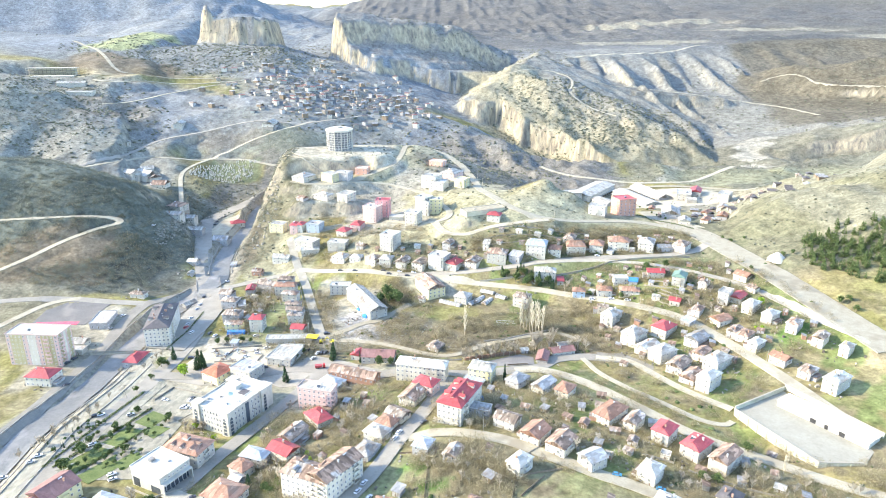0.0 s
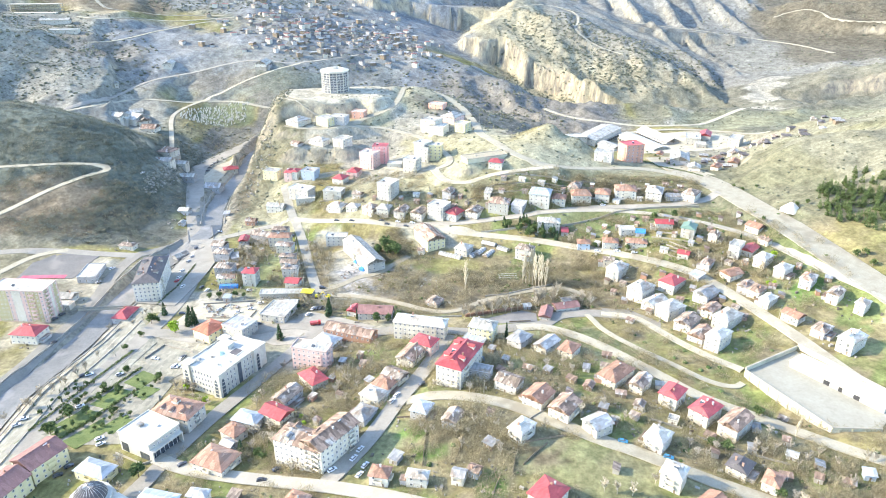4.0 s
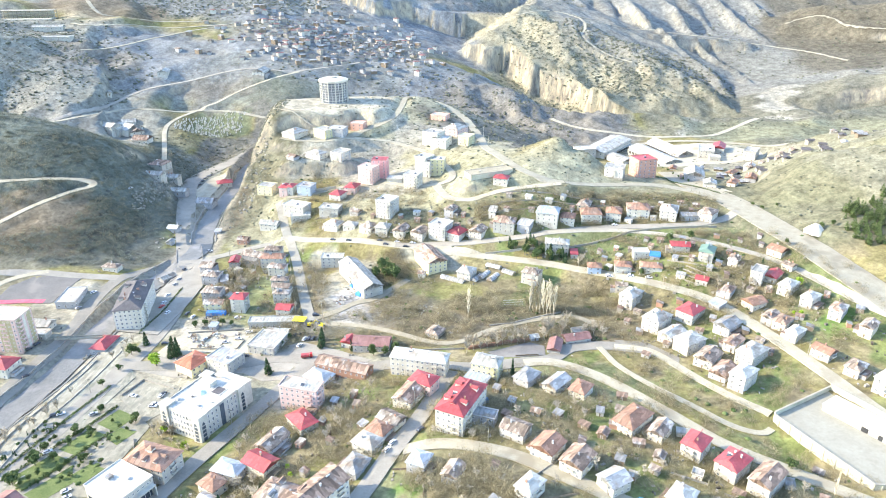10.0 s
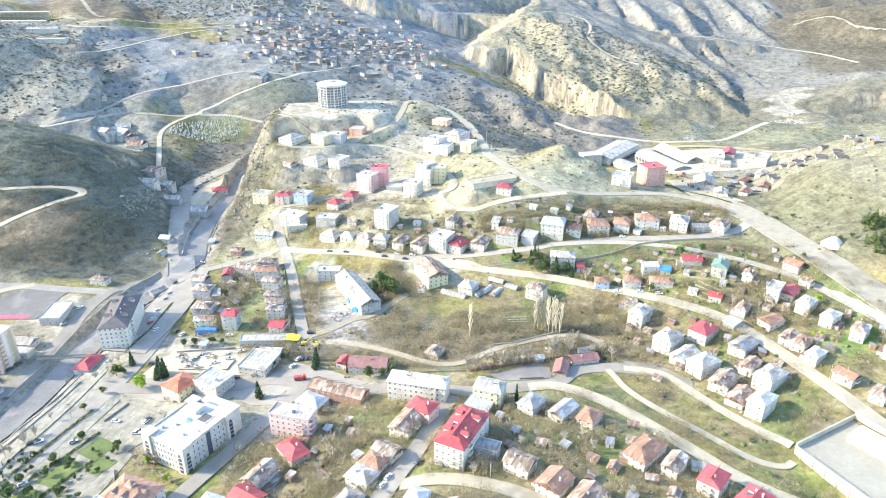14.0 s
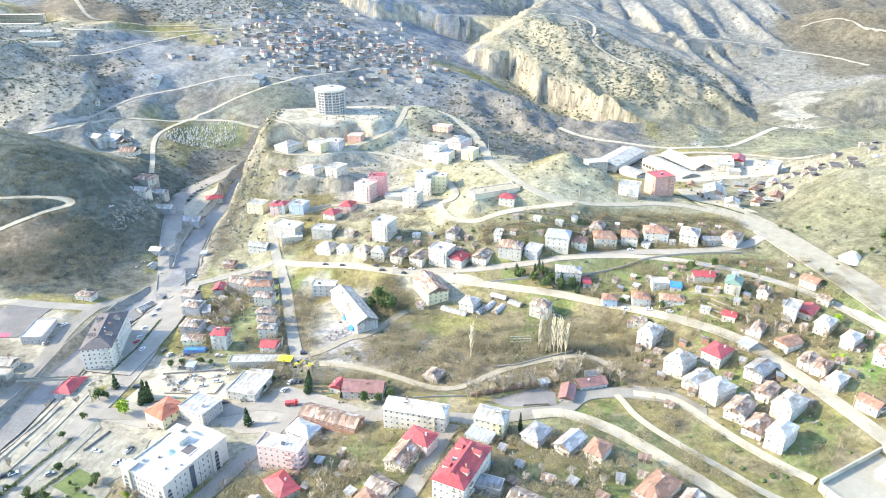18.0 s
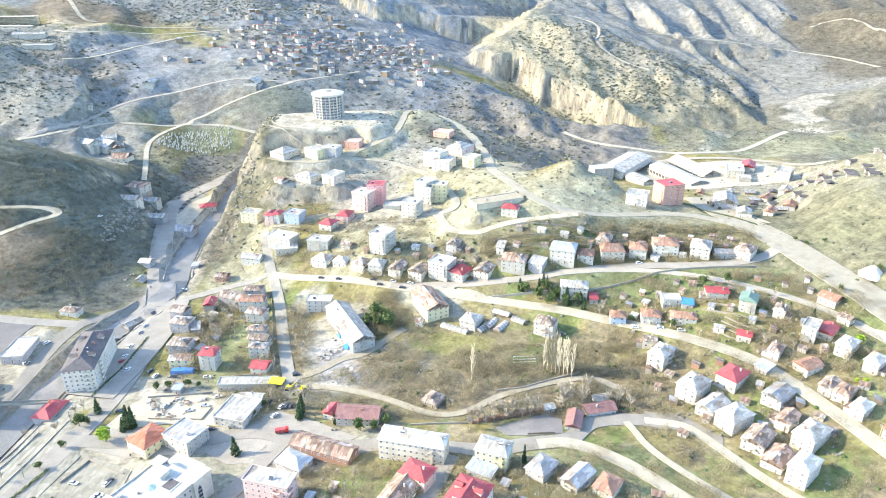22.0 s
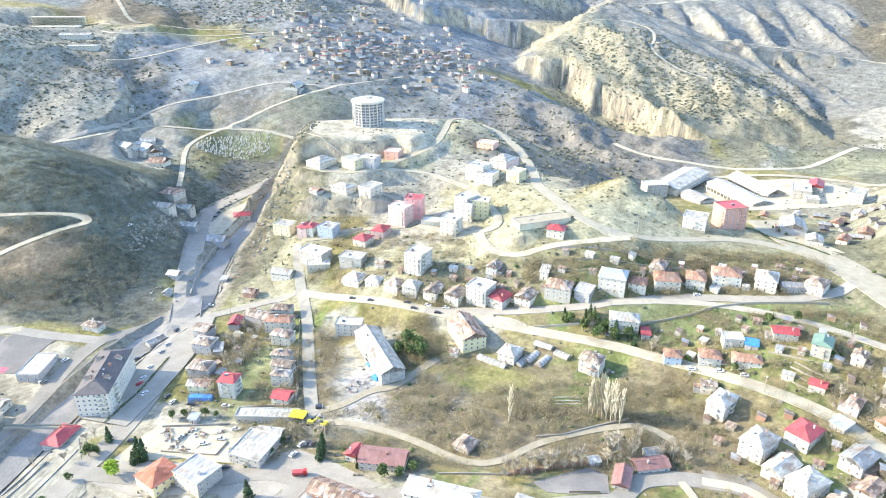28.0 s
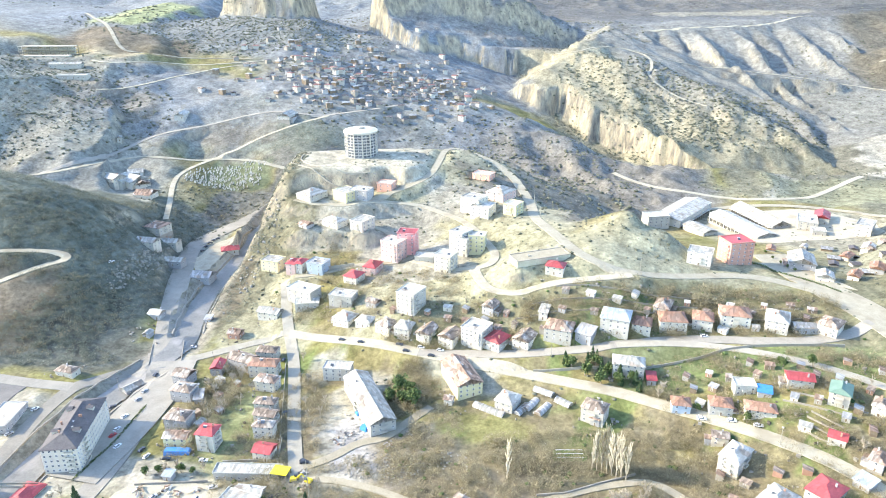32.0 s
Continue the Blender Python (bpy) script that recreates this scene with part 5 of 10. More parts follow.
# far scrub made bluish grey, the haze of distance put in the colour
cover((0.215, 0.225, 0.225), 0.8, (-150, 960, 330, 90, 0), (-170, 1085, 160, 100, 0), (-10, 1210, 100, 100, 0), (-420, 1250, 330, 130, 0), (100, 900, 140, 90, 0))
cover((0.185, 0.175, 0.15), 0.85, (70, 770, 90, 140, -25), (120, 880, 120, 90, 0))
# far ranges, blue-grey again in place of haze
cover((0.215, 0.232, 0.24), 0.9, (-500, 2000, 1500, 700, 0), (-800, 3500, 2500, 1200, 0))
# tableland, its colour lowered for the cloud shadow over it
cover((0.125, 0.122, 0.112), 0.9, (900, 2500, 1150, 900, 0), (1500, 3600, 2000, 1200, 0))
cover((0.3, 0.28, 0.21), 0.7, (500, 1760, 160, 40, 4), (980, 2100, 200, 60, -5), (760, 2500, 260, 60, 5), (300, 2250, 120, 40, 0), (1150, 1800, 90, 60, 10))
# a cloud's shadow laid on the tableland as a dark patch
cover((0.085, 0.088, 0.085), 0.8, (840, 1760, 120, 110, 0))
cover((0.3, 0.275, 0.19), 0.9, (220, 1130, 150, 150, 10), (300, 1130, 180, 130, -30), (130, 1300, 90, 160, 0))
# shaded east flank of the spur, put in as darker, greyer ground
cover((0.19, 0.19, 0.165), 0.8, (285, 1190, 100, 30, -25), (390, 1085, 90, 24, -50))
# grey marl of the badlands
cover((0.225, 0.222, 0.195), 0.9, (500, 1360, 330, 270, 0), (640, 1060, 240, 90, 0))
cover((0.135, 0.12, 0.086), 0.85, (880, 1450, 240, 260, 0), (750, 1280, 160, 160, 0))
cover((0.235, 0.22, 0.19), 0.8, (-60, 1420, 170, 90, 0))
# pale cut soil on the hill
cover((0.315, 0.3, 0.205), 0.75, (-10, 640, 70, 70, 0), (75, 560, 80, 40, 10), (-30, 545, 60, 30, 0), (130, 585, 60, 30, 0), (-110, 720, 95, 60, 0), (-150, 570, 30, 60, 10), (-40, 780, 60, 30, 0))
cover((0.3, 0.285, 0.235), 0.8, (-95, 655, 55, 30, 0), (-50, 600, 40, 30, 0), (-20, 690, 30, 30, 0))
cover((0.162, 0.16, 0.107), 0.85, (330, 540, 120, 110, 0), (420, 700, 160, 100, 0))
cover((0.175, 0.172, 0.125), 0.9, (420, 960, 170, 70, 10), (560, 980, 200, 90, 0), (340, 880, 90, 50, 0))
cover((0.22, 0.213, 0.155), 0.7, (335, 530, 34, 50, 10))
cover((0.4, 0.37, 0.285), 0.9, (-120, 745, 70, 46, 10))
cover((0.36, 0.34, 0.27), 0.8, (305, 870, 10, 40, -30), (-345, 752, 26, 10, 0))
# fields and embankments, darkened to stand in for their shaded faces
cover((0.185, 0.185, 0.14), 0.85, (490, 800, 130, 60, 10), (600, 880, 140, 70, 0), (450, 640, 70, 80, 0))
cover((0.25, 0.245, 0.16), 0.8, (360, 840, 70, 18, 10), (330, 770, 60, 20, 0))
cover((0.3, 0.28, 0.21), 0.7, (270, 740, 80, 50, 0), (300, 690, 60, 26, 0))
cover((0.24, 0.23, 0.16), 0.7, (340, 640, 100, 46, 8))
cover((0.35, 0.33, 0.27), 0.75, (-64, 452, 13, 34, -14), (-40, 425, 34, 9, -12), (-92, 492, 10, 16, 0), (-10, 482, 26, 10, -20))
cover((0.185, 0.175, 0.1), 0.8, (60, 524, 110, 18, 0), (165, 532, 60, 22, 0))
cover((0.13, 0.185, 0.055), 0.75, (62, 522, 9, 8, 0), (96, 530, 14, 7, 0), (110, 478, 26, 9, 0), (150, 478, 20, 9, -10), (190, 470, 18, 12, -20))
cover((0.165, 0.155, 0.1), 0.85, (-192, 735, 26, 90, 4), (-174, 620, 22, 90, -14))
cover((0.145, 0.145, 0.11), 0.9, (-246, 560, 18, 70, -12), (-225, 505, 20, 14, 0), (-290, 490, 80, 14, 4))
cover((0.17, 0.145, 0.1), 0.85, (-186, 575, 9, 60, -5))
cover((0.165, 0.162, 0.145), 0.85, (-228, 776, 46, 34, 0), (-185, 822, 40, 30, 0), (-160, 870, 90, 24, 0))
cover((0.19, 0.18, 0.135), 0.7, (520, 1030, 120, 50, 0), (430, 930, 90, 40, 0))
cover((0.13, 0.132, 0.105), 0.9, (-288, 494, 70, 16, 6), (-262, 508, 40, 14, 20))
cover((0.29, 0.27, 0.165), 0.85, (113, 392, 13, 8, -32), (101, 384, 8, 6, -30))
cover((0.33, 0.31, 0.26), 0.8, (-40, 429, 20, 9, 18), (-64, 418, 12, 8, 40), (-135, 384, 28, 12, 0))
cover((0.4, 0.375, 0.3), 0.85, (490, 1052, 26, 22, 40), (470, 1005, 24, 24, 20), (520, 1076, 26, 9, 0), (448, 945, 18, 22, 0))
cover((0.27, 0.22, 0.155), 0.95, (-318, 528, 36, 19, 15))
# green plots
cover((0.165, 0.2, 0.09), 0.7, (120, 480, 45, 16, 0), (185, 480, 30, 14, 0), (230, 400, 24, 40, 0), (90, 520, 40, 14, 0), (95, 322, 22, 12, -40))
cover((0.225, 0.22, 0.115), 0.75, (62, 217, 30, 15, -28))
cover((0.22, 0.192, 0.115), 0.8, (6, 246, 30, 20, -20), (40, 248, 14, 10, -30), (10, 215, 22, 14, 0))
cover((0.165, 0.135, 0.09), 0.8, (27, 240, 10, 6, -30), (38, 226, 6, 5, -30))
cover((0.22, 0.235, 0.12), 0.7, (60, 330, 40, 10, -40), (-130, 430, 14, 40, 0), (-30, 240, 14, 20, -30))
cover((0.165, 0.195, 0.115), 0.75, (-265, 835, 34, 24, 0))
cover((0.19, 0.2, 0.145), 0.6, (-230, 890, 50, 22, 0), (-180, 905, 36, 20, 0))
cover((0.33, 0.345, 0.17), 0.9, (-572, 1300, 50, 95, -12))
cover((0.24, 0.24, 0.155), 0.7, (420, 860, 130, 40, 0), (520, 830, 90, 50, 0))
cover((0.105, 0.19, 0.04), 0.75, (-15, 246, 5, 8, 0), (-3, 226, 8, 4, 0), (23, 206, 4, 9, 10), (226, 366, 8, 14, -20), (-76, 252, 6, 8, 0), (-42, 318, 6, 6, 0))
# brown and rubble
cover((0.19, 0.155, 0.105), 0.85, (-340, 522, 60, 22, 24), (-318, 500, 40, 14, 10), (-520, 1120, 90, 50, 0))
cover((0.215, 0.195, 0.155), 0.7, (-450, 930, 60, 40, 0), (-290, 900, 50, 16, 0))
cover((0.42, 0.4, 0.37), 0.7, (-45, 405, 26, 12, -10), (-60, 425, 10, 20, 0))
cover((0.2, 0.165, 0.11), 0.75, (40, 405, 90, 18, -8), (30, 380, 80, 14, -5), (-95, 430, 16, 30, 0))
# trodden yards of the town
cover((0.36, 0.335, 0.27), 0.75, (-130, 330, 70, 26, 0), (-205, 350, 14, 120, 0), (-130, 395, 80, 12, 0), (-60, 350, 40, 12, 0), (-255, 400, 20, 60, 0))
cover((0.22, 0.2, 0.14), 0.8, (-330, 440, 40, 50, 0), (-290, 412, 28, 12, 0))


def sheet():
    nx, ny = len(GX), len(GY)
    gx, gy = np.meshgrid(GX, GY)
    me = bpy.data.meshes.new("ground")
    verts = np.stack([gx, gy, RELIEF], -1).reshape(-1, 3)
    k = np.arange(nx * ny).reshape(ny, nx)
    quads = np.stack([k[:-1, :-1], k[:-1, 1:], k[1:, 1:], k[1:, :-1]], -1).reshape(-1, 4)
    me.vertices.add(len(verts))
    me.vertices.foreach_set("co", verts.ravel())
    me.loops.add(quads.size)
    me.loops.foreach_set("vertex_index", quads.ravel().astype(np.int32))
    me.polygons.add(len(quads))
    me.polygons.foreach_set("loop_start", np.arange(0, quads.size, 4, dtype=np.int32))
    me.polygons.foreach_set("use_smooth", np.ones(len(quads), bool))
    me.update(calc_edges=True)
    me.materials.append(LAND)
    layer = me.color_attributes.new("cover", "FLOAT_COLOR", "POINT")
    layer.data.foreach_set("color", np.concatenate([cover_and_light_colours().reshape(-1, 3), np.ones((nx * ny, 1))], 1).ravel())
    tagged(new("ground", me), "dry grass, scrub and rocky slopes of a mountain valley", "ground", kind="structure")


sheet()


def ribbon(points, width, lift, lanes=4, skirt=0.4):
    """A strip laid over the ground along a line, with edges that reach into it."""
    line = dense(points, 3.0)
    s, rows = Shape(), []
    for i, (x, y) in enumerate(line):
        ax, ay = line[max(0, i - 1)]
        bx, by = line[min(len(line) - 1, i + 1)]
        n = math.hypot(bx - ax, by - ay) or 1
        px, py = -(by - ay) / n, (bx - ax) / n
        row = []
        for k in range(lanes + 1):
            o = (k / lanes - 0.5) * width
            row.append((x + px * o, y + py * o, ground(x + px * o, y + py * o) + lift))
        row = [(row[0][0] - px * 0.05, row[0][1] - py * 0.05, row[0][2] - skirt)] + row + [(row[-1][0] + px * 0.05, row[-1][1] + py * 0.05, row[-1][2] - skirt)]
        rows.append(row)
    w = lanes + 3
    v = [p for row in rows for p in row]
    f = [(i * w + k, i * w + k + 1, (i + 1) * w + k + 1, (i + 1) * w + k)[::-1] for i in range(len(rows) - 1) for k in range(w - 1)]
    return s.add(v, f)


SURFACES = {"asphalt": (ASPHALT, "worn grey asphalt road"), "concrete": (CONCRETE, "pale concrete road up the slope"),
            "gravel": (GRAVEL, "pale gravel road"), "dirt": (DIRT, "narrow brown dirt track")}
for number, (name, surface, width, points) in enumerate(WAYS):
    material, text = SURFACES[surface]
    solid("road", ribbon(points, width, 0.30 + 0.012 * number), material, Matrix(), text, "road", kind="structure")

# ---- houses of the town, quarter by quarter ----
house(-265.6, 378.9, 34.9, 15.5, 8, -4, "flat", PINK, SILVER, "eight-storey pink apartment building with olive bays and a pale flat roof", high=2.75, balcony="side", gap=2.6, chimneys=0, heater=True, stripes=True, name="apartment_building", category="apartment building")
house(-250.5, 351.3, 16.5, 12.4, 2, -7, "hip", CREAM, CRIMSON, "two-storey cream-rendered house with a crimson sheet roof", high=3.26, chimneys=2, lean=1)

house(-71.5, 311.6, 20.3, 8.8, 5, -15, "flat", PINK, SILVER, "five-storey pink-rendered apartment building with a pale sheet-metal flat roof", high=2.8, balcony="side", gap=2.6, chimneys=0, heater=True, plinth=STONE, name="apartment_building", category="apartment building")

house(-200.3, 417.2, 16.4, 41.9, 6, 11, "hip", CREAM, SLATE, "six-storey cream-rendered apartment building with a dark roof", high=2.75, balcony="side", gap=2.6, heater=True, chimneys=6, name="apartment_building", category="apartment building")

TILED = house(-129.5, 265.6, 20.6, 13.5, 3, -19, "hip", WHITE, TILE, "three-storey white-rendered house with a clay-tiled roof", high=3.33, balcony="mid", over=0.8)
for u, v, spin in ((-5.5, -3.6, 0), (0, -4.2, 0), (5.5, -3.6, 0), (0, -6.5, 90)):
    part("dormer", Shape().box(-0.9, -1.3, -0.8, 0.9, 1.4, 0.7).add([(-1.2, -1.6, 0.6), (1.2, -1.6, 0.6), (0, -1.6, 1.4), (-1.2, 1.8, 0.6), (1.2, 1.8, 0.6), (0, 1.8, 1.4)],
         [(0, 1, 2), (5, 4, 3), (0, 2, 5, 3), (2, 1, 4, 5), (1, 0, 3, 4)], 1), (WHITE, TILE), TILED, "small tiled dormer", at=pose(0, 0, 0, 0, 0, spin) @ pose(u, v, 11.2))
part("cupola", Shape().box(-1.3, -1.3, 12, 1.3, 1.3, 14.2).add([(-1.7, -1.7, 14.2), (1.7, -1.7, 14.2), (1.7, 1.7, 14.2), (-1.7, 1.7, 14.2), (0, 0, 15.3)], [(0, 1, 4), (1, 2, 4), (2, 3, 4), (3, 0, 4), (3, 2, 1, 0)], 1), (WHITE, TILE), TILED, "small cupola on the ridge")
BLOCK = house(-137.2, 248.7, 20.5, 17.6, 3, -29, "flat", WHITE, WHITE, "three-storey white public building with dark recessed glazing", high=3.33, chimneys=0, windows=False, name="public_building", category="building")
part("glazing", Shape().box(10.2, -6.8, 0.2, 10.32, 7.4, 6.4), GLASS, BLOCK, "dark glass front")
part("glazing", Shape().box(3.4, -8.92, 0.2, 9.6, -8.75, 4.6), GLASS, BLOCK, "dark glass front")
part("glazing", Shape().box(-9.0, -8.9, 0.4, -4.6, -8.75, 5.2), GLASS, BLOCK, "dark panel in the wall")
part("canopy", Shape().box(10.2, -8.8, 6.5, 12.6, 8.2, 7.2).box(10.2, 7.6, 0, 12.6, 8.2, 6.5).box(10.2, -8.8, 0, 12.4, -8.3, 6.5), WHITE, BLOCK, "deep white canopy frame")
for k in range(6):
    part("mullion", Shape().box(10.3, -6.0 + 2.4 * k, 0.2, 10.5, -5.85 + 2.4 * k, 6.4), FRAME, BLOCK)
    part("window", window_mesh(1.1, 0.9), None, BLOCK, at=pose(0, 0, 0, 0, 0, 90) @ pose(-6.0 + 2.4 * k, -10.27, 8.4))
part("roof_box", Shape().box(-6, -2, 10.2, -3.5, 0.5, 11.6).box(2, 2, 10.2, 3.4, 3.6, 11.0), ZINC, BLOCK)
house(-154.1, 228.6, 15.9, 8.7, 2, -20, "hip", YELLOW, BLUEROOF, "two-storey pale yellow house with a pale blue sheet roof", high=2.5, balcony="mid", chimneys=0)
house(-205.0, 380.2, 9.7, 15.6, 1, -7, "hip", GREY, CRIMSON, "low grey concrete house with a crimson sheet roof", high=4.0)
house(-253.4, 398.8, 15.2, 8.4, 1, -5, "gable", WHITE, SILVER, "low white-rendered house with a pale sheet-metal roof", high=4.0)
house(-248.9, 389.1, 11.6, 6.4, 1, -5, "flat", WHITE, SILVER, "low white-rendered shed with a pale sheet-metal flat roof", high=3.2, chimneys=0, name="shed", category="shed", gap=4)
house(-141.3, 352.4, 13.4, 14.2, 2, -31, "hip", YELLOW, REDTILE, "two-storey pale yellow house with an orange-red tiled roof", high=3.02)
house(-123.1, 353.1, 15.8, 13.6, 3, -27, "flat", WHITE, ZINC, "three-storey white-rendered house with a grey zinc flat roof", high=2.48, chimneys=0, heater=True)
house(-94.5, 261.2, 13.0, 8.6, 2, -20, "hip", GREY, BLUEROOF, "two-storey grey concrete house with a pale blue sheet roof", high=2.79, chimneys=0, plinth=STONE)
house(-81.3, 264.4, 13.1, 9.6, 2, -31, "gable", CREAM, CRIMSON, "two-storey cream-rendered house with a crimson sheet roof", high=2.79, chimneys=2, lean=1)
house(-99.2, 252.5, 9.7, 7.9, 2, -32, "hip", CREAM, TILE, "two-storey cream-rendered house with a clay-tiled roof", high=2.5)
house(-101.4, 232.3, 16.5, 13.2, 2, -23, "hip", CREAM, TILE, "two-storey cream-rendered house with a clay-tiled roof", high=2.5, balcony="mid", lean=-1)
house(-98.7, 242.7, 6.0, 4.6, 2, -28, "gable", WHITE, ZINC, "two-storey white-rendered house with a grey zinc roof", high=2.5, chimneys=0)
house(-79.0, 278.5, 8.8, 14.1, 2, -28, "gable", GREY, OLDROOF, "two-storey grey concrete house with a weathered brown tile roof", high=2.79, chimneys=2, plinth=STONE, lean=1)
house(-103.7, 372.7, 16.5, 18.6, 2, -15, "flat", WHITE, SILVER, "two-storey white-rendered house with a pale sheet-metal flat roof", high=2.5, balcony="mid", chimneys=0)

house(-249.9, 432.5, 12.5, 21.3, 1, 5, "flat", GREY, SILVER, "low grey concrete house with a pale sheet-metal flat roof", high=4.0, chimneys=0)

house(-68.4, 294.1, 14.2, 9.3, 2, -49, "hip", CREAM, CRIMSON, "two-storey cream-rendered house with a crimson sheet roof", high=2.5)
house(-61.5, 232.6, 23.9, 12.0, 5, -23, "hip", CREAM, RUST, "five-storey cream-rendered apartment building with a rusty sheet roof", high=2.8, balcony="side", gap=2.6, chimneys=2, heater=True, name="apartment_building", category="apartment building")
house(-50.0, 234.6, 23.7, 12.0, 5, 54, "gable", CREAM, RUST, "five-storey cream-rendered apartment building with a rusty sheet roof", high=2.8, balcony="side", gap=2.6, heater=True, plinth=STONE, name="apartment_building", category="apartment building")
house(-38.4, 258.0, 9.2, 11.6, 2, -27, "hip", GREY, ZINC, "two-storey grey concrete house with a grey zinc roof", high=2.5, chimneys=0, lean=-1)
house(-33.9, 272.4, 11.4, 9.6, 2, -31, "hip", WHITE, SILVER, "two-storey white-rendered house with a pale sheet-metal roof", high=2.79, balcony="mid")
house(-29.3, 280.3, 9.9, 9.1, 2, -30, "hip", CREAM, TILE, "two-storey cream-rendered house with a clay-tiled roof", high=2.79, chimneys=2, lean=1)
house(-24.4, 286.8, 11.0, 8.1, 2, -36, "gable", CREAM, OLDROOF, "two-storey cream-rendered house with a weathered brown tile roof", high=2.79)
house(-16.6, 307.2, 9.9, 17.5, 2, -26, "gable", CREAM, RUST, "two-storey cream-rendered house with a rusty sheet roof", high=3.0, balcony="mid", plinth=STONE)
house(-9.9, 315.4, 12.5, 9.6, 3, -29, "hip", PINK, CRIMSON, "three-storey pink-rendered house with a crimson sheet roof", high=2.79)
house(8.6, 287.5, 13.7, 27.2, 4, -26, "hip", CREAM, CRIMSON, "four-storey cream-rendered apartment building with a crimson sheet roof", high=3.25, balcony="side", gap=2.6, chimneys=2, heater=True, name="apartment_building", category="apartment building")
house(-12.6, 335.7, 30.0, 10.0, 4, -13, "half", CREAM, SILVER, "four-storey cream-rendered apartment building with a pale sheet-metal roof", high=3.0, balcony="side", gap=2.6, heater=True, name="apartment_building", category="apartment building")
house(22.8, 326.9, 14.0, 10.7, 4, -20, "half", YELLOW, SILVER, "four-storey pale yellow apartment building with a pale sheet-metal roof", high=3.0, balcony="side", gap=2.6, heater=True, name="apartment_building", category="apartment building")
house(17.4, 319.6, 11.6, 6.4, 1, -32, "shed", GREY, BLUEROOF, "low grey concrete house with a pale blue sheet roof", high=4.0, chimneys=0)
house(18.7, 282.7, 11.9, 6.5, 2, -19, "flat", GREY, ZINC, "two-storey grey concrete house with a grey zinc flat roof", high=2.79, chimneys=0)
house(32.7, 273.0, 11.5, 9.1, 2, -32, "gable", WHITE, OLDROOF, "two-storey white-rendered house with a weathered brown tile roof", high=2.79)
house(45.5, 261.1, 10.7, 11.9, 2, -39, "gable", WHITE, TILE, "two-storey white-rendered house with a clay-tiled roof", high=2.79, lean=-1)
house(56.7, 251.8, 10.3, 12.7, 2, -38, "gable", CREAM, RUST, "two-storey cream-rendered house with a rusty sheet roof", high=3.02, balcony="mid")
house(-10.0, 255.7, 8.2, 8.9, 2, -23, "hip", GREY, BLUEROOF, "two-storey grey concrete house with a pale blue sheet roof", high=2.79, chimneys=0, plinth=STONE, lean=1)
house(4.5, 247.4, 7.1, 9.3, 2, -25, "gable", GREY, OLDROOF, "two-storey grey concrete house with a weathered brown tile roof", high=2.5)
house(34.9, 235.8, 7.4, 10.7, 2, -42, "hip", WHITE, SILVER, "two-storey white-rendered house with a pale sheet-metal roof", high=3.26, balcony="mid", lean=-1)
house(20.6, 230.3, 4.8, 4.0, 1, -41, "shed", WOOD, ZINC, "low wooden shed with a grey zinc roof", high=3.0, chimneys=0, name="shed", category="shed", gap=4)
house(-20.6, 226.8, 4.2, 4.8, 1, -30, "shed", GREY, ZINC, "low grey concrete shed with a grey zinc roof", high=3.0, chimneys=0, name="shed", category="shed", gap=4)
house(-26.5, 215.5, 8.2, 6.7, 2, -12, "hip", CREAM, TILE, "two-storey cream-rendered house with a clay-tiled roof", high=2.79, balcony="mid", plinth=STONE)
house(-10.7, 212.6, 8.7, 4.9, 2, -11, "hip", WHITE, SILVER, "two-storey white-rendered house with a pale sheet-metal roof", high=2.79, lean=-1)
house(-41.6, 367.0, 20.8, 10.8, 2, -5, "gable", WHITE, MAROON, "two-storey white-rendered hall with a maroon tiled roof", high=2.5, name="hall", category="hall")
house(-55.3, 371.2, 7.1, 7.7, 1, -21, "gable", WHITE, CRIMSON, "low white-rendered house with a crimson sheet roof", high=4.0, chimneys=2)
house(-54.1, 340.0, 30.3, 9.5, 2, -21, "gable", BRICK, RUST, "two-storey bare brick house with a rusty sheet roof", high=3.5)
house(-5.0, 380.0, 8.5, 9.0, 1, -30, "half", STONE, OLDROOF, "low stone barn with a sagging weathered tile roof", high=3.0, chimneys=0, name="shed", category="shed", gap=4)
house(63.5, 360.5, 7.0, 12.5, 1, -16, "gable", WHITE, MAROON, "low white wing with a red-brown tiled roof beside the courtyard", high=3.4, chimneys=0)
house(77.5, 371.0, 15.0, 7.5, 1, 14, "gable", WHITE, MAROON, "low white wing with a dark red-brown tiled roof above the road", high=3.4, chimneys=1)
house(80.0, 379.5, 7.0, 5.0, 1, 14, "flat", WHITE, SILVER, "low white shed with a pale flat roof", high=3.0, chimneys=0, name="shed", category="shed", gap=4)
house(53.0, 372.5, 4.5, 4.0, 1, 14, "gable", GREY, SILVER, "small grey hut with a pale sheet roof", high=2.6, chimneys=0, name="shed", category="shed", gap=4)
house(42.8, 319.4, 9.0, 12.0, 2, -39, "hip", GREY, ZINC, "two-storey grey concrete house with a grey zinc roof", high=2.79, chimneys=0)
house(57.0, 312.7, 7.9, 13.4, 2, -43, "gable", WHITE, ZINC, "two-storey white-rendered house with a grey zinc roof", high=2.79, balcony="mid", chimneys=0, lean=-1)
house(68.5, 308.6, 8.3, 10.7, 2, -36, "hip", CREAM, TILE, "two-storey cream-rendered house with a clay-tiled roof", high=2.5, plinth=STONE)
house(-66.7, 332.9, 13.6, 9.7, 2, -28, "hip", GREY, BLUEROOF, "two-storey grey concrete house with a pale blue sheet roof", high=2.79, chimneys=0, lean=1)
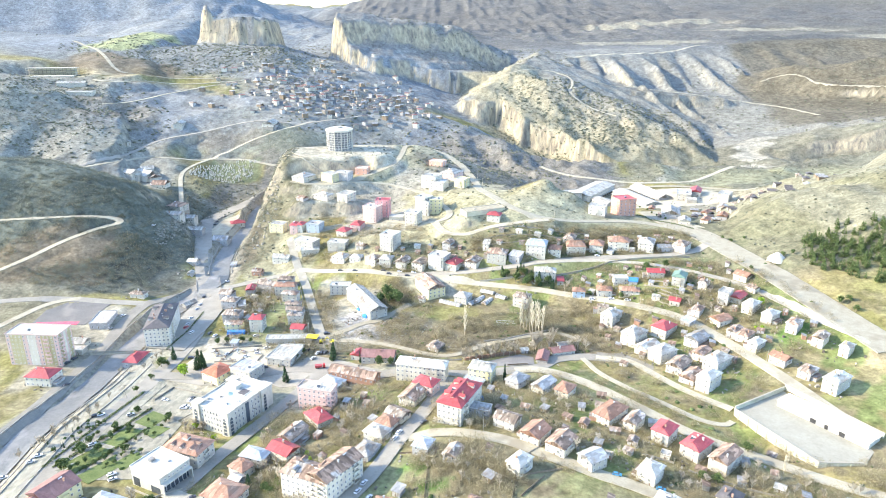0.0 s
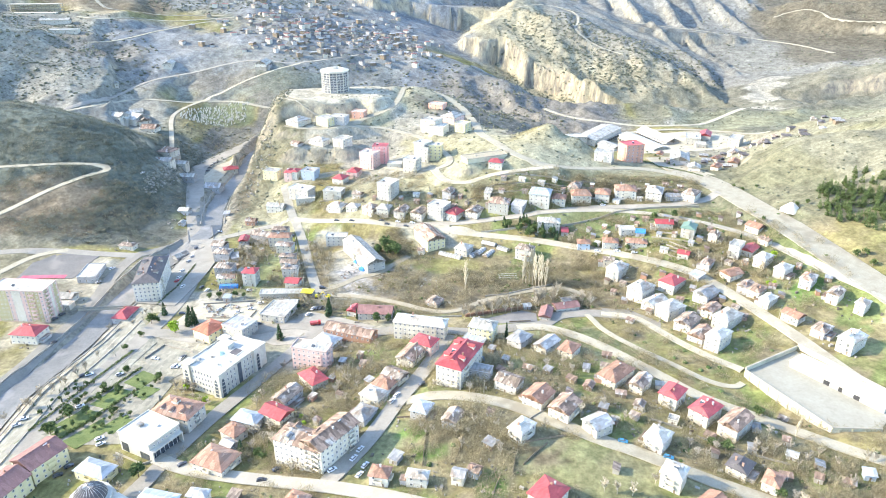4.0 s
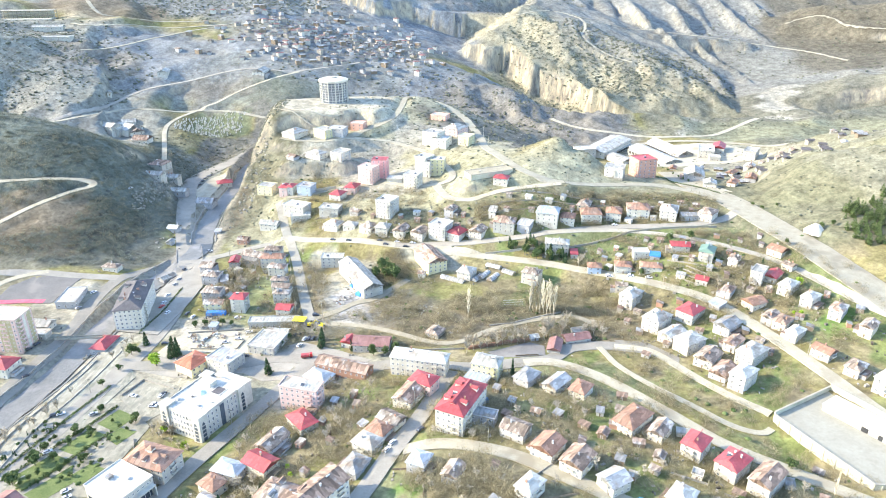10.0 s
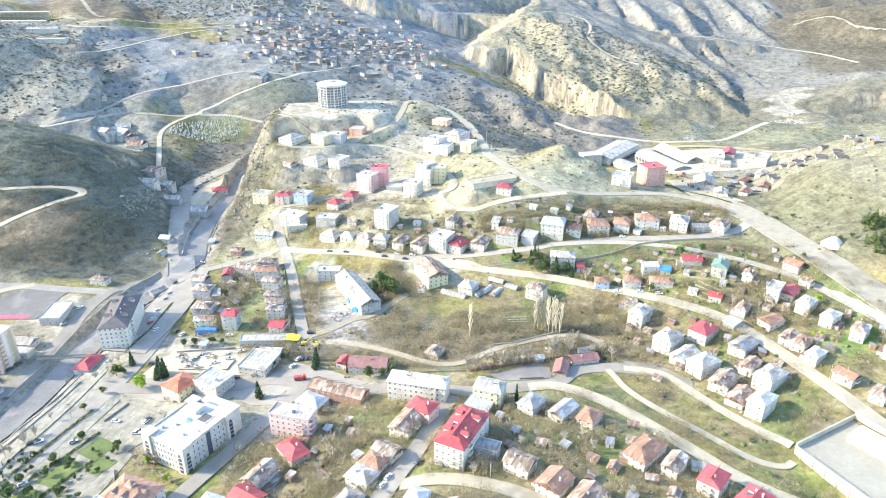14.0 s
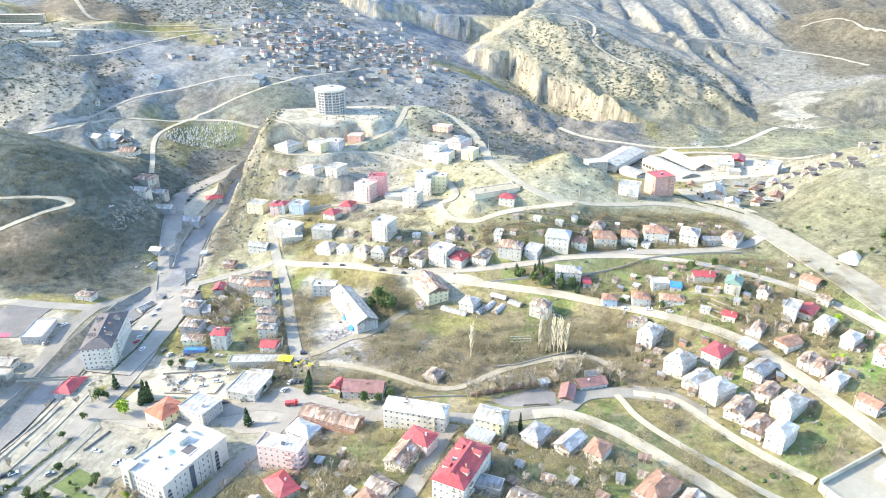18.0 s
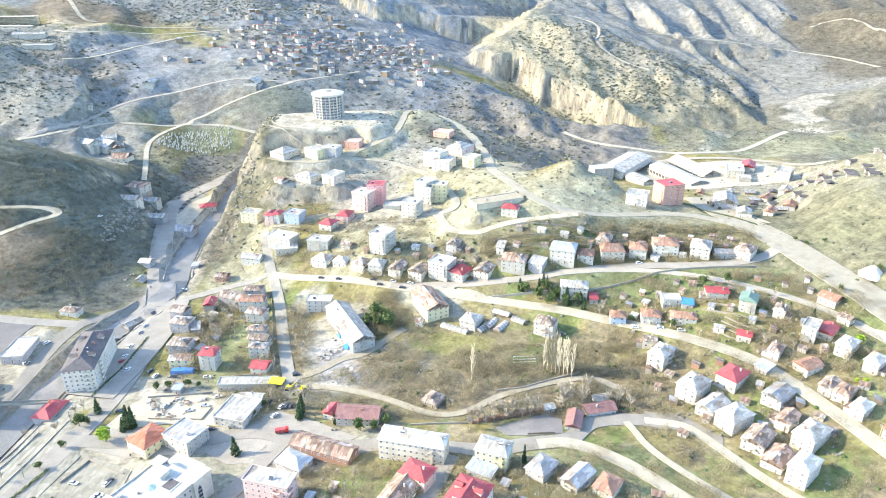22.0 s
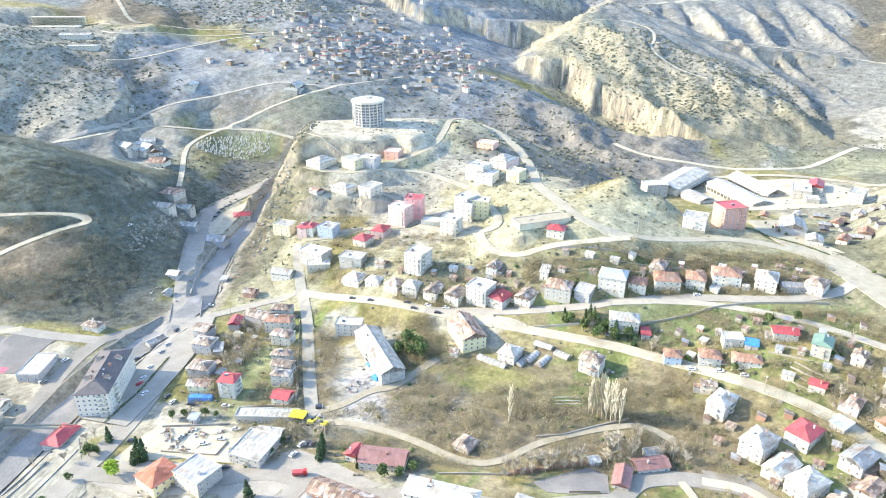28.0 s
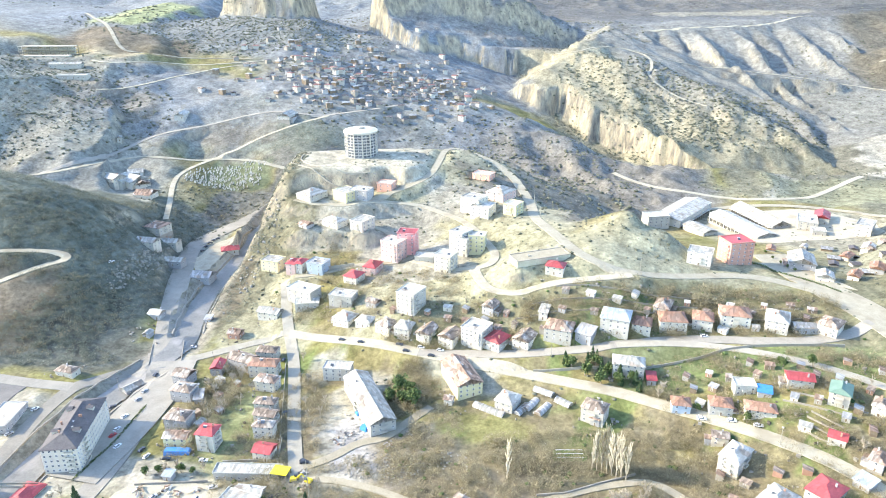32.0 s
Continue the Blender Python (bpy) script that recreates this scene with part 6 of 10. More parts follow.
house(6.5, 211.7, 5.2, 5.1, 2, -17, "gable", CREAM, ZINC, "two-storey cream-rendered house with a grey zinc roof", high=2.5, balcony="mid", chimneys=0)

house(127.4, 383.6, 11.0, 15.0, 3, -47, "hip", WHITE, SILVER, "three-storey white-rendered house with a pale sheet-metal roof", high=2.79, heater=True)
house(148.7, 388.8, 11.0, 14.3, 2, -48, "hip", WHITE, CRIMSON, "two-storey white-rendered house with a crimson sheet roof", high=3.26)
house(118.7, 411.8, 9.3, 14.8, 3, -41, "hip", WHITE, SILVER, "three-storey white-rendered house with a pale sheet-metal roof", high=2.79, balcony="mid", chimneys=2, heater=True, plinth=STONE)
house(132.5, 369.4, 9.5, 14.7, 2, -50, "gable", WHITE, SILVER, "two-storey white-rendered house with a pale sheet-metal roof", high=2.5)
house(138.7, 358.0, 10.6, 14.6, 3, -59, "hip", WHITE, SILVER, "three-storey white-rendered house with a pale sheet-metal roof", high=2.48, heater=True)
house(144.1, 343.0, 10.0, 13.8, 2, -43, "gable", WHITE, OLDROOF, "two-storey white-rendered house with a weathered brown tile roof", high=2.79, balcony="mid")
house(147.9, 330.7, 9.1, 14.3, 1, -45, "gable", GREY, RUST, "low grey concrete house with a rusty sheet roof", high=4.0, chimneys=2)
house(153.6, 320.0, 8.4, 14.2, 3, -48, "hip", WHITE, SILVER, "three-storey white-rendered house with a pale sheet-metal roof", high=3.1, plinth=STONE)
house(162.5, 355.5, 6.8, 11.6, 2, -48, "gable", CREAM, RUST, "two-storey cream-rendered house with a rusty sheet roof", high=2.5, balcony="mid", lean=-1)
house(167.0, 342.1, 10.0, 16.1, 3, -52, "hip", WHITE, SILVER, "three-storey white-rendered house with a pale sheet-metal roof", high=2.48)
house(164.7, 371.9, 9.9, 13.1, 2, -51, "gable", GREY, ZINC, "two-storey grey concrete house with a grey zinc roof", high=2.79, chimneys=0, lean=1)
house(165.7, 392.5, 7.0, 6.7, 1, -54, "shed", GREY, BLUEROOF, "low grey concrete shed with a pale blue sheet roof", high=3.0, chimneys=0, name="shed", category="shed", gap=4)
house(175.9, 403.8, 5.8, 9.8, 2, -39, "hip", GREY, RUST, "two-storey grey concrete house with a rusty sheet roof", high=2.79, plinth=STONE, lean=-1)
house(187.5, 391.8, 9.1, 11.1, 1, -66, "gable", CREAM, TILE, "low cream-rendered house with a clay-tiled roof", high=4.0)
house(190.2, 375.0, 6.2, 10.5, 2, -48, "gable", GREY, OLDROOF, "two-storey grey concrete house with a weathered brown tile roof", high=2.5, chimneys=2, lean=1)
house(195.0, 369.4, 7.3, 11.5, 2, -48, "hip", CREAM, RUST, "two-storey cream-rendered house with a rusty sheet roof", high=2.5)
house(196.6, 357.0, 6.4, 10.8, 2, -52, "hip", WHITE, SILVER, "two-storey white-rendered house with a pale sheet-metal roof", high=2.79, lean=-1)
house(203.5, 338.8, 10.1, 8.0, 2, -56, "gable", WHITE, TILE, "two-storey white-rendered house with a clay-tiled roof", high=2.5, balcony="mid", plinth=STONE)
house(212.7, 323.9, 7.3, 11.0, 2, -51, "hip", GREY, OLDROOF, "two-storey grey concrete house with a weathered brown tile roof", high=2.5, chimneys=2, lean=1)
house(199.0, 416.2, 7.0, 12.0, 3, -38, "flat", WHITE, SILVER, "three-storey white-rendered house with a pale sheet-metal flat roof", high=2.79, chimneys=0)
house(208.7, 416.9, 7.5, 12.7, 1, -43, "gable", WHITE, CRIMSON, "low white-rendered house with a crimson sheet roof", high=4.0)
house(211.5, 401.8, 7.7, 12.4, 2, -49, "hip", WHITE, SILVER, "two-storey white-rendered house with a pale sheet-metal roof", high=3.26)
house(218.0, 386.8, 7.0, 11.9, 2, -51, "hip", WHITE, SILVER, "two-storey white-rendered house with a pale sheet-metal roof", high=3.26, chimneys=2, plinth=STONE, lean=1)
house(226.8, 372.0, 7.0, 12.0, 2, -44, "hip", GREY, RUST, "two-storey grey concrete house with a rusty sheet roof", high=3.26)
house(234.9, 354.6, 6.5, 11.1, 2, -47, "gable", CREAM, OLDROOF, "two-storey cream-rendered house with a weathered brown tile roof", high=3.26, lean=-1)
house(244.4, 342.1, 5.5, 9.4, 2, -50, "hip", WHITE, SILVER, "two-storey white-rendered house with a pale sheet-metal roof", high=3.26)
house(221.4, 309.6, 8.6, 14.6, 3, -56, "half", WHITE, SILVER, "three-storey white-rendered house with a pale sheet-metal roof", high=2.79, balcony="mid", chimneys=2, heater=True)
house(87.9, 283.3, 10.5, 17.8, 2, -46, "hip", CREAM, TILE, "two-storey cream-rendered house with a clay-tiled roof", high=2.79, plinth=STONE)
house(98.5, 275.7, 6.9, 11.7, 2, -39, "gable", CREAM, OLDROOF, "two-storey cream-rendered house with a weathered brown tile roof", high=2.79, lean=-1)
house(111.0, 264.9, 9.0, 11.6, 3, -41, "half", WHITE, CRIMSON, "three-storey white-rendered house with a crimson sheet roof", high=2.48, balcony="mid")
house(123.3, 254.0, 9.8, 13.2, 3, -49, "half", WHITE, CRIMSON, "three-storey white-rendered house with a crimson sheet roof", high=2.48, chimneys=2, heater=True)
house(134.1, 245.0, 9.1, 15.4, 3, -48, "gable", WHITE, RUST, "three-storey white-rendered house with a rusty sheet roof", high=2.48)
house(94.6, 232.2, 8.7, 10.7, 2, -40, "hip", WHITE, SILVER, "two-storey white-rendered house with a pale sheet-metal roof", high=3.26, balcony="mid", plinth=STONE, lean=-1)
house(69.5, 240.2, 9.4, 9.9, 2, -58, "gable", WHITE, ZINC, "two-storey white-rendered house with a grey zinc roof", high=2.79, chimneys=0)
house(125.4, 217.2, 8.5, 9.4, 2, -43, "half", CREAM, SLATE, "two-storey cream-rendered house with a dark roof", high=2.5, chimneys=2, lean=1)
house(135.5, 208.4, 6.4, 9.1, 2, -39, "hip", CREAM, TILE, "two-storey cream-rendered house with a clay-tiled roof", high=2.5, balcony="mid")

house(-146.1, 685.7, 16.5, 19.8, 2, -32, "hip", WHITE, SILVER, "two-storey white-rendered house with a pale sheet-metal roof", high=2.5, lean=-1)
house(-116.7, 683.0, 16.3, 14.3, 3, -37, "flat", YELLOW, SILVER, "three-storey pale yellow house with a pale sheet-metal flat roof", high=2.79, chimneys=0, plinth=STONE)
house(-104.3, 685.6, 16.1, 13.2, 3, -17, "flat", GREY, SILVER, "three-storey grey concrete house with a pale sheet-metal flat roof", high=2.79, chimneys=0, heater=True)
house(-86.1, 703.9, 13.0, 11.0, 2, -14, "flat", SALMON, SILVER, "two-storey salmon-orange house with a pale sheet-metal flat roof", high=3.26, chimneys=0)
house(-120.0, 651.1, 16.5, 11.7, 2, -30, "hip", WHITE, SILVER, "two-storey white-rendered house with a pale sheet-metal roof", high=2.5, lean=-1)
house(-96.9, 647.2, 12.0, 15.8, 3, -28, "flat", CREAM, SILVER, "three-storey cream-rendered house with a pale sheet-metal flat roof", high=2.79, balcony="mid", chimneys=0)
house(-57.9, 621.3, 13.5, 10.9, 6, -7, "flat", ROSE, CRIMSON, "six-storey rose-red apartment building with a crimson sheet flat roof", high=2.83, balcony="side", gap=2.6, chimneys=0, heater=True, plinth=STONE, name="apartment_building", category="apartment building")
house(-67.5, 613.5, 14.7, 12.3, 5, -27, "flat", PINK, SILVER, "five-storey pink-rendered apartment building with a pale sheet-metal flat roof", high=3.0, balcony="side", gap=2.6, chimneys=0, heater=True, name="apartment_building", category="apartment building")
house(-80.5, 596.9, 9.8, 13.5, 2, -15, "hip", PINK, CRIMSON, "two-storey pink-rendered house with a crimson sheet roof", high=2.79, balcony="mid", lean=-1)
house(-91.4, 582.9, 10.3, 11.8, 2, -21, "hip", CREAM, CRIMSON, "two-storey cream-rendered house with a crimson sheet roof", high=2.79)
house(-26.7, 582.8, 12.5, 11.8, 4, -22, "flat", CREAM, SILVER, "four-storey cream-rendered apartment building with a pale sheet-metal flat roof", high=3.0, balcony="side", gap=2.6, chimneys=0, heater=True, name="apartment_building", category="apartment building")
house(-17.6, 608.7, 11.7, 12.8, 6, -36, "flat", WHITE, SILVER, "six-storey white-rendered apartment building with a pale sheet-metal flat roof", high=2.67, balcony="side", gap=2.6, chimneys=0, heater=True, plinth=STONE, name="apartment_building", category="apartment building")
house(-5.7, 606.2, 11.8, 10.0, 4, -8, "flat", YELLOW, SILVER, "four-storey pale yellow apartment building with a pale sheet-metal flat roof", high=3.0, balcony="side", gap=2.6, chimneys=0, heater=True, name="apartment_building", category="apartment building")
house(-15.3, 603.6, 8.4, 10.5, 4, -18, "flat", CREAM, SILVER, "four-storey cream-rendered apartment building with a pale sheet-metal flat roof", high=3.25, balcony="side", gap=2.6, chimneys=0, heater=True, name="apartment_building", category="apartment building")
house(-10.5, 668.5, 16.7, 14.4, 4, -31, "flat", WHITE, SILVER, "four-storey white-rendered apartment building with a pale sheet-metal flat roof", high=3.0, balcony="side", gap=2.6, chimneys=0, heater=True, name="apartment_building", category="apartment building")
house(-3.3, 659.7, 15.2, 16.5, 3, -20, "flat", CREAM, SILVER, "three-storey cream-rendered house with a pale sheet-metal flat roof", high=2.79, chimneys=0)
house(10.5, 693.0, 16.5, 19.6, 3, -33, "hip", PINK, SILVER, "three-storey pink-rendered house with a pale sheet-metal roof", high=2.48, heater=True, plinth=STONE)
house(20.1, 655.2, 11.1, 12.1, 3, -30, "flat", YELLOW, SILVER, "three-storey pale yellow house with a pale sheet-metal flat roof", high=2.79, balcony="mid", chimneys=0)
house(-4.7, 730.8, 16.5, 11.4, 2, -25, "flat", SALMON, SILVER, "two-storey salmon-orange house with a pale sheet-metal flat roof", high=2.5, chimneys=0)
house(45.8, 553.9, 11.4, 9.4, 2, -17, "hip", WHITE, CRIMSON, "two-storey white-rendered house with a crimson sheet roof", high=2.79)
house(-43.6, 605.5, 13.3, 9.5, 1, -6, "flat", WHITE, SILVER, "low white-rendered house with a pale sheet-metal flat roof", high=4.0, chimneys=0)
house(-136.0, 606.0, 6.4, 10.1, 3, -14, "hip", WHITE, CRIMSON, "three-storey white-rendered house with a crimson sheet roof", high=2.79, plinth=STONE)
house(-121.8, 602.4, 13.0, 11.6, 3, -17, "flat", BLUISH, ZINC, "three-storey pale blue house with a grey zinc flat roof", high=2.79, chimneys=0, heater=True)
house(-141.5, 646.4, 9.0, 8.1, 1, -32, "gable", GREY, RUST, "low grey concrete shed with a rusty sheet roof", high=3.0, chimneys=0, name="shed", category="shed", gap=4)

house(-124.5, 570.4, 20.1, 12.3, 3, -23, "flat", WHITE, SILVER, "three-storey white-rendered house with a pale sheet-metal flat roof", high=3.0, chimneys=0, heater=True)
house(-119.9, 560.5, 16.0, 8.8, 1, 12, "flat", WHITE, SILVER, "low white-rendered house with a pale sheet-metal flat roof", high=4.0, chimneys=0)
house(-93.7, 556.9, 16.3, 11.2, 3, -12, "flat", WHITE, SILVER, "three-storey white-rendered house with a pale sheet-metal flat roof", high=2.79, balcony="mid", chimneys=0, heater=True, plinth=STONE)
house(-45.0, 535.0, 12.8, 14.8, 5, -25, "flat", WHITE, SILVER, "five-storey white-rendered apartment building with a pale sheet-metal flat roof", high=2.8, balcony="side", gap=2.6, chimneys=0, heater=True, name="apartment_building", category="apartment building")
house(-88.5, 537.8, 12.3, 11.9, 2, -25, "hip", CREAM, SILVER, "two-storey cream-rendered house with a pale sheet-metal roof", high=2.5, lean=-1)
house(-73.9, 531.0, 10.3, 9.2, 1, -18, "hip", WHITE, SILVER, "low white-rendered house with a pale sheet-metal roof", high=4.0)
house(-58.7, 522.2, 10.2, 11.0, 2, -29, "hip", CREAM, OLDROOF, "two-storey cream-rendered house with a weathered brown tile roof", high=2.5, chimneys=2, lean=1)
house(-47.0, 517.3, 10.0, 10.7, 2, -17, "hip", WHITE, SILVER, "two-storey white-rendered house with a pale sheet-metal roof", high=2.79, plinth=STONE)
house(-32.8, 514.3, 8.9, 12.9, 2, -22, "gable", CREAM, OLDROOF, "two-storey cream-rendered house with a weathered brown tile roof", high=2.5, balcony="mid", lean=-1)
house(-18.6, 509.9, 10.1, 11.9, 2, -27, "gable", CREAM, OLDROOF, "two-storey cream-rendered house with a weathered brown tile roof", high=2.79)
house(-2.7, 509.2, 14.0, 13.7, 4, -27, "flat", WHITE, SILVER, "four-storey white-rendered apartment building with a pale sheet-metal flat roof", high=2.56, balcony="side", gap=2.6, chimneys=0, heater=True, name="apartment_building", category="apartment building")
house(9.3, 504.5, 11.3, 12.4, 2, -33, "half", WHITE, CRIMSON, "two-storey white-rendered house with a crimson sheet roof", high=2.79, balcony="mid")
house(25.5, 503.7, 10.1, 12.6, 2, -26, "gable", CREAM, OLDROOF, "two-storey cream-rendered house with a weathered brown tile roof", high=2.79, plinth=STONE, lean=-1)
house(45.7, 506.8, 15.7, 13.0, 3, -16, "hip", WHITE, RUST, "three-storey white-rendered house with a rusty sheet roof", high=2.48)
house(5.2, 530.2, 7.7, 9.2, 2, -26, "gable", GREY, OLDROOF, "two-storey grey concrete house with a weathered brown tile roof", high=2.5, chimneys=2, lean=1)
house(37.4, 519.7, 5.0, 8.5, 2, -16, "shed", WHITE, SILVER, "two-storey white-rendered house with a pale sheet-metal roof", high=2.5)
house(60.7, 503.7, 9.4, 9.6, 2, -28, "shed", GREY, ZINC, "two-storey grey concrete house with a grey zinc roof", high=2.5, chimneys=0, lean=-1)
house(-58.3, 453.3, 13.6, 48.2, 3, 28, "gable", WHITE, SILVER, "three-storey white-rendered house with a pale sheet-metal roof", high=3.0, balcony="mid", plinth=STONE)
house(-82.5, 487.2, 15.9, 8.8, 3, -2, "flat", WHITE, SILVER, "three-storey white-rendered house with a pale sheet-metal flat roof", high=2.48, chimneys=0, heater=True)
house(-10.0, 475.6, 14.2, 27.4, 3, 24, "gable", YELLOW, RUST, "three-storey pale yellow house with a rusty sheet roof", high=2.67)
house(-15.6, 458.2, 4.6, 4.4, 1, -15, "gable", WHITE, RUST, "low white-rendered house with a rusty sheet roof", high=4.0)
house(15.8, 455.7, 10.1, 11.1, 2, -27, "hip", WHITE, SILVER, "two-storey white-rendered house with a pale sheet-metal roof", high=2.79)
house(-71.7, 547.3, 8.0, 6.4, 1, -27, "gable", GREY, OLDROOF, "low grey concrete house with a weathered brown tile roof", high=4.0, chimneys=2)

house(59.9, 446.5, 11.7, 9.4, 3, -26, "hip", WHITE, OLDROOF, "three-storey white-rendered house with a weathered brown tile roof", high=2.79, balcony="mid")

house(78.5, 511.7, 16.1, 14.7, 3, -16, "half", WHITE, BLUEROOF, "three-storey white-rendered house with a pale blue sheet roof", high=3.1, chimneys=0, heater=True)
house(93.8, 512.4, 10.6, 11.3, 2, -15, "hip", CREAM, TILE, "two-storey cream-rendered house with a clay-tiled roof", high=2.5)
house(108.8, 527.7, 9.0, 14.6, 2, -22, "hip", CREAM, OLDROOF, "two-storey cream-rendered house with a weathered brown tile roof", high=2.5, balcony="mid", chimneys=2, lean=1)
house(111.5, 515.8, 15.1, 13.5, 2, -3, "half", WHITE, TILE, "two-storey white-rendered house with a clay-tiled roof", high=3.26, plinth=STONE)
house(129.6, 517.4, 11.2, 12.0, 2, -15, "hip", WHITE, TILE, "two-storey white-rendered house with a clay-tiled roof", high=3.26, lean=-1)
house(148.5, 520.8, 16.3, 13.4, 3, -9, "hip", CREAM, TILE, "three-storey cream-rendered house with a clay-tiled roof", high=2.48, balcony="mid")
house(170.7, 514.9, 12.2, 16.1, 3, -22, "hip", WHITE, SILVER, "three-storey white-rendered house with a pale sheet-metal roof", high=2.48, chimneys=2, heater=True)
house(184.5, 510.4, 12.6, 6.9, 1, -4, "gable", GREY, ZINC, "low grey concrete house with a grey zinc roof", high=4.0, chimneys=0)
house(198.3, 509.4, 10.4, 14.0, 2, -39, "hip", CREAM, OLDROOF, "two-storey cream-rendered house with a weathered brown tile roof", high=3.26, balcony="mid", plinth=STONE, lean=-1)
house(81.1, 478.2, 16.5, 9.9, 3, -9, "hip", WHITE, SILVER, "three-storey white-rendered house with a pale sheet-metal roof", high=2.79)
house(92.4, 471.7, 4.7, 7.0, 1, -5, "shed", GREY, CRIMSON, "low grey concrete shed with a crimson sheet roof", high=3.0, chimneys=0, name="shed", category="shed", gap=4)
house(135.0, 456.5, 10.1, 7.5, 2, -3, "flat", WHITE, SILVER, "two-storey white-rendered house with a pale sheet-metal flat roof", high=2.79, balcony="mid", chimneys=0)
house(143.5, 451.5, 6.3, 5.6, 1, -16, "shed", GREY, TARP, "low grey concrete shed with a bright blue roof", high=3.0, chimneys=0, name="shed", category="shed", gap=4)
house(102.2, 447.5, 8.8, 7.8, 2, -7, "hip", BLUISH, TILE, "two-storey pale blue house with a clay-tiled roof", high=2.79, plinth=STONE)
house(121.0, 445.7, 10.8, 8.7, 2, -9, "hip", WHITE, TILE, "two-storey white-rendered house with a clay-tiled roof", high=2.79, balcony="mid", chimneys=2, lean=1)
house(138.0, 440.0, 14.0, 7.9, 2, -11, "hip", CREAM, TILE, "two-storey cream-rendered house with a clay-tiled roof", high=2.5)
house(161.3, 456.4, 12.1, 8.1, 2, -9, "gable", WHITE, CRIMSON, "two-storey white-rendered house with a crimson sheet roof", high=2.79, lean=-1)
house(175.2, 443.1, 9.0, 11.6, 3, -28, "half", WHITE, GREENROOF, "three-storey white-rendered house with a green sheet roof", high=2.48, balcony="mid")
house(191.1, 436.3, 6.0, 9.7, 2, -35, "hip", CREAM, OLDROOF, "two-storey cream-rendered house with a weathered brown tile roof", high=2.79, chimneys=2, plinth=STONE, lean=1)
house(164.7, 418.0, 7.3, 6.5, 1, -29, "gable", WHITE, CRIMSON, "low white-rendered house with a crimson sheet roof", high=4.0)
house(116.0, 426.3, 7.4, 5.3, 2, -12, "gable", CREAM, OLDROOF, "two-storey cream-rendered house with a weathered brown tile roof", high=2.5, balcony="mid", lean=-1)
house(60.4, 443.4, 4.6, 5.3, 1, -25, "shed", GREY, RUST, "low grey concrete house with a rusty sheet roof", high=4.0)

house(172.5, 603.0, 18.0, 15.0, 6, 17, "flat", SALMON, CRIMSON, "six-storey salmon-orange apartment building with a crimson sheet flat roof", high=2.83, balcony="side", gap=2.6, chimneys=0, heater=True, name="apartment_building", category="apartment building")
house(144.8, 587.8, 15.4, 13.8, 3, -22, "flat", WHITE, SILVER, "three-storey white-rendered house with a pale sheet-metal flat roof", high=2.79, balcony="mid", chimneys=0, plinth=STONE)
house(181.5, 778.0, 70.0, 26.0, 2, 53, "gable", WHITE, SILVER, "very long white works hall with a pale sheet-metal roof", high=3.4, pitch=0.2, gap=5, chimneys=0, name="hall", category="hall")
house(150.5, 748.0, 20.0, 15.0, 3, 12, "flat", WHITE, SILVER, "three-storey white office block with a pale flat roof beside the hall", high=3.0, chimneys=0, name="office_building", category="building")
house(223.0, 737.5, 64.0, 20.0, 2, -69, "gable", WHITE, SILVER, "long white-rendered works hall with a pale sheet-metal roof", high=2.8, pitch=0.25, chimneys=0, name="hall", category="hall")
house(186.0, 733.0, 26.0, 15.0, 1, -63, "gable", WHITE, SILVER, "low white-rendered workshop with a pale sheet-metal roof", high=4.5, pitch=0.25, chimneys=0, name="hall", category="hall")
house(247.0, 764.0, 58.0, 18.4, 2, -71, "gable", GREY, SILVER, "long grey concrete hall with a pale sheet-metal roof", high=2.5, name="hall", category="hall")
house(278.3, 739.1, 15.2, 24.0, 3, -19, "flat", WHITE, SILVER, "three-storey white-rendered house with a pale sheet-metal flat roof", high=2.48, chimneys=0, heater=True, plinth=STONE)
house(297.1, 754.2, 12.0, 20.3, 2, -24, "gable", WHITE, CRIMSON, "two-storey white-rendered house with a crimson sheet roof", high=2.79, balcony="mid")
house(279.9, 719.1, 10.6, 10.5, 1, -13, "flat", WHITE, SILVER, "low white-rendered house with a pale sheet-metal flat roof", high=4.0, chimneys=0)
house(316.7, 717.8, 11.9, 20.2, 3, -34, "flat", WHITE, SILVER, "three-storey white-rendered house with a pale sheet-metal flat roof", high=3.1, chimneys=0)
house(219.8, 607.5, 16.5, 20.2, 2, -16, "gable", GREY, SILVER, "two-storey grey concrete house with a pale sheet-metal roof", high=3.26, lean=-1)
house(212.4, 642.6, 5.8, 8.6, 1, -24, "gable", GREY, TILE, "low grey concrete shed with a clay-tiled roof", high=3.5, chimneys=0, name="shed", category="shed", gap=4)
house(250.6, 674.6, 4.2, 7.1, 1, -36, "gable", GREY, SILVER, "low grey concrete shed with a pale sheet-metal roof", high=3.5, chimneys=0, name="shed", category="shed", gap=4)
house(268.6, 644.2, 6.5, 11.1, 1, -44, "gable", CREAM, TILE, "low cream-rendered house with a clay-tiled roof", high=4.0)
house(290.7, 659.4, 8.0, 13.0, 1, -34, "gable", CREAM, SILVER, "low cream-rendered house with a pale sheet-metal roof", high=4.0)
house(224.0, 579.8, 10.3, 10.7, 1, -19, "gable", CREAM, SILVER, "low cream-rendered house with a pale sheet-metal roof", high=4.0)
house(245.6, 584.9, 6.9, 11.0, 1, -37, "gable", CREAM, TILE, "low cream-rendered house with a clay-tiled roof", high=4.0, chimneys=2)
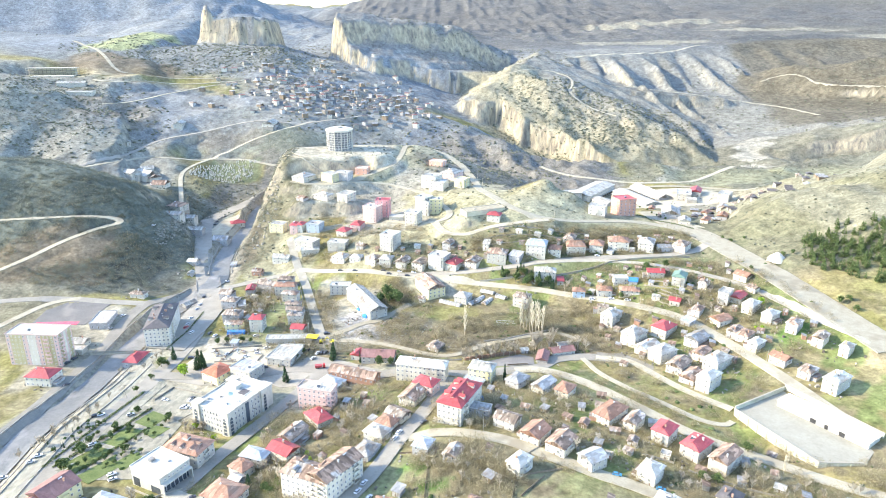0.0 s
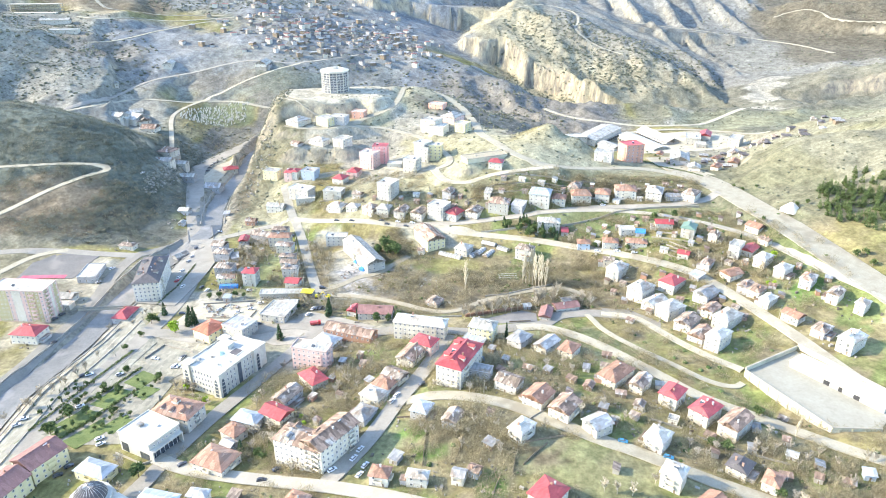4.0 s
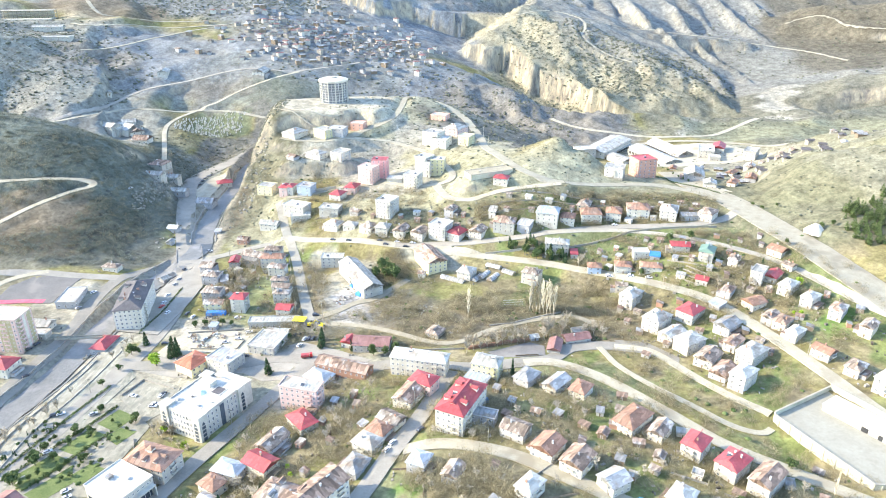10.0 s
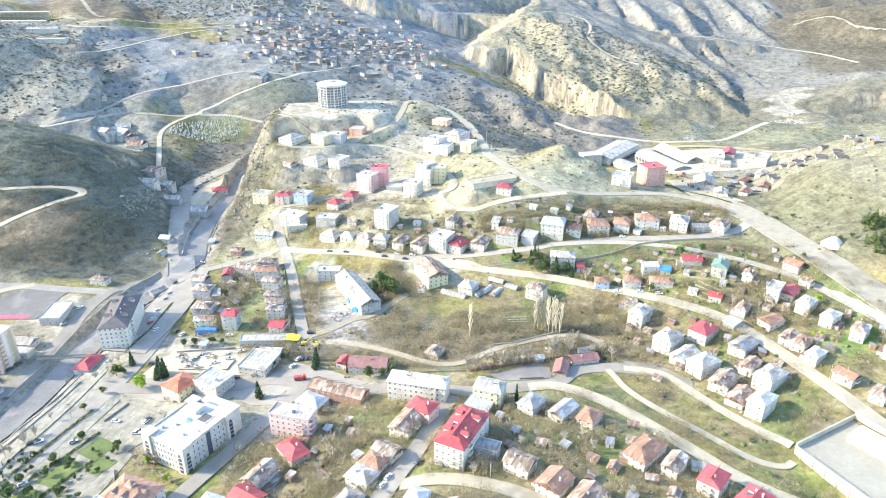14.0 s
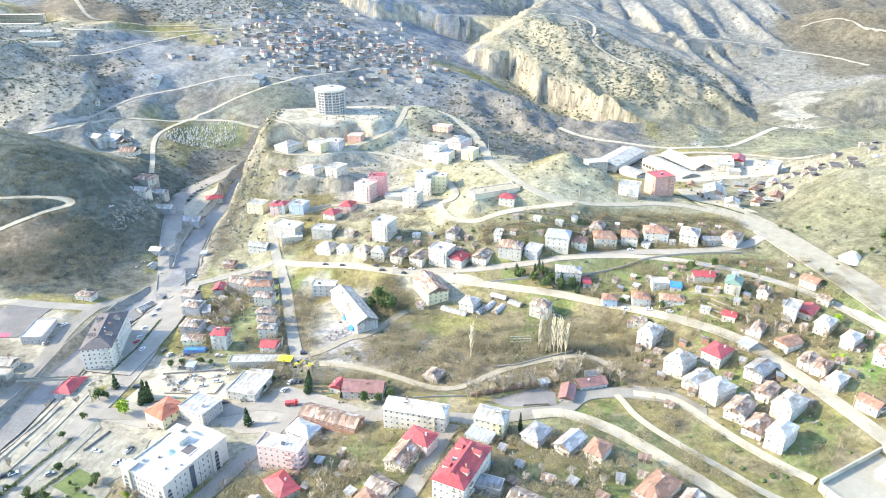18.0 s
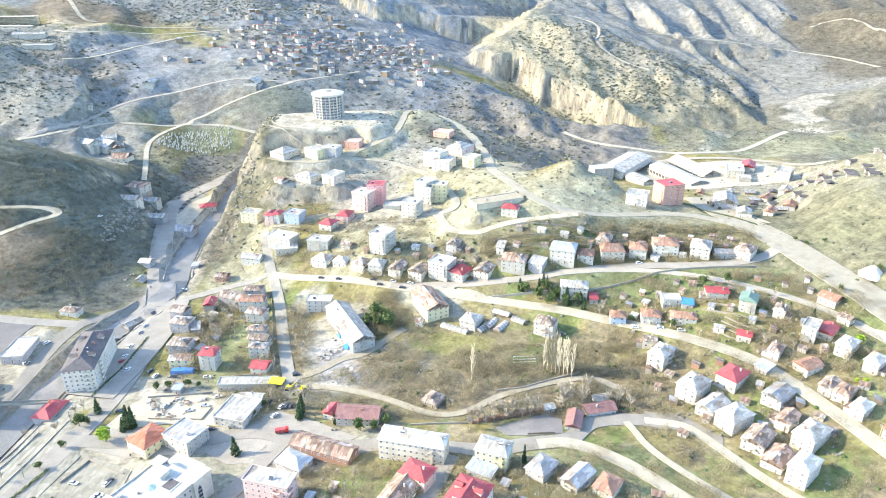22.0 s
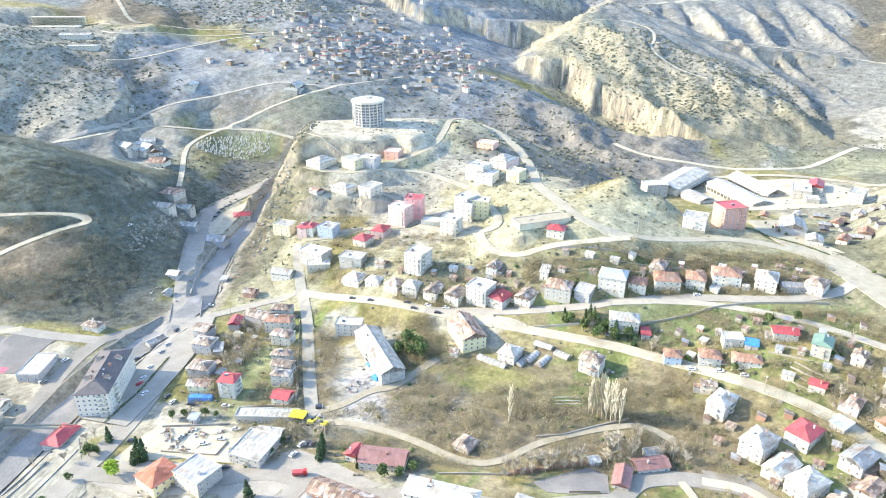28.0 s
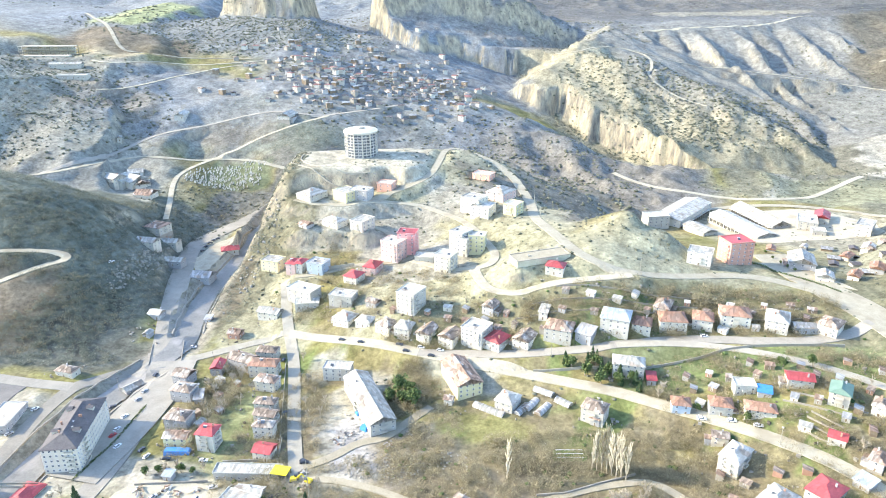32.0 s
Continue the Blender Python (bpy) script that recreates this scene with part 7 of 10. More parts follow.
house(267.4, 600.5, 8.7, 11.9, 1, -28, "gable", GREY, TILE, "low grey concrete house with a clay-tiled roof", high=4.0)

house(-164.4, 462.1, 12.3, 9.1, 3, -9, "hip", GREY, OLDROOF, "three-storey grey concrete house with a weathered brown tile roof", high=2.48, heater=True)
house(-172.0, 478.5, 9.9, 8.8, 2, -14, "gable", GREY, OLDROOF, "two-storey grey concrete house with a weathered brown tile roof", high=3.26)
house(-155.3, 435.2, 12.6, 9.2, 3, -7, "hip", GREY, OLDROOF, "three-storey grey concrete house with a weathered brown tile roof", high=2.48, chimneys=2, heater=True)
house(-150.1, 420.6, 11.8, 6.5, 2, -1, "gable", YELLOW, RUST, "two-storey pale yellow house with a rusty sheet roof", high=2.79, plinth=STONE)
house(-132.7, 418.9, 9.1, 8.9, 4, -6, "half", WHITE, CRIMSON, "four-storey white-rendered house with a crimson sheet roof", high=2.56, balcony="mid", heater=True)
house(-102.5, 412.9, 9.1, 8.0, 2, -9, "gable", CREAM, CRIMSON, "two-storey cream-rendered house with a crimson sheet roof", high=2.5)
house(-107.4, 428.6, 10.6, 5.8, 3, -2, "hip", WHITE, OLDROOF, "three-storey white-rendered house with a weathered brown tile roof", high=2.48, chimneys=2, heater=True)
house(-109.5, 437.8, 11.5, 6.4, 3, -9, "gable", WHITE, OLDROOF, "three-storey white-rendered house with a weathered brown tile roof", high=2.48, balcony="mid")
house(-113.0, 448.6, 11.3, 6.2, 3, -3, "hip", WHITE, OLDROOF, "three-storey white-rendered house with a weathered brown tile roof", high=2.48, heater=True, plinth=STONE)
house(-120.2, 472.6, 12.4, 7.7, 3, -10, "hip", CREAM, RUST, "three-storey cream-rendered house with a rusty sheet roof", high=2.48)
house(-127.6, 489.9, 16.5, 9.1, 3, -1, "half", CREAM, TILE, "three-storey cream-rendered house with a clay-tiled roof", high=2.79, balcony="mid", chimneys=2, heater=True)
house(-131.0, 507.1, 12.7, 7.6, 3, -4, "hip", WHITE, OLDROOF, "three-storey white-rendered house with a weathered brown tile roof", high=2.48)
house(-143.5, 497.2, 16.1, 9.6, 3, -21, "gable", GREY, OLDROOF, "three-storey grey concrete house with a weathered brown tile roof", high=2.48, heater=True)
house(-156.4, 490.7, 6.7, 9.8, 2, 4, "gable", GREY, CRIMSON, "two-storey grey concrete house with a crimson sheet roof", high=2.79, plinth=STONE)
house(-144.6, 555.0, 15.3, 8.4, 2, -13, "gable", WHITE, SILVER, "two-storey white-rendered house with a pale sheet-metal roof", high=2.79, chimneys=2, lean=1)
house(-242.2, 477.1, 11.9, 6.5, 1, -11, "hip", WHITE, OLDROOF, "low white-rendered house with a weathered brown tile roof", high=4.0)
house(-106.1, 398.8, 30.8, 6.7, 1, 2, "flat", WHITE, SILVER, "low white-rendered hall with a pale sheet-metal flat roof", high=4.0, chimneys=0, name="hall", category="hall")
house(-100.2, 384.0, 12.4, 6.8, 1, -4, "gable", WHITE, SILVER, "low white-rendered house with a pale sheet-metal roof", high=4.0)
house(-142.8, 394.7, 4.2, 4.0, 1, -8, "shed", GREY, BLUEROOF, "low grey concrete shed with a pale blue sheet roof", high=3.0, chimneys=0, name="shed", category="shed", gap=4)
house(-155.0, 459.0, 4.6, 7.9, 1, 15, "shed", GREY, ZINC, "low grey concrete house with a grey zinc roof", high=4.0, chimneys=0)
house(-224.0, 552.9, 8.9, 7.6, 1, -10, "gable", GREY, SILVER, "low grey concrete house with a pale sheet-metal roof", high=4.0)
house(-218.4, 528.0, 4.7, 5.6, 1, -5, "gable", GREY, SILVER, "low grey concrete shed with a pale sheet-metal roof", high=3.0, chimneys=0, name="shed", category="shed", gap=4)
house(-161.7, 534.3, 8.2, 7.3, 1, -9, "gable", BRICK, RUST, "low bare brick house with a rusty sheet roof", high=4.0, chimneys=2)
house(-189.3, 556.7, 4.2, 5.4, 1, 0, "shed", GREY, ZINC, "low grey concrete shed with a grey zinc roof", high=3.0, chimneys=0, name="shed", category="shed", gap=4)
house(-201.4, 472.9, 10.6, 5.8, 1, 56, "gable", GREY, SILVER, "low grey concrete shed with a pale sheet-metal roof", high=3.0, chimneys=0, name="shed", category="shed", gap=4)

house(-374.0, 781.6, 20.2, 14.0, 2, -23, "gable", WHITE, SILVER, "two-storey white-rendered house with a pale sheet-metal roof", high=3.0, balcony="mid")
house(-369.3, 786.0, 16.5, 19.9, 1, -6, "gable", WHITE, SILVER, "low white-rendered house with a pale sheet-metal roof", high=4.0, chimneys=2)
house(-327.7, 754.4, 16.5, 16.1, 1, -2, "gable", CREAM, RUST, "low cream-rendered house with a rusty sheet roof", high=4.0)
house(-282.7, 682.5, 16.5, 15.3, 3, -16, "hip", WHITE, RUST, "three-storey white-rendered house with a rusty sheet roof", high=2.48, balcony="mid", heater=True, plinth=STONE)
house(-270.5, 640.5, 16.0, 10.4, 2, -6, "gable", WHITE, SILVER, "two-storey white-rendered house with a pale sheet-metal roof", high=2.5)
house(-269.7, 673.9, 16.5, 9.1, 1, -6, "gable", WHITE, SILVER, "low white-rendered house with a pale sheet-metal roof", high=4.0, chimneys=2)
house(-219.0, 678.0, 13.0, 9.0, 1, 22, "hip", WHITE, CRIMSON, "low white riverside restaurant with a crimson sheet roof", high=3.8, over=1.2, name="restaurant", category="building")
house(-219.7, 621.8, 15.2, 12.7, 1, -5, "gable", GREY, ZINC, "low grey concrete house with a grey zinc roof", high=4.0, chimneys=0)
house(-249.6, 638.7, 14.8, 8.6, 1, -6, "gable", GREY, SILVER, "low grey concrete house with a pale sheet-metal roof", high=4.0)
house(-159.3, 613.2, 14.7, 11.5, 3, -16, "flat", YELLOW, SILVER, "three-storey pale yellow house with a pale sheet-metal flat roof", high=2.79, chimneys=0)
house(-142.0, 606.7, 7.4, 11.2, 3, -8, "hip", PINK, CRIMSON, "three-storey pink-rendered house with a crimson sheet roof", high=2.79, heater=True)
house(-359.0, 920.9, 11.5, 18.6, 1, 3, "gable", WHITE, SILVER, "low white-rendered house with a pale sheet-metal roof", high=4.0)
house(-235.3, 924.6, 15.0, 21.9, 2, -10, "gable", WHITE, SILVER, "two-storey white-rendered house with a pale sheet-metal roof", high=2.5, chimneys=2, plinth=STONE, lean=1)
house(-405.7, 862.1, 4.6, 7.9, 1, 23, "gable", WHITE, SILVER, "low white-rendered house with a pale sheet-metal roof", high=4.0)

house(-181.4, 234.5, 17.4, 14.0, 3, 63, "gable", YELLOW, MAROON, "three-storey pale yellow house with a maroon tiled roof", high=3.0, balcony="mid", heater=True)
house(-187.6, 217.6, 14.3, 14.0, 3, 70, "gable", YELLOW, MAROON, "three-storey pale yellow house with a maroon tiled roof", high=3.0)
house(-192.4, 204.9, 13.0, 14.0, 3, 68, "gable", YELLOW, MAROON, "three-storey pale yellow house with a maroon tiled roof", high=3.0, chimneys=2, heater=True)
house(-117.6, 205.5, 15.8, 8.7, 3, -14, "half", WHITE, BLUEROOF, "three-storey white-rendered house with a pale blue sheet roof", high=2.79, balcony="mid", chimneys=0, plinth=STONE)
house(-121.0, 201.5, 11.3, 6.2, 2, -9, "hip", CREAM, TILE, "two-storey cream-rendered house with a clay-tiled roof", high=2.5, lean=-1)
house(-102.3, 210.4, 8.3, 4.7, 2, -9, "hip", CREAM, ZINC, "two-storey cream-rendered house with a grey zinc roof", high=2.79, chimneys=0)

house(-59.4, 204.1, 8.7, 6.3, 2, -24, "hip", CREAM, TILE, "two-storey cream-rendered house with a clay-tiled roof", high=2.5, balcony="mid", chimneys=2, lean=1)
house(-65.3, 193.2, 13.1, 7.2, 2, -10, "half", WHITE, SILVER, "two-storey white-rendered house with a pale sheet-metal roof", high=3.26)
house(-87.4, 210.8, 4.2, 4.0, 1, -16, "shed", WOOD, OLDROOF, "low wooden shed with a weathered brown tile roof", high=3.0, chimneys=0, name="shed", category="shed", gap=4)
house(-22.3, 190.6, 11.4, 6.3, 2, -14, "hip", CREAM, TILE, "two-storey cream-rendered house with a clay-tiled roof", high=2.79, balcony="mid")

house(41.6, 198.9, 11.0, 12.7, 2, -40, "hip", CREAM, CRIMSON, "two-storey cream-rendered house with a crimson sheet roof", high=3.26, chimneys=2, lean=1)
house(59.5, 186.0, 4.6, 4.7, 2, -35, "hip", CREAM, TILE, "two-storey cream-rendered house with a clay-tiled roof", high=2.5)
house(94.1, 208.0, 8.6, 8.8, 3, -35, "hip", WHITE, SILVER, "three-storey white-rendered house with a pale sheet-metal roof", high=2.79, balcony="mid", heater=True)

house(104.2, 192.9, 8.7, 11.9, 2, -52, "gable", CREAM, TILE, "two-storey cream-rendered house with a clay-tiled roof", high=2.79, plinth=STONE)
house(116.8, 188.7, 4.7, 8.0, 2, -57, "hip", CREAM, TILE, "two-storey cream-rendered house with a clay-tiled roof", high=2.5, chimneys=2, lean=1)
house(151.7, 189.4, 12.2, 6.7, 2, -38, "gable", WHITE, RUST, "two-storey white-rendered house with a rusty sheet roof", high=3.26, balcony="mid")
house(171.3, 194.8, 4.6, 4.6, 1, -49, "hip", CREAM, OLDROOF, "low cream-rendered house with a weathered brown tile roof", high=4.0)
house(178.6, 213.9, 4.3, 4.0, 1, -14, "shed", BLUISH, BLUEROOF, "low pale blue shed with a pale blue sheet roof", high=3.0, chimneys=0, name="shed", category="shed", gap=4)

house(221.7, 424.7, 7.1, 5.7, 1, -57, "gable", CREAM, OLDROOF, "low cream-rendered house with a weathered brown tile roof", high=4.0, chimneys=2)
house(223.5, 446.0, 10.2, 9.7, 1, -53, "gable", CREAM, TILE, "low cream-rendered house with a clay-tiled roof", high=4.0)

house(-358.1, 791.9, 22.7, 21.3, 1, -29, "gable", CREAM, SILVER, "low cream-rendered hall with a pale sheet-metal roof", high=3.0, chimneys=0, name="hall", category="hall", gap=4)
house(-362.0, 805.3, 14.5, 11.7, 1, 21, "gable", WHITE, SILVER, "low white-rendered shed with a pale sheet-metal roof", high=3.0, chimneys=0, name="shed", category="shed", gap=4)
house(-347.4, 786.2, 14.4, 14.7, 1, 36, "gable", CREAM, OLDROOF, "low cream-rendered shed with a weathered brown tile roof", high=3.0, chimneys=0, name="shed", category="shed", gap=4)

house(13.2, 214.6, 4.6, 4.4, 1, -27, "gable", GREY, RUST, "low grey concrete house with a rusty sheet roof", high=4.0)
house(152.5, 227.0, 4.2, 4.0, 1, -34, "gable", WHITE, SILVER, "low white-rendered shed with a pale sheet-metal roof", high=2.5, chimneys=0, name="shed", category="shed", gap=4)
house(107.2, 249.5, 4.2, 4.0, 1, -29, "flat", CREAM, SILVER, "low cream-rendered shed with a pale sheet-metal flat roof", high=2.5, chimneys=0, name="shed", category="shed", gap=4)

house(44.0, 289.6, 4.2, 4.0, 1, -27, "gable", GREY, RUST, "low grey concrete shed with a rusty sheet roof", high=2.5, chimneys=0, name="shed", category="shed", gap=4)

house(93.6, 258.7, 4.2, 4.7, 1, -31, "gable", GREY, OLDROOF, "low grey concrete shed with a weathered brown tile roof", high=3.0, chimneys=0, name="shed", category="shed", gap=4)
house(72.4, 273.6, 4.2, 5.0, 1, -30, "gable", WOOD, RUST, "low wooden shed with a rusty sheet roof", high=3.0, chimneys=0, name="shed", category="shed", gap=4)

# ---- the river and its walls ----
solid("river", ribbon([p for p in RIVER if p[1] < 800], 15.5, 0.7, 4, 0.2), WATER, Matrix(), "shallow grey river in a walled channel", "river", kind="structure")
LOWER = [p for p in dense(RIVER, 8) if 160 < p[1] < 500]


def beside(points, off):
    out = []
    for i, (x, y) in enumerate(points):
        ax, ay = points[max(0, i - 1)]
        bx, by = points[min(len(points) - 1, i + 1)]
        d = math.hypot(bx - ax, by - ay) or 1
        out.append((x - (by - ay) / d * off, y + (bx - ax) / d * off))
    return out


wall_line(beside(LOWER, 13.2), 1.1, 0.6, STONE, "stone river wall beside the road", "river_wall", 4)
wall_line(beside(LOWER, -13.2), 0.6, 0.6, STONE, "low stone river wall along the bank", "river_wall", 4)
solid("footbridge", Shape().box(-17, -1.2, 0, 17, 1.2, 0.35).box(-17, -1.25, 0.35, 17, -1.15, 1.3).box(-17, 1.15, 0.35, 17, 1.25, 1.3),
                    CONCRETE, pose(-219, 384, 2.0, 0, 0, 4), "narrow concrete footbridge over the river", "bridge", kind="structure")
BRIDGE = thing("bridge", pose(-197.5, 509.5, ground(-197.5, 509.5), 0, 0, -70), "road bridge with low stone parapets over the river", "bridge", kind="structure")
for b in (-9.5, 9.5):
    part("parapet", Shape().box(-13, b - 0.25, -4, 13, b + 0.25, 1.1, inset=0.03), STONE, BRIDGE)
UPPER = [p for p in dense(RIVER, 8) if 535 < p[1] < 740]
wall_line(beside(UPPER, 9.8), 1.3, 0.8, STONE, "dark stone embankment wall between road and river", "river_wall", 4)
wall_line(beside(UPPER, -9.8), 0.9, 0.8, STONE, "rough stone river wall under the hill", "river_wall", 4)

# ---- squares, lawns and yards ----
patch("pavement", PAVING, "pale paved promenade beside the park", 0.26, (-216, 230), (-196, 228), (-172, 345), (-196, 380), (-207, 330))
patch("pavement", ASPHALT, "worn asphalt of the market place", 0.2, (-172, 350), (-166, 366), (-112, 364), (-84, 376), (-62, 366), (-40, 352), (-70, 336), (-100, 338), (-112, 346), (-150, 344))
patch("pavement", GRAVEL, "dusty pale gravel of the market yard", 0.24, (-171, 364), (-164, 384), (-156, 393), (-132, 393), (-112, 389), (-96, 378), (-112, 365), (-140, 368))
# darker surface stands in for the shade lying on this courtyard
patch("courtyard", TARMAC, "worn courtyard below the tiled wings, its shade put in as dark tarmac", 0.28, (25, 357), (50, 368.5), (58, 364), (57, 351), (42, 349.5), (31, 350))
patch("pavement", ASPHALT, "worn asphalt where the lanes meet", 0.26, (100, 371), (117, 367), (131, 349), (128, 340), (116, 354), (100, 359))
patch("pavement", PAVING, "paved forecourt with parking bays", 0.3, (-172, 325), (-164, 345), (-143, 335), (-142, 316), (-150, 304))
patch("pavement", PAVING, "pale paved paths of the park", 0.22, (-200, 258), (-180, 250), (-152, 250), (-146, 300), (-168, 322), (-184, 318))
for outline in (((-196, 262), (-184, 280), (-172, 274), (-184, 255)), ((-183, 283), (-176, 299), (-166, 294), (-172, 278)),
                ((-174, 303), (-168, 315), (-157, 309), (-162, 296)), ((-165, 292), (-160, 299), (-151, 296), (-156, 285)),
                ((-168, 262), (-162, 272), (-154, 268), (-160, 257)), ((-182, 252), (-170, 271), (-164, 259), (-173, 247)),
                ((-206, 250), (-186, 318), (-183, 317), (-203, 249))):
    patch("lawn", LAWN, "clipped green lawn of the park", 0.34, *outline, rings=3)
patch("sports_ground", TARMAC, "grey tarmac sports ground", 0.3, (-303, 428), (-303, 452), (-290, 466), (-258, 462), (-262, 428))
patch("running_strip", ROSEROOF, "faded red strip of the sports ground", 0.36, (-300, 428), (-300, 433), (-268, 433), (-268, 428), rings=2)
YARD = [(157.9, 290.8), (179.3, 245.0), (201.3, 244.0), (221.1, 263.8), (193.9, 311.1)]
solid("school_yard", Shape().prism(YARD, 8, 17), YARDFLOOR, Matrix(), "pale concrete yard inside retaining walls", "yard", kind="structure")
for (ax, ay), (bx, by), top in ((YARD[0], YARD[1], 17.9), (YARD[1], YARD[2], 17.7), (YARD[3], YARD[4], 20.6), (YARD[4], YARD[0], 19.2)):
    run, way_turn = math.hypot(bx - ax, by - ay), math.degrees(math.atan2(by - ay, bx - ax))
    WALL = thing("retaining_wall", pose(ax, ay, 8, 0, 0, way_turn), "tall stained cream retaining wall round the yard", "wall", kind="structure")
    part("wall", Shape().box(-0.3, -0.6, 0, run + 0.3, 0.05, top - 8), STAINED, WALL)
    part("coping", Shape().box(-0.4, -0.7, top - 8, run + 0.4, 0.15, top - 7.75), CONCRETE, WALL)
    for k in range(int(run / 6)):
        part("buttress", shared(("buttress", top), lambda: Shape().box(-0.35, -1.0, 0, 0.35, -0.6, top - 8.3, inset=0.05).mesh("buttress", STAINED)), None, WALL, at=pose(3 + 6 * k, 0, 0))
SCHOOL = thing("school_wing", pose(200.4, 278.7, 17, 0, 0, -55.9), "long low white building with a pale flat roof in the yard", "hall")
part("wall", Shape().box(-24.0, -5.8, -1, 24.0, 5.8, 3.3), WHITE, SCHOOL)
part("roof", Shape().box(-24.4, -6.2, 3.3, 24.4, 6.2, 3.6).box(-24.4, -0.2, 3.6, 24.4, 0.2, 3.75), WHITE, SCHOOL, "pale flat roof")
for k in range(8):
    part("window", window_mesh(1.0, 1.0), None, SCHOOL, at=pose(-22.0 + 2.0 * k, -5.8, 2.1))
for u, wide in ((-4.0, 3.2), (3.0, 2.0), (11.0, 3.0)):
    part("gate", shared(("gate", wide), lambda: Shape().box(-wide / 2, -0.12, 0, wide / 2, 0.05, 2.5).box(-0.05, -0.16, 0, 0.05, -0.12, 2.5).mesh("gate", DARKMETAL)), None, SCHOOL, "dark metal gate", at=pose(u, -5.8, 0.02))
for line in (((-120, 395), (-92, 397)), ((-92, 397), (-100, 430), (-118, 500)), ((-150, 372), (-122, 370), (-120, 380)), ((-16, 360), (12, 361)),
             ((-150, 290), (-140, 268)), ((50, 256), (36, 244), (28, 238)), ((115, 240), (150, 222)), ((96, 250), (110, 245)), ((150, 445), (178, 430)), ((156, 450), (185, 434)), ((20, 521), (60, 519), (112, 523)), ((30, 529), (75, 527), (130, 531)), ((140, 522), (175, 520), (198, 524)), ((45, 537), (90, 536), (140, 540)), ((150, 532), (190, 533))):
    wall_line(list(line), 1.0, 0.3, STONE, "low rubble boundary wall", "garden_wall")
wall_line([(-130, 598), (-118, 604), (-96, 606)], 3.0, 0.5, CONCRETE, "stained concrete retaining wall on the slope", "retaining_wall")
wall_line([(30, 482), (90, 480), (150, 494), (200, 494)], 1.6, 0.4, CONCRETE, "concrete retaining wall along the terrace road", "retaining_wall")

for off in (17.0, 27.0):
    wall_line([p for p in beside(LOWER, -off) if 235 < p[1] < 372], 0.8, 0.45, STONE, "low stone wall along the riverside promenade", "promenade_wall")
wall_line([(-172, 327), (-166, 342), (-146, 333)], 1.2, 0.3, STONE, "low wall round the courthouse car park", "garden_wall")
wall_line([(-152, 243), (-136, 234), (-124, 240)], 1.2, 0.3, CONCRETE, "white boundary wall before the public building", "garden_wall")

for line in (((151, 428), (156, 422), (161, 417)), ((154, 430.5), (159, 424.5), (164, 419)), ((157, 433), (162, 427), (167, 421.5)), ((160, 436), (165, 430), (170, 424))):
    wall_line(list(line), 0.8, 0.5, STONE, "low dry-stone terrace wall between garden beds", "terrace_wall")
# wall added in place of the dark, shadowed bank along the track
wall_line([(28, 389.5), (41, 392), (57, 400), (74, 407.5)], 1.0, 0.6, STONE, "low rubble wall put in for the dark bank by the dirt track", "garden_wall")
wall_line([(-122, 407.5), (-95, 409.5), (-98, 426)], 1.4, 0.35, STONE, "dark rubble wall round the back yards", "garden_wall")
wall_line([(-157, 389), (-132, 392.5), (-124, 394)], 1.2, 0.35, STONE, "dark rubble wall beside the market yard", "garden_wall")

for line in (((18, 197), (21, 206), (24, 215)), ((5, 222), (7, 229), (9, 237)), ((29, 214), (33, 231), (55, 236)), ((34, 219), (46, 231)), ((-22, 256), (-8, 254)), ((-9, 222), (-8, 238), (-7, 254))):
    wall_line(list(line), 1.0, 0.18, WOOD, "weathered wooden paling fence between gardens", "garden_fence", 0.4)

wall_line([(14, 361), (24, 364.5), (35, 367.5), (50, 371)], 1.8, 1.4, TILE, "long low wall of pinkish brick above the courtyard", "retaining_wall")
wall_line([(40, 350.3), (53, 351)], 1.1, 0.2, WOOD, "weathered wooden paling fence of the courtyard", "garden_fence", 0.4)


def junk_heap(x, y, r, seed):
    """A heap of boards, sheets and crates thrown together."""
    rng = random.Random(seed)
    base = thing("junk_heap", pose(x, y, ground(x, y) + 0.2, 0, 0, rng.uniform(0, 180)), "untidy heap of boards, sheets and crates", "heap", "heaps in the yards")
    for k in range(9):
        a, b = rng.gauss(0, 0.5) * r, rng.gauss(0, 0.5) * r
        paint_of = rng.choice((WOOD, RUST, GREY, ZINC, WHITE, WOOD, SLATE))
        if k % 3:
            l, w = rng.uniform(1.6, 3.8), rng.uniform(0.3, 1.1)
            part("board", Shape().box(-l / 2, -w / 2, 0, l / 2, w / 2, 0.12), paint_of, base,
                 at=pose(a, b, rng.uniform(0.3, 1.0), rng.uniform(-20, 20), rng.uniform(-22, 22), rng.uniform(0, 180)))
        else:
            e = rng.uniform(0.7, 1.5)
            part("crate", Shape().box(-e / 2, -e * 0.4, -0.3, e / 2, e * 0.4, e * 0.7, inset=0.04), paint_of, base, at=pose(a, b, 0.05, 0, 0, rng.uniform(0, 180)))


for k, (x, y, r) in enumerate(((-153, 386, 2.6), (-141, 388, 2.4), (-135, 383, 3.2), (-126, 388, 2.2), (-146, 375, 2.4), (-139, 374, 2.8), (-150, 380, 2.0),
                               (-64, 431, 3.4), (-70, 425, 3.0), (-33, 431, 3.2), (-44, 422, 3.0), (-57, 437, 2.4), (-80, 399, 2.6), (-77, 393, 2.8))):
    junk_heap(x, y, r, 400 + k)

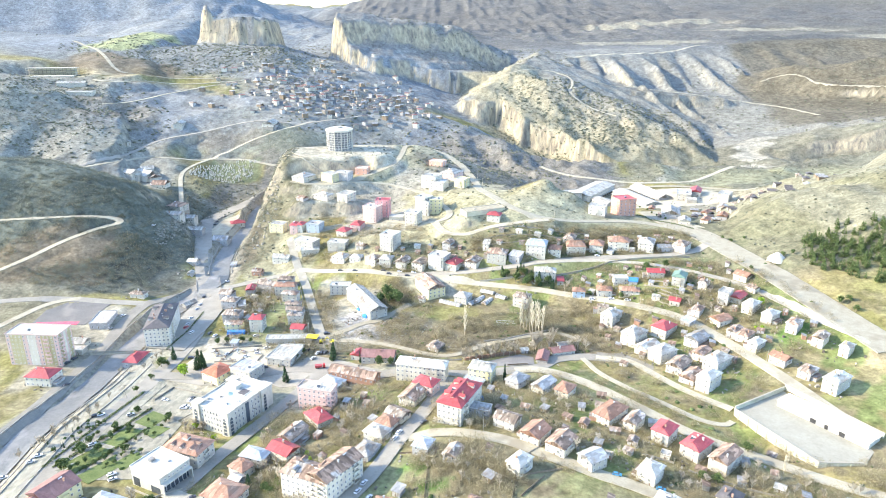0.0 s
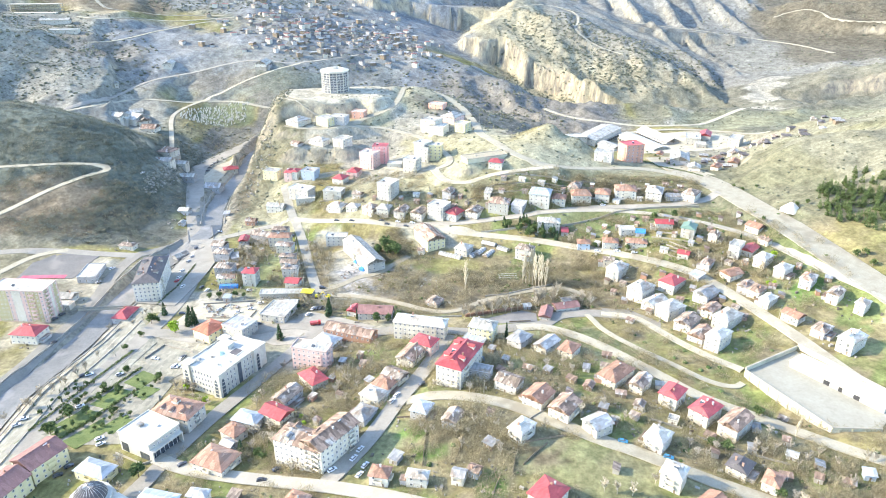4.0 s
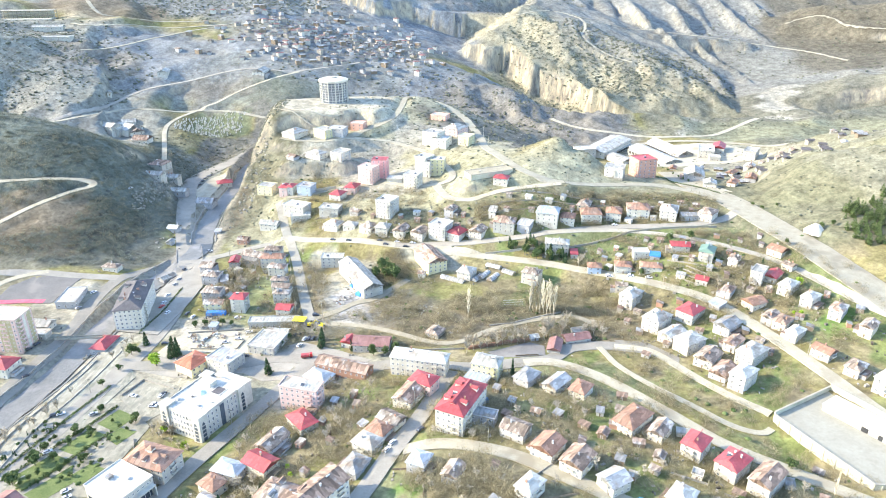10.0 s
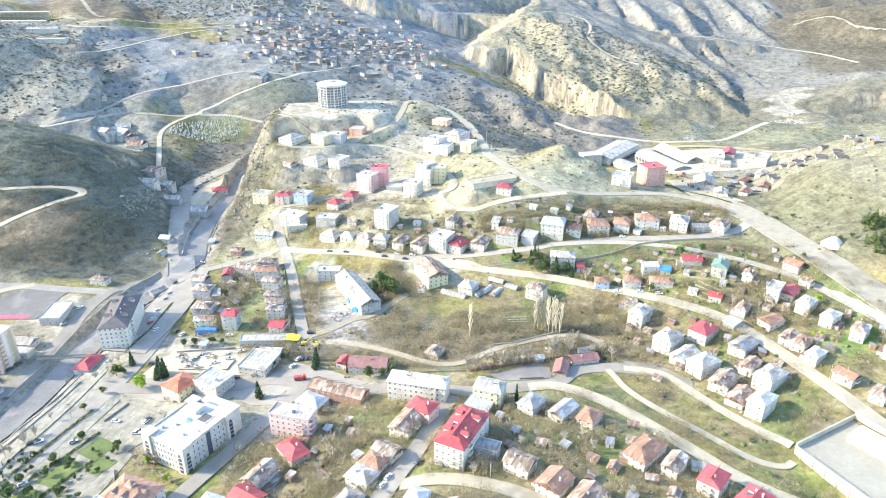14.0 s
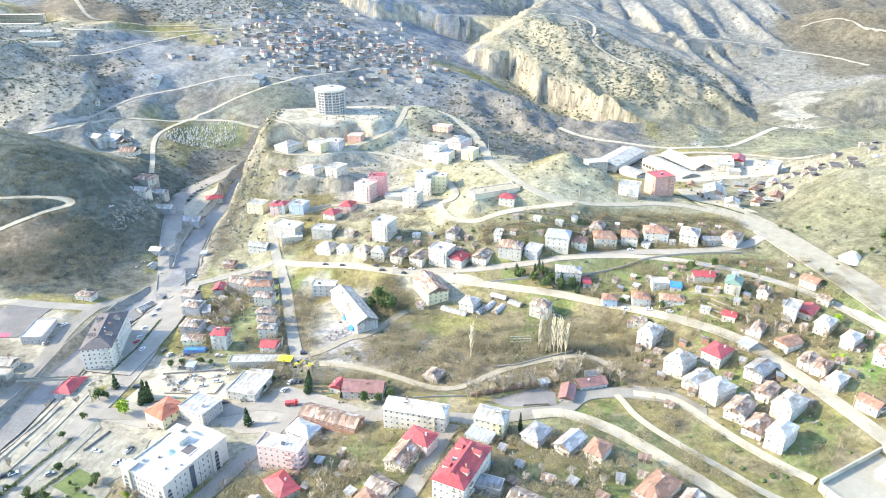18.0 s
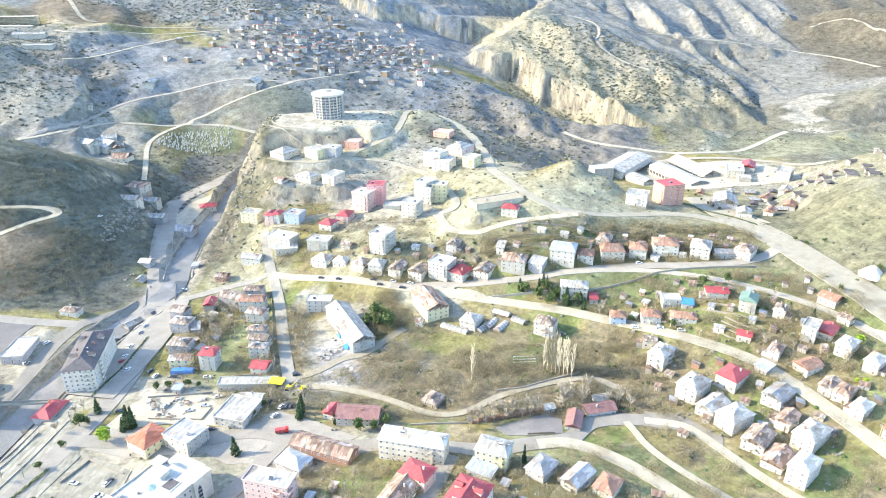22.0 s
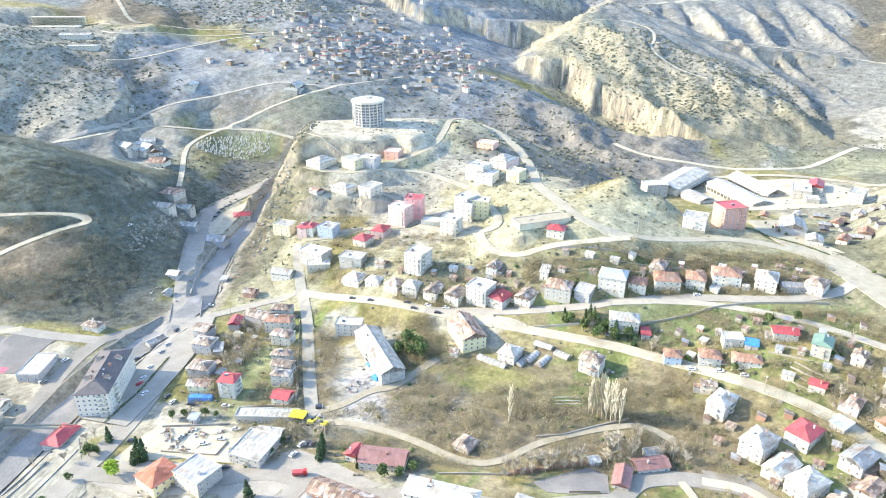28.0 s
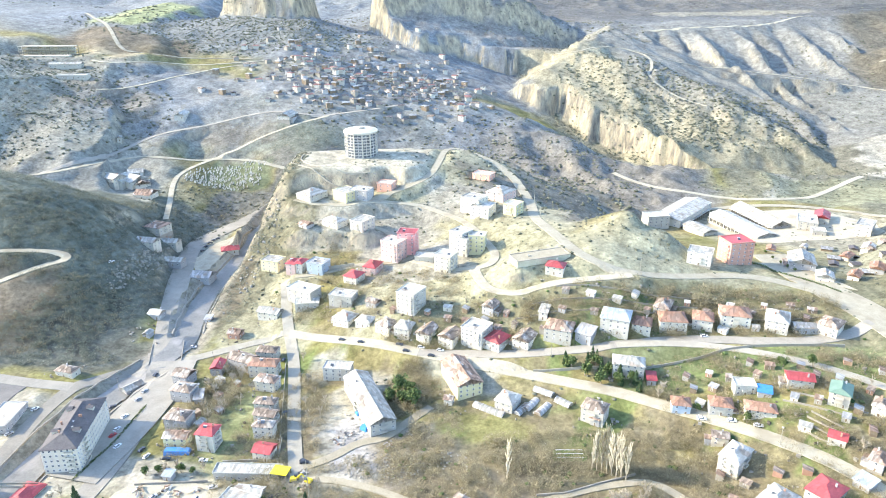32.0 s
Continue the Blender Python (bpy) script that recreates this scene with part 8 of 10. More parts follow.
# ---- the law court: a white block with corner towers and pointed arches ----
COURT = thing("courthouse", pose(-119.5, 306, ground(-119, 304) + 0.2, 0, 0, -27), "large white four-storey courthouse with pointed arch windows", "courthouse")
part("wall", Shape().box(-12, -15, -2, 12, 15, 14), WHITE, COURT)
part("roof", Shape().box(-12.3, -15.3, 14, 12.3, 15.3, 14.4), SILVER, COURT)
part("parapet", Shape().box(-12.3, -15.3, 14.4, 12.3, -14.9, 15).box(-12.3, 14.9, 14.4, 12.3, 15.3, 15)
     .box(-12.3, -14.9, 14.4, -11.9, 14.9, 15).box(11.9, -14.9, 14.4, 12.3, 14.9, 15), WHITE, COURT)
for a, b in ((-10.4, -13.4), (10.4, -13.4), (10.4, 13.4), (-10.4, 13.4)):
    part("corner_tower", Shape().box(a - 2.6, b - 2.6, -2, a + 2.6, b + 2.6, 15.2).box(a - 3.0, b - 3.0, 15.2, a + 3.0, b + 3.0, 15.7), WHITE, COURT)
part("wing", Shape().box(-11, 15, -2, 5, 24, 11).box(-11.4, 15.1, 11, 5.4, 24.4, 11.5).box(6, 15.2, -2, 12, 21, 14).box(5.6, 15.3, 14, 12.4, 21.4, 14.5), WHITE, COURT, "lower wing at the back")
skylight = Shape()
for k in range(8):
    p, q = k * math.tau / 8, (k + 1) * math.tau / 8
    skylight.add([(2.8 * math.cos(p) - 2, 2.8 * math.sin(p) + 1, 14.4), (2.8 * math.cos(q) - 2, 2.8 * math.sin(q) + 1, 14.4), (-2, 1, 16)], [(0, 1, 2)])
part("skylight", skylight, GREENISH, COURT, "faceted glazed skylight on the roof")
part("roof_house", Shape().box(-8, 6, 14.4, -1, 11, 16.6).box(-8.4, 5.6, 16.6, -0.6, 11.4, 16.9), WHITE, COURT)
# flat dark slab on a kerb stands in for the well's inner shade
part("light_well", Shape().box(1.5, 3, 14.4, 7.5, 9.5, 14.7).box(2, 3.5, 14.7, 7, 9, 14.75, 1), (WHITE, SLATE), COURT, "light well with a dark slab for the shade inside it")
for a, b, e in ((-9, -9, 1.6), (4, -8, 1.2), (-4, -4, 0.9), (8, -3, 1.0)):
    part("vent_box", Shape().box(a, b, 14.4, a + e, b + e, 14.4 + 0.8 * e), ZINC, COURT)
ARCH = Shape()
outline = [(-1.1, 0), (1.1, 0), (1.1, 8.6), (0.75, 9.8), (0, 10.8), (-0.75, 9.8), (-1.1, 8.6)]
ARCH.add([(x, -0.06, z) for x, z in outline] + [(x, 0.05, z) for x, z in outline], [tuple(range(7))] + [(i, 7 + i, 7 + (i + 1) % 7, (i + 1) % 7) for i in range(7)], 0)
for k in range(1, 5):
    ARCH.box(-1.1, -0.12, 2.15 * k - 0.2, 1.1, -0.05, 2.15 * k + 0.2, 1)
ARCH = ARCH.mesh("arch_window", GLASS, WHITE)
for u, v, spin in ((-10.4, -16.0, 0), (10.4, -16.0, 0), (-13.4, -13.0, 90), (13.4, -13.0, 90), (13.4, -13.0, -90), (-13.4, -13.0, -90)):
    part("arch_window", ARCH, None, COURT, "tall pointed arch window", at=pose(0, 0, 0, 0, 0, spin) @ pose(u, v, 1.2))
part("glass_strip", Shape().box(11.95, -1.3, 1, 12.18, 1.3, 13.4), GLASS, COURT, "full-height strip of dark glass")
for level in range(4):
    for k in range(7):
        part("window", window_mesh(1.0, 1.9), None, COURT, at=pose(-6.3 + 2.1 * k, -15.02, 2.4 + 3.2 * level))
    for k in range(8):
        if k not in (3, 4):
            for spin in (90, -90):
                part("window", window_mesh(1.0, 1.9), None, COURT, at=pose(0, 0, 0, 0, 0, spin) @ pose(-9.1 + 2.6 * k, -12.02, 2.4 + 3.2 * level))

# ---- the unfinished round tower on the hilltop ----
TOWER = thing("tower_block", pose(-117, 757, 66.2), "pale eight-sided tower block with dark window openings and white roof", "tower block")
N, R, H = 12, 14.6, 21.4
ring = [(R * math.cos((k + 0.5) * math.tau / N), R * math.sin((k + 0.5) * math.tau / N)) for k in range(N)]
part("wall", Shape().prism(ring, -3, H), GREY, TOWER)
part("roof", Shape().prism([(x * 1.07, y * 1.07) for x, y in ring], H, H + 1.6).prism([(x * 1.0, y * 1.0) for x, y in ring], H + 1.6, H + 3, top=0.72), WHITE, TOWER, "broad white roof slab")
part("roof_house", Shape().prism([(x * 0.25, y * 0.25) for x, y in ring], H + 3, H + 4.4), WHITE, TOWER)
flat = R * math.cos(math.pi / N)
for level in range(8):
    part("floor_band", Shape().prism([(x * 1.012, y * 1.012) for x, y in ring], 2.65 * level + 2.4, 2.65 * level + 2.75), CONCRETE, TOWER)
for k in range(N):
    spin = 90 + (k + 1) * 360 / N
    part("pilaster", Shape().box(-0.45, -0.35, -1, 0.45, 0.1, H), WHITE, TOWER, at=pose(ring[k][0], ring[k][1], 0, 0, 0, 90 + (k + 0.5) * 360 / N))
    for level in range(8):
        if math.cos(radians(spin)) > -0.3:
            for u in (-1.75, 1.75):
                part("window", window_mesh(3.0, 1.9), None, TOWER, at=pose(0, 0, 0, 0, 0, spin) @ pose(u, -flat, 2.65 * level + 1.35))
def mound_of_earth(x, y, r, turn):
    rng, m = random.Random(int(x)), Shape()
    rim = [(math.cos(k * math.tau / 11) * rng.uniform(0.85, 1.15), math.sin(k * math.tau / 11) * rng.uniform(0.55, 0.8)) for k in range(11)]
    m.add([(p * r, q * r, -0.4) for p, q in rim] + [(p * r * 0.55, q * r * 0.55, 0.4 * r) for p, q in rim] + [(0, 0, 0.55 * r)],
          [(k, (k + 1) % 11, 11 + (k + 1) % 11, 11 + k) for k in range(11)] + [(11 + k, 11 + (k + 1) % 11, 22) for k in range(11)])
    solid("earth_mound", m, DIRT, pose(x, y, ground(x, y), 0, 0, turn), "small brown earth mound on the levelled hilltop", "mound")


for x, y, r, turn in ((-70, 757, 2.6, 10), (-63, 759, 2.2, 40), (-56, 761, 2.8, 75), (-86, 772, 2.4, 20), (-79, 774, 2.0, 0)):
    mound_of_earth(x, y, r, turn)
for r, drop in ((40, 2.2), (47, 3.2)):
    arc = [(-120 + r * 1.25 * math.cos(radians(a)), 748 + r * math.sin(radians(a))) for a in range(170, 300, 8)]
    wall_line(arc, 0.9, 0.7, CONCRETE, "low curved terrace wall below the tower block", "terrace_wall", drop)

# ---- the domed mosque and its hall ----
MOSQUE = thing("mosque", pose(-145, 206.5, ground(-145, 206), 0, 0, -30), "white round mosque with a ribbed blue-grey dome", "mosque")
circle = [(math.cos(k * math.tau / 24), math.sin(k * math.tau / 24)) for k in range(24)]
part("drum", Shape().prism([(9 * x, 9 * y) for x, y in circle], -2, 6.5).prism([(9.5 * x, 9.5 * y) for x, y in circle], 6.5, 7)
     .prism([(8 * x, 8 * y) for x, y in circle], 7, 9).prism([(8.4 * x, 8.4 * y) for x, y in circle], 9, 9.5), WHITE, MOSQUE)
dome = Shape()
for i in range(6):
    a0, a1 = i * math.pi / 12, (i + 1) * math.pi / 12
    v = [(6.6 * math.cos(a0) * x, 6.6 * math.cos(a0) * y, 5.2 * math.sin(a0)) for x, y in circle] + [(6.6 * math.cos(a1) * x, 6.6 * math.cos(a1) * y, 5.2 * math.sin(a1)) for x, y in circle]
    dome.add(v, [(k, (k + 1) % 24, 24 + (k + 1) % 24, 24 + k) for k in range(24)])
DOME = part("dome", dome, SLATE, MOSQUE, "ribbed blue-grey lead dome", at=pose(0, 0, 9.5))
for k in range(24):
    rib = Shape()
    for i in range(6):
        a0, a1 = i * math.pi / 12, (i + 1) * math.pi / 12
        rib.tube((6.65 * math.cos(a0), 0, 5.25 * math.sin(a0)), (6.65 * math.cos(a1), 0, 5.25 * math.sin(a1)), 0.1, 0.1, 4)
    part("rib", shared("rib", lambda: rib.mesh("rib", ZINC)), None, DOME, at=pose(0, 0, 0, 0, 0, 15 * k))
part("finial", Shape().tube((0, 0, 14.6), (0, 0, 16.5), 0.18, 0.05, 6), DARKMETAL, MOSQUE)
for k in range(9):
    part("window", window_mesh(0.9, 1.6), None, MOSQUE, at=pose(0, 0, 0, 0, 0, -80 + 20 * k) @ pose(0, -9.0, 3.2))
part("side_hall", Shape().box(6, -6, -2, 17, 8, 7).box(5.7, -6.3, 7, 17.3, 8.3, 7.4), WHITE, MOSQUE)

# ---- greenhouses on the terrace ----
def greenhouse(x, y, length, width, turn, material):
    s, n = Shape(), 8
    arc = [(-width / 2 * math.cos(math.pi * k / n), width * 0.42 * math.sin(math.pi * k / n)) for k in range(n + 1)]
    v = [(-length / 2, a, b) for a, b in arc] + [(length / 2, a, b) for a, b in arc]
    s.add(v, [(k, k + 1, n + 2 + k, n + 1 + k)[::-1] for k in range(n)] + [tuple(range(n + 1)), tuple(reversed(range(n + 1, 2 * n + 2)))])
    base = thing("greenhouse", pose(x, y, ground(x, y), 0, 0, turn), "low plastic-covered greenhouse tunnel", "greenhouse", "greenhouses on the terrace")
    part("cover", s, material, base)
    for k in range(5):
        part("hoop", shared(("hoop", width), lambda: hoop(width)), None, base, at=pose(-length / 2 + length * k / 4, 0, 0))


def hoop(width):
    s = Shape()
    for k in range(8):
        a, b = math.pi * k / 8, math.pi * (k + 1) / 8
        s.tube((0, -width / 2 * math.cos(a), width * 0.43 * math.sin(a)), (0, -width / 2 * math.cos(b), width * 0.43 * math.sin(b)), 0.07, 0.07, 4)
    return s.mesh("hoop", FRAME)


# ---- loading doors of the big halls at the works ----
for x, y, turn, run in ((223.0, 737.5, -69, 62), (247.0, 764.0, -71, 56), (184.0, 776.1, 53, 66)):
    c, s = math.cos(radians(turn)), math.sin(radians(turn))
    DOCK = thing("loading_bay", pose(x + s * 9.9, y - c * 9.9, ground(x, y) - 0.3, 0, 0, turn), "row of dark loading doors under a pale canopy", "loading bay")
    part("canopy", Shape().box(-run / 2, -2.4, 3.6, run / 2, 0.1, 3.8), SILVER, DOCK)
    for k in range(int(run / 5)):
        part("roller_door", shared("roller_door", lambda: Shape().box(-1.7, -0.25, -0.4, 1.7, -0.05, 3.3).mesh("roller_door", DARKMETAL)), None, DOCK, at=pose(-run / 2 + 2.5 + 5 * k, 0, 0))
        part("post", shared("dock_post", lambda: Shape().box(-0.15, -2.3, -0.6, 0.15, -2.0, 3.6).mesh("post", CONCRETE)), None, DOCK, at=pose(-run / 2 + 5 * k, 0, 0))

greenhouse(6, 452, 18, 5, -30, SILVER)
greenhouse(23, 452, 10, 4.5, 55, ZINC)
greenhouse(28, 456, 11, 4.5, 55, ZINC)
greenhouse(34, 452, 11, 4.5, 55, ZINC)
greenhouse(35, 465, 11, 4.5, -30, SILVER)
greenhouse(45, 457, 9, 5, -38, SILVER)

# ---- yellow canopy and diggers at the timber yard ----
CANOPY = thing("canopy", pose(-90, 398, ground(-90, 398), 0, 0, -8), "bright yellow flat canopy on posts", "canopy")
part("roof", Shape().box(-4, -3.2, 3.6, 4, 3.2, 3.9), LEMON, CANOPY)
for a in (-3.7, 3.7):
    for b in (-2.9, 2.9):
        part("post", Shape().box(a - 0.12, b - 0.12, -0.6, a + 0.12, b + 0.12, 3.6), DARKMETAL, CANOPY)


def digger(x, y, turn):
    base = thing("excavator", pose(x, y, ground(x, y) + 0.1, 0, 0, turn), "bright yellow tracked excavator with folded arm", "excavator", "diggers in the yard")
    for b in (-1.1, 1.1):
        part("track", Shape().prism([(-1.9, b - 0.3), (1.9, b - 0.3), (1.9, b + 0.3), (-1.9, b + 0.3)], 0, 0.85), RUBBER, base)
    part("body", Shape().box(-1.8, -1.3, 0.95, 1.4, 1.3, 2.2, inset=0.15), LEMON, base)
    part("cab", Shape().box(0.1, 0.2, 2.2, 1.5, 1.2, 3.3, inset=0.1), GLASS, base)
    part("arm", Shape().tube((1.2, -0.2, 1.6), (3.6, -0.2, 4.0), 0.28, 0.22, 5).tube((3.6, -0.2, 4.0), (5.6, -0.2, 1.8), 0.22, 0.18, 5), LEMON, base)
    part("bucket", Shape().box(5.1, -0.8, 0.9, 6.2, 0.4, 1.9, inset=0.2), LEMON, base)


digger(-83, 395, 10)
digger(-76, 394, 160)
for x, y, turn, wide in ((-147, 413, 4, 13), (-62, 450, 30, 6), (-57, 436, 60, 5), (20, 300, 20, 4)):
    solid("tarpaulin", Shape().box(-wide / 2, -2.2, -0.4, wide / 2, 2.2, 2.2, inset=0.5), TARP, pose(x, y, ground(x, y), 0, 0, turn), "heap covered with a bright blue tarpaulin", "tarpaulin")
TRUCK = thing("truck", pose(-78, 358, ground(-78, 358) + 0.4, 0, 0, 10), "red tipper truck on the street", "truck")
part("cab", Shape().box(1.4, -1.1, 0.5, 3.1, 1.1, 2.7, inset=0.12), CAR_PAINT["red"], TRUCK)
part("bed", Shape().box(-3.4, -1.2, 0.8, 1.2, 1.2, 2.2), CRIMSON, TRUCK)
for a in (-2.4, -1.3, 2.2):
    for b in (-1, 1):
        part("wheel", Shape().tube((a, b - 0.15, 0.45), (a, b + 0.15, 0.45), 0.45, 0.45, 10), RUBBER, TRUCK)

# ---- the skeleton of a building far up the valley ----
SHELL = thing("unfinished_building", pose(-588, 1048, 120.6, 0, 0, 4), "long unfinished concrete frame building of three storeys", "building")
for level in range(4):
    part("slab", Shape().box(-36, -8, 3.6 * level - 0.25, 36, 8, 3.6 * level + 0.15), CONCRETE, SHELL)
for k in range(13):
    for b in (-7.6, 7.6):
        part("column", shared("column", lambda: Shape().box(-0.3, -0.3, -3, 0.3, 0.3, 10.8).mesh("column", CONCRETE)), None, SHELL, at=pose(-35.5 + k * 5.92, b, 0))
part("wall", Shape().box(-35.6, 0, 0.2, 35.6, 0.3, 10.6), CREAM, SHELL)
part("podium", Shape().box(-24, -22, -6, 36, -12, 0.4).box(-24.4, -22.4, 0.4, 36.4, -11.6, 0.8), CREAM, SHELL, "long low concrete podium before the frame")
# dark slabs on the solid podium wall imitate the shade in its openings
for k in range(12):
    part("opening", Shape().box(-22 + 4.9 * k, -22.2, -4.6, -19 + 4.9 * k, -21.9, -1.4), SLATE, SHELL, "dark slab for the shade in an unglazed opening")
house(-540, 1004, 40, 9, 1, 8, "gable", WHITE, SILVER, "long low white hall with a pale sheet roof on the slope", high=4.0, chimneys=0, name="hall", category="hall", gap=4)
house(-510, 966, 36, 14, 1, 8, "flat", WHITE, SILVER, "long low white hall with a pale flat roof on the slope", high=3.5, chimneys=0, name="hall", category="hall", gap=4)

# ---- masts ----
for x, y, h in ((-72, 381, 24), (-30, 800, 12), (12, 764, 11), (38, 690, 11), (40, 640, 11), (100, 560, 9), (-208, 470, 10), (-163, 500, 9), (-60, 522, 9), (40, 488, 9), (140, 418, 9),
                (196, 340, 9), (-14, 300, 9), (-40, 246, 9), (20, 268, 8), (66, 236, 8), (125, 255, 9), (-105, 300, 9), (-125, 250, 9), (-150, 350, 9), (-190, 330, 9)):
    mast(x, y, h)
TANK = thing("reservoir", pose(36, 565, 47.5, 0, 0, 24), "long low concrete reservoir with an earth-covered flat roof", "reservoir")
part("wall", Shape().box(-19, -6.5, -6, 19, 6.5, 3.4), STAINED, TANK)
part("roof", Shape().box(-18.4, -5.9, 3.4, 18.4, 5.9, 3.55), DIRT, TANK, "earth-covered flat roof")
part("parapet", Shape().box(-19.2, -6.7, 3.4, 19.2, -6.0, 3.9).box(-19.2, 6.0, 3.4, 19.2, 6.7, 3.9).box(-19.2, -6.0, 3.4, -18.5, 6.0, 3.9).box(18.5, -6.0, 3.4, 19.2, 6.0, 3.9), CONCRETE, TANK)
part("hatch", Shape().box(-9, -1, 3.55, -7, 1, 4.3, inset=0.1), CONCRETE, TANK)

heap = Shape()
ring = [(math.cos(k * math.tau / 14) * (1 + 0.12 * math.sin(3 * k)), math.sin(k * math.tau / 14) * (1 + 0.1 * math.cos(5 * k))) for k in range(14)]
for r0, z0, r1, z1 in ((7.5, -0.6, 4.6, 2.6), (4.6, 2.6, 1.6, 5.4)):
    heap.add([(x * r0, y * r0, z0) for x, y in ring] + [(x * r1, y * r1, z1) for x, y in ring], [(k, (k + 1) % 14, 14 + (k + 1) % 14, 14 + k) for k in range(14)])
heap.add([(x * 1.6, y * 1.6, 5.4) for x, y in ring] + [(0.2, 0, 5.9)], [(k, (k + 1) % 14, 14) for k in range(14)])
solid("sand_cone", heap, CREAM, pose(258, 468, ground(258, 468)), "pale conical heap of sand beside the highway", "heap")

# ---- fenced nursery plot with white rails below the terrace ----
patch("nursery_plot", LAWN, "dark green nursery plot", 0.3, (37, 414.5), (53, 416), (54, 424.5), (37, 422), rings=3)
for k in range(3):
    rail = thing("plant_frame", pose(45, 416.5 + 2.8 * k, ground(45, 418), 0, 0, 4), "long white rail on short posts over the plants", "plant frame", "rails of the nursery")
    part("rail", Shape().box(-6.5, -0.12, 1.0, 6.5, 0.12, 1.25, inset=0.03), FRAME, rail)
    for u in (-6, -2, 2, 6):
        part("post", shared("rail_post", lambda: Shape().box(-0.06, -0.06, -0.6, 0.06, 0.06, 1.0).mesh("post", FRAME)), None, rail, at=pose(u, 0, 0))

patch("works_yard", GRAVEL, "pale gravel car park between road and river", 0.3, (-243, 654), (-236, 690), (-224, 708), (-213, 684), (-212, 642), (-228, 628))
for outline in (((205, 700), (232, 690), (330, 712), (338, 745), (300, 790), (225, 790), (190, 750)), ((190, 606), (222, 572), (236, 560), (226, 600), (205, 622))):
    patch("works_yard", GRAVEL, "pale trodden gravel yard round the halls", 0.25, *outline)

# ---- trees, each where it stands ----
plant("conifer", 9, (-179, 378), (-157, 365), (-155, 366), (-159, 363))
plant("conifer", 12, (-97, 344))
plant("conifer", 8, (-93, 241))
plant("leafy", 8, (-191, 259), (-135, 227), (-188, 272))
plant("leafy", 5, (-176, 313), (-155, 304), (-186, 336), (-183, 351), (-180, 369), (-182, 370))
plant("fresh", 9, (-164, 355))
plant("fresh", 5, (-123, 283), (-137, 295))
plant("leafy", 3, (-201, 288), (-205, 276), (-189, 291), (-180, 295), (-167, 276), (-183, 265), (-173, 272), (-177, 263), (-178, 296), (-172, 296), (-181, 294), (-190, 302), (-197, 310), (-202, 296), (-200, 303))
plant("bare", 7, (-188, 381), (-190, 377), (-207, 361), (-199, 328), (-201, 316), (-205, 313), (-205, 302), (-209, 296), (-213, 291), (-213, 281), (-143, 296), (-137, 295), (-133, 293), (-192, 362))
plant("bare", 8, (-93, 283), (-94, 275), (-90, 252), (-95, 297), (-88, 311), (-79, 245), (-146, 234))
plant("conifer", 9, (-72, 369))
plant("cypress", 10, (-53, 363), (36, 326))
plant("leafy", 7, (-28, 361))
plant("poplar", 21, (15, 400))
plant("poplar", 24, (54.5, 410.5), (56.6, 409.6), (58.8, 408.8), (61, 407.8), (63, 406.8), (65, 405.6), (67, 404.4), (69, 403.4))
plant("bare", 12, (59, 372), (70, 376), (61, 376))
plant("bare", 8, (17, 360), (21, 360), (25, 362), (31, 364), (34, 366), (39, 366), (43, 367), (47, 369), (13, 356))
plant("bare", 7, (-46, 312), (-49, 306), (-52, 293), (-41, 314), (-54, 286), (-51, 301), (-58, 294), (-37, 320), (-4, 276), (13, 270), (-26, 264), (42, 294), (47, 286), (54, 292), (63, 295), (66, 286), (35, 288), (30, 300))
plant("bare", 6, (1, 243), (6, 240), (-5, 242), (-10, 245), (17, 241), (11, 238), (24, 241))
plant("fresh", 3, (-67, 258), (-69, 263))
plant("conifer", 9, (48, 484), (60, 484), (65, 485), (70, 477), (76, 473), (84, 469), (67, 479))
plant("leafy", 11, (-48, 459), (-40, 457), (-34, 455), (-44, 467), (-38, 466))
plant("bare", 7, (-103, 480), (-103, 468), (-94, 456), (-90, 445), (-84, 433), (-96, 446), (-83, 445), (-83, 456), (-98, 480), (-92, 468), (-108, 503))
plant("bare", 9, (-148, 465), (-143, 478), (-150, 487), (-139, 481), (-139, 450), (-138, 488), (-154, 471))
plant("bare", 12, (61, 377), (70, 378))
plant("bare", 9, (15, 363), (18, 365), (24, 368), (28, 368), (30, 369), (34, 369), (44, 372), (47, 374))
plant("bare", 8, (85, 383), (91, 387), (94, 383), (88, 379), (93, 456), (97, 463))
plant("leafy", 6, (159, 471), (175, 474), (110, 446), (131, 436))
plant("conifer", 8, (66, 475), (76, 469), (85, 464), (63, 487))
plant("conifer", 6, (209, 434))
plant("fresh", 7, (220, 405))
plant("fresh", 4, (205, 378), (208, 376))
plant("conifer", 9, (49, 483))
plant("bare", 7, (192, 403), (197, 399), (186, 406), (208, 394), (196, 456), (172, 410), (192, 411))
plant("leafy", 6, (274, 396), (273, 385), (268, 397))
plant("leafy", 4, (243, 520), (253, 518), (270, 469), (263, 470), (231, 451), (177, 477), (160, 478), (239, 527))
plant("leafy", 3, (216, 697), (215, 680), (205, 633), (206, 622), (208, 612), (209, 602), (211, 595))
plant("bare", 8, (-93, 252), (-88, 253), (-84, 247), (-88, 242), (-82, 254), (-66, 224), (-55, 298), (-49, 289), (-44, 296), (-55, 282), (-44, 284), (-49, 274), (-39, 301))
plant("conifer", 9, (-93, 240))
plant("leafy", 5, (-82, 236), (-85, 239))
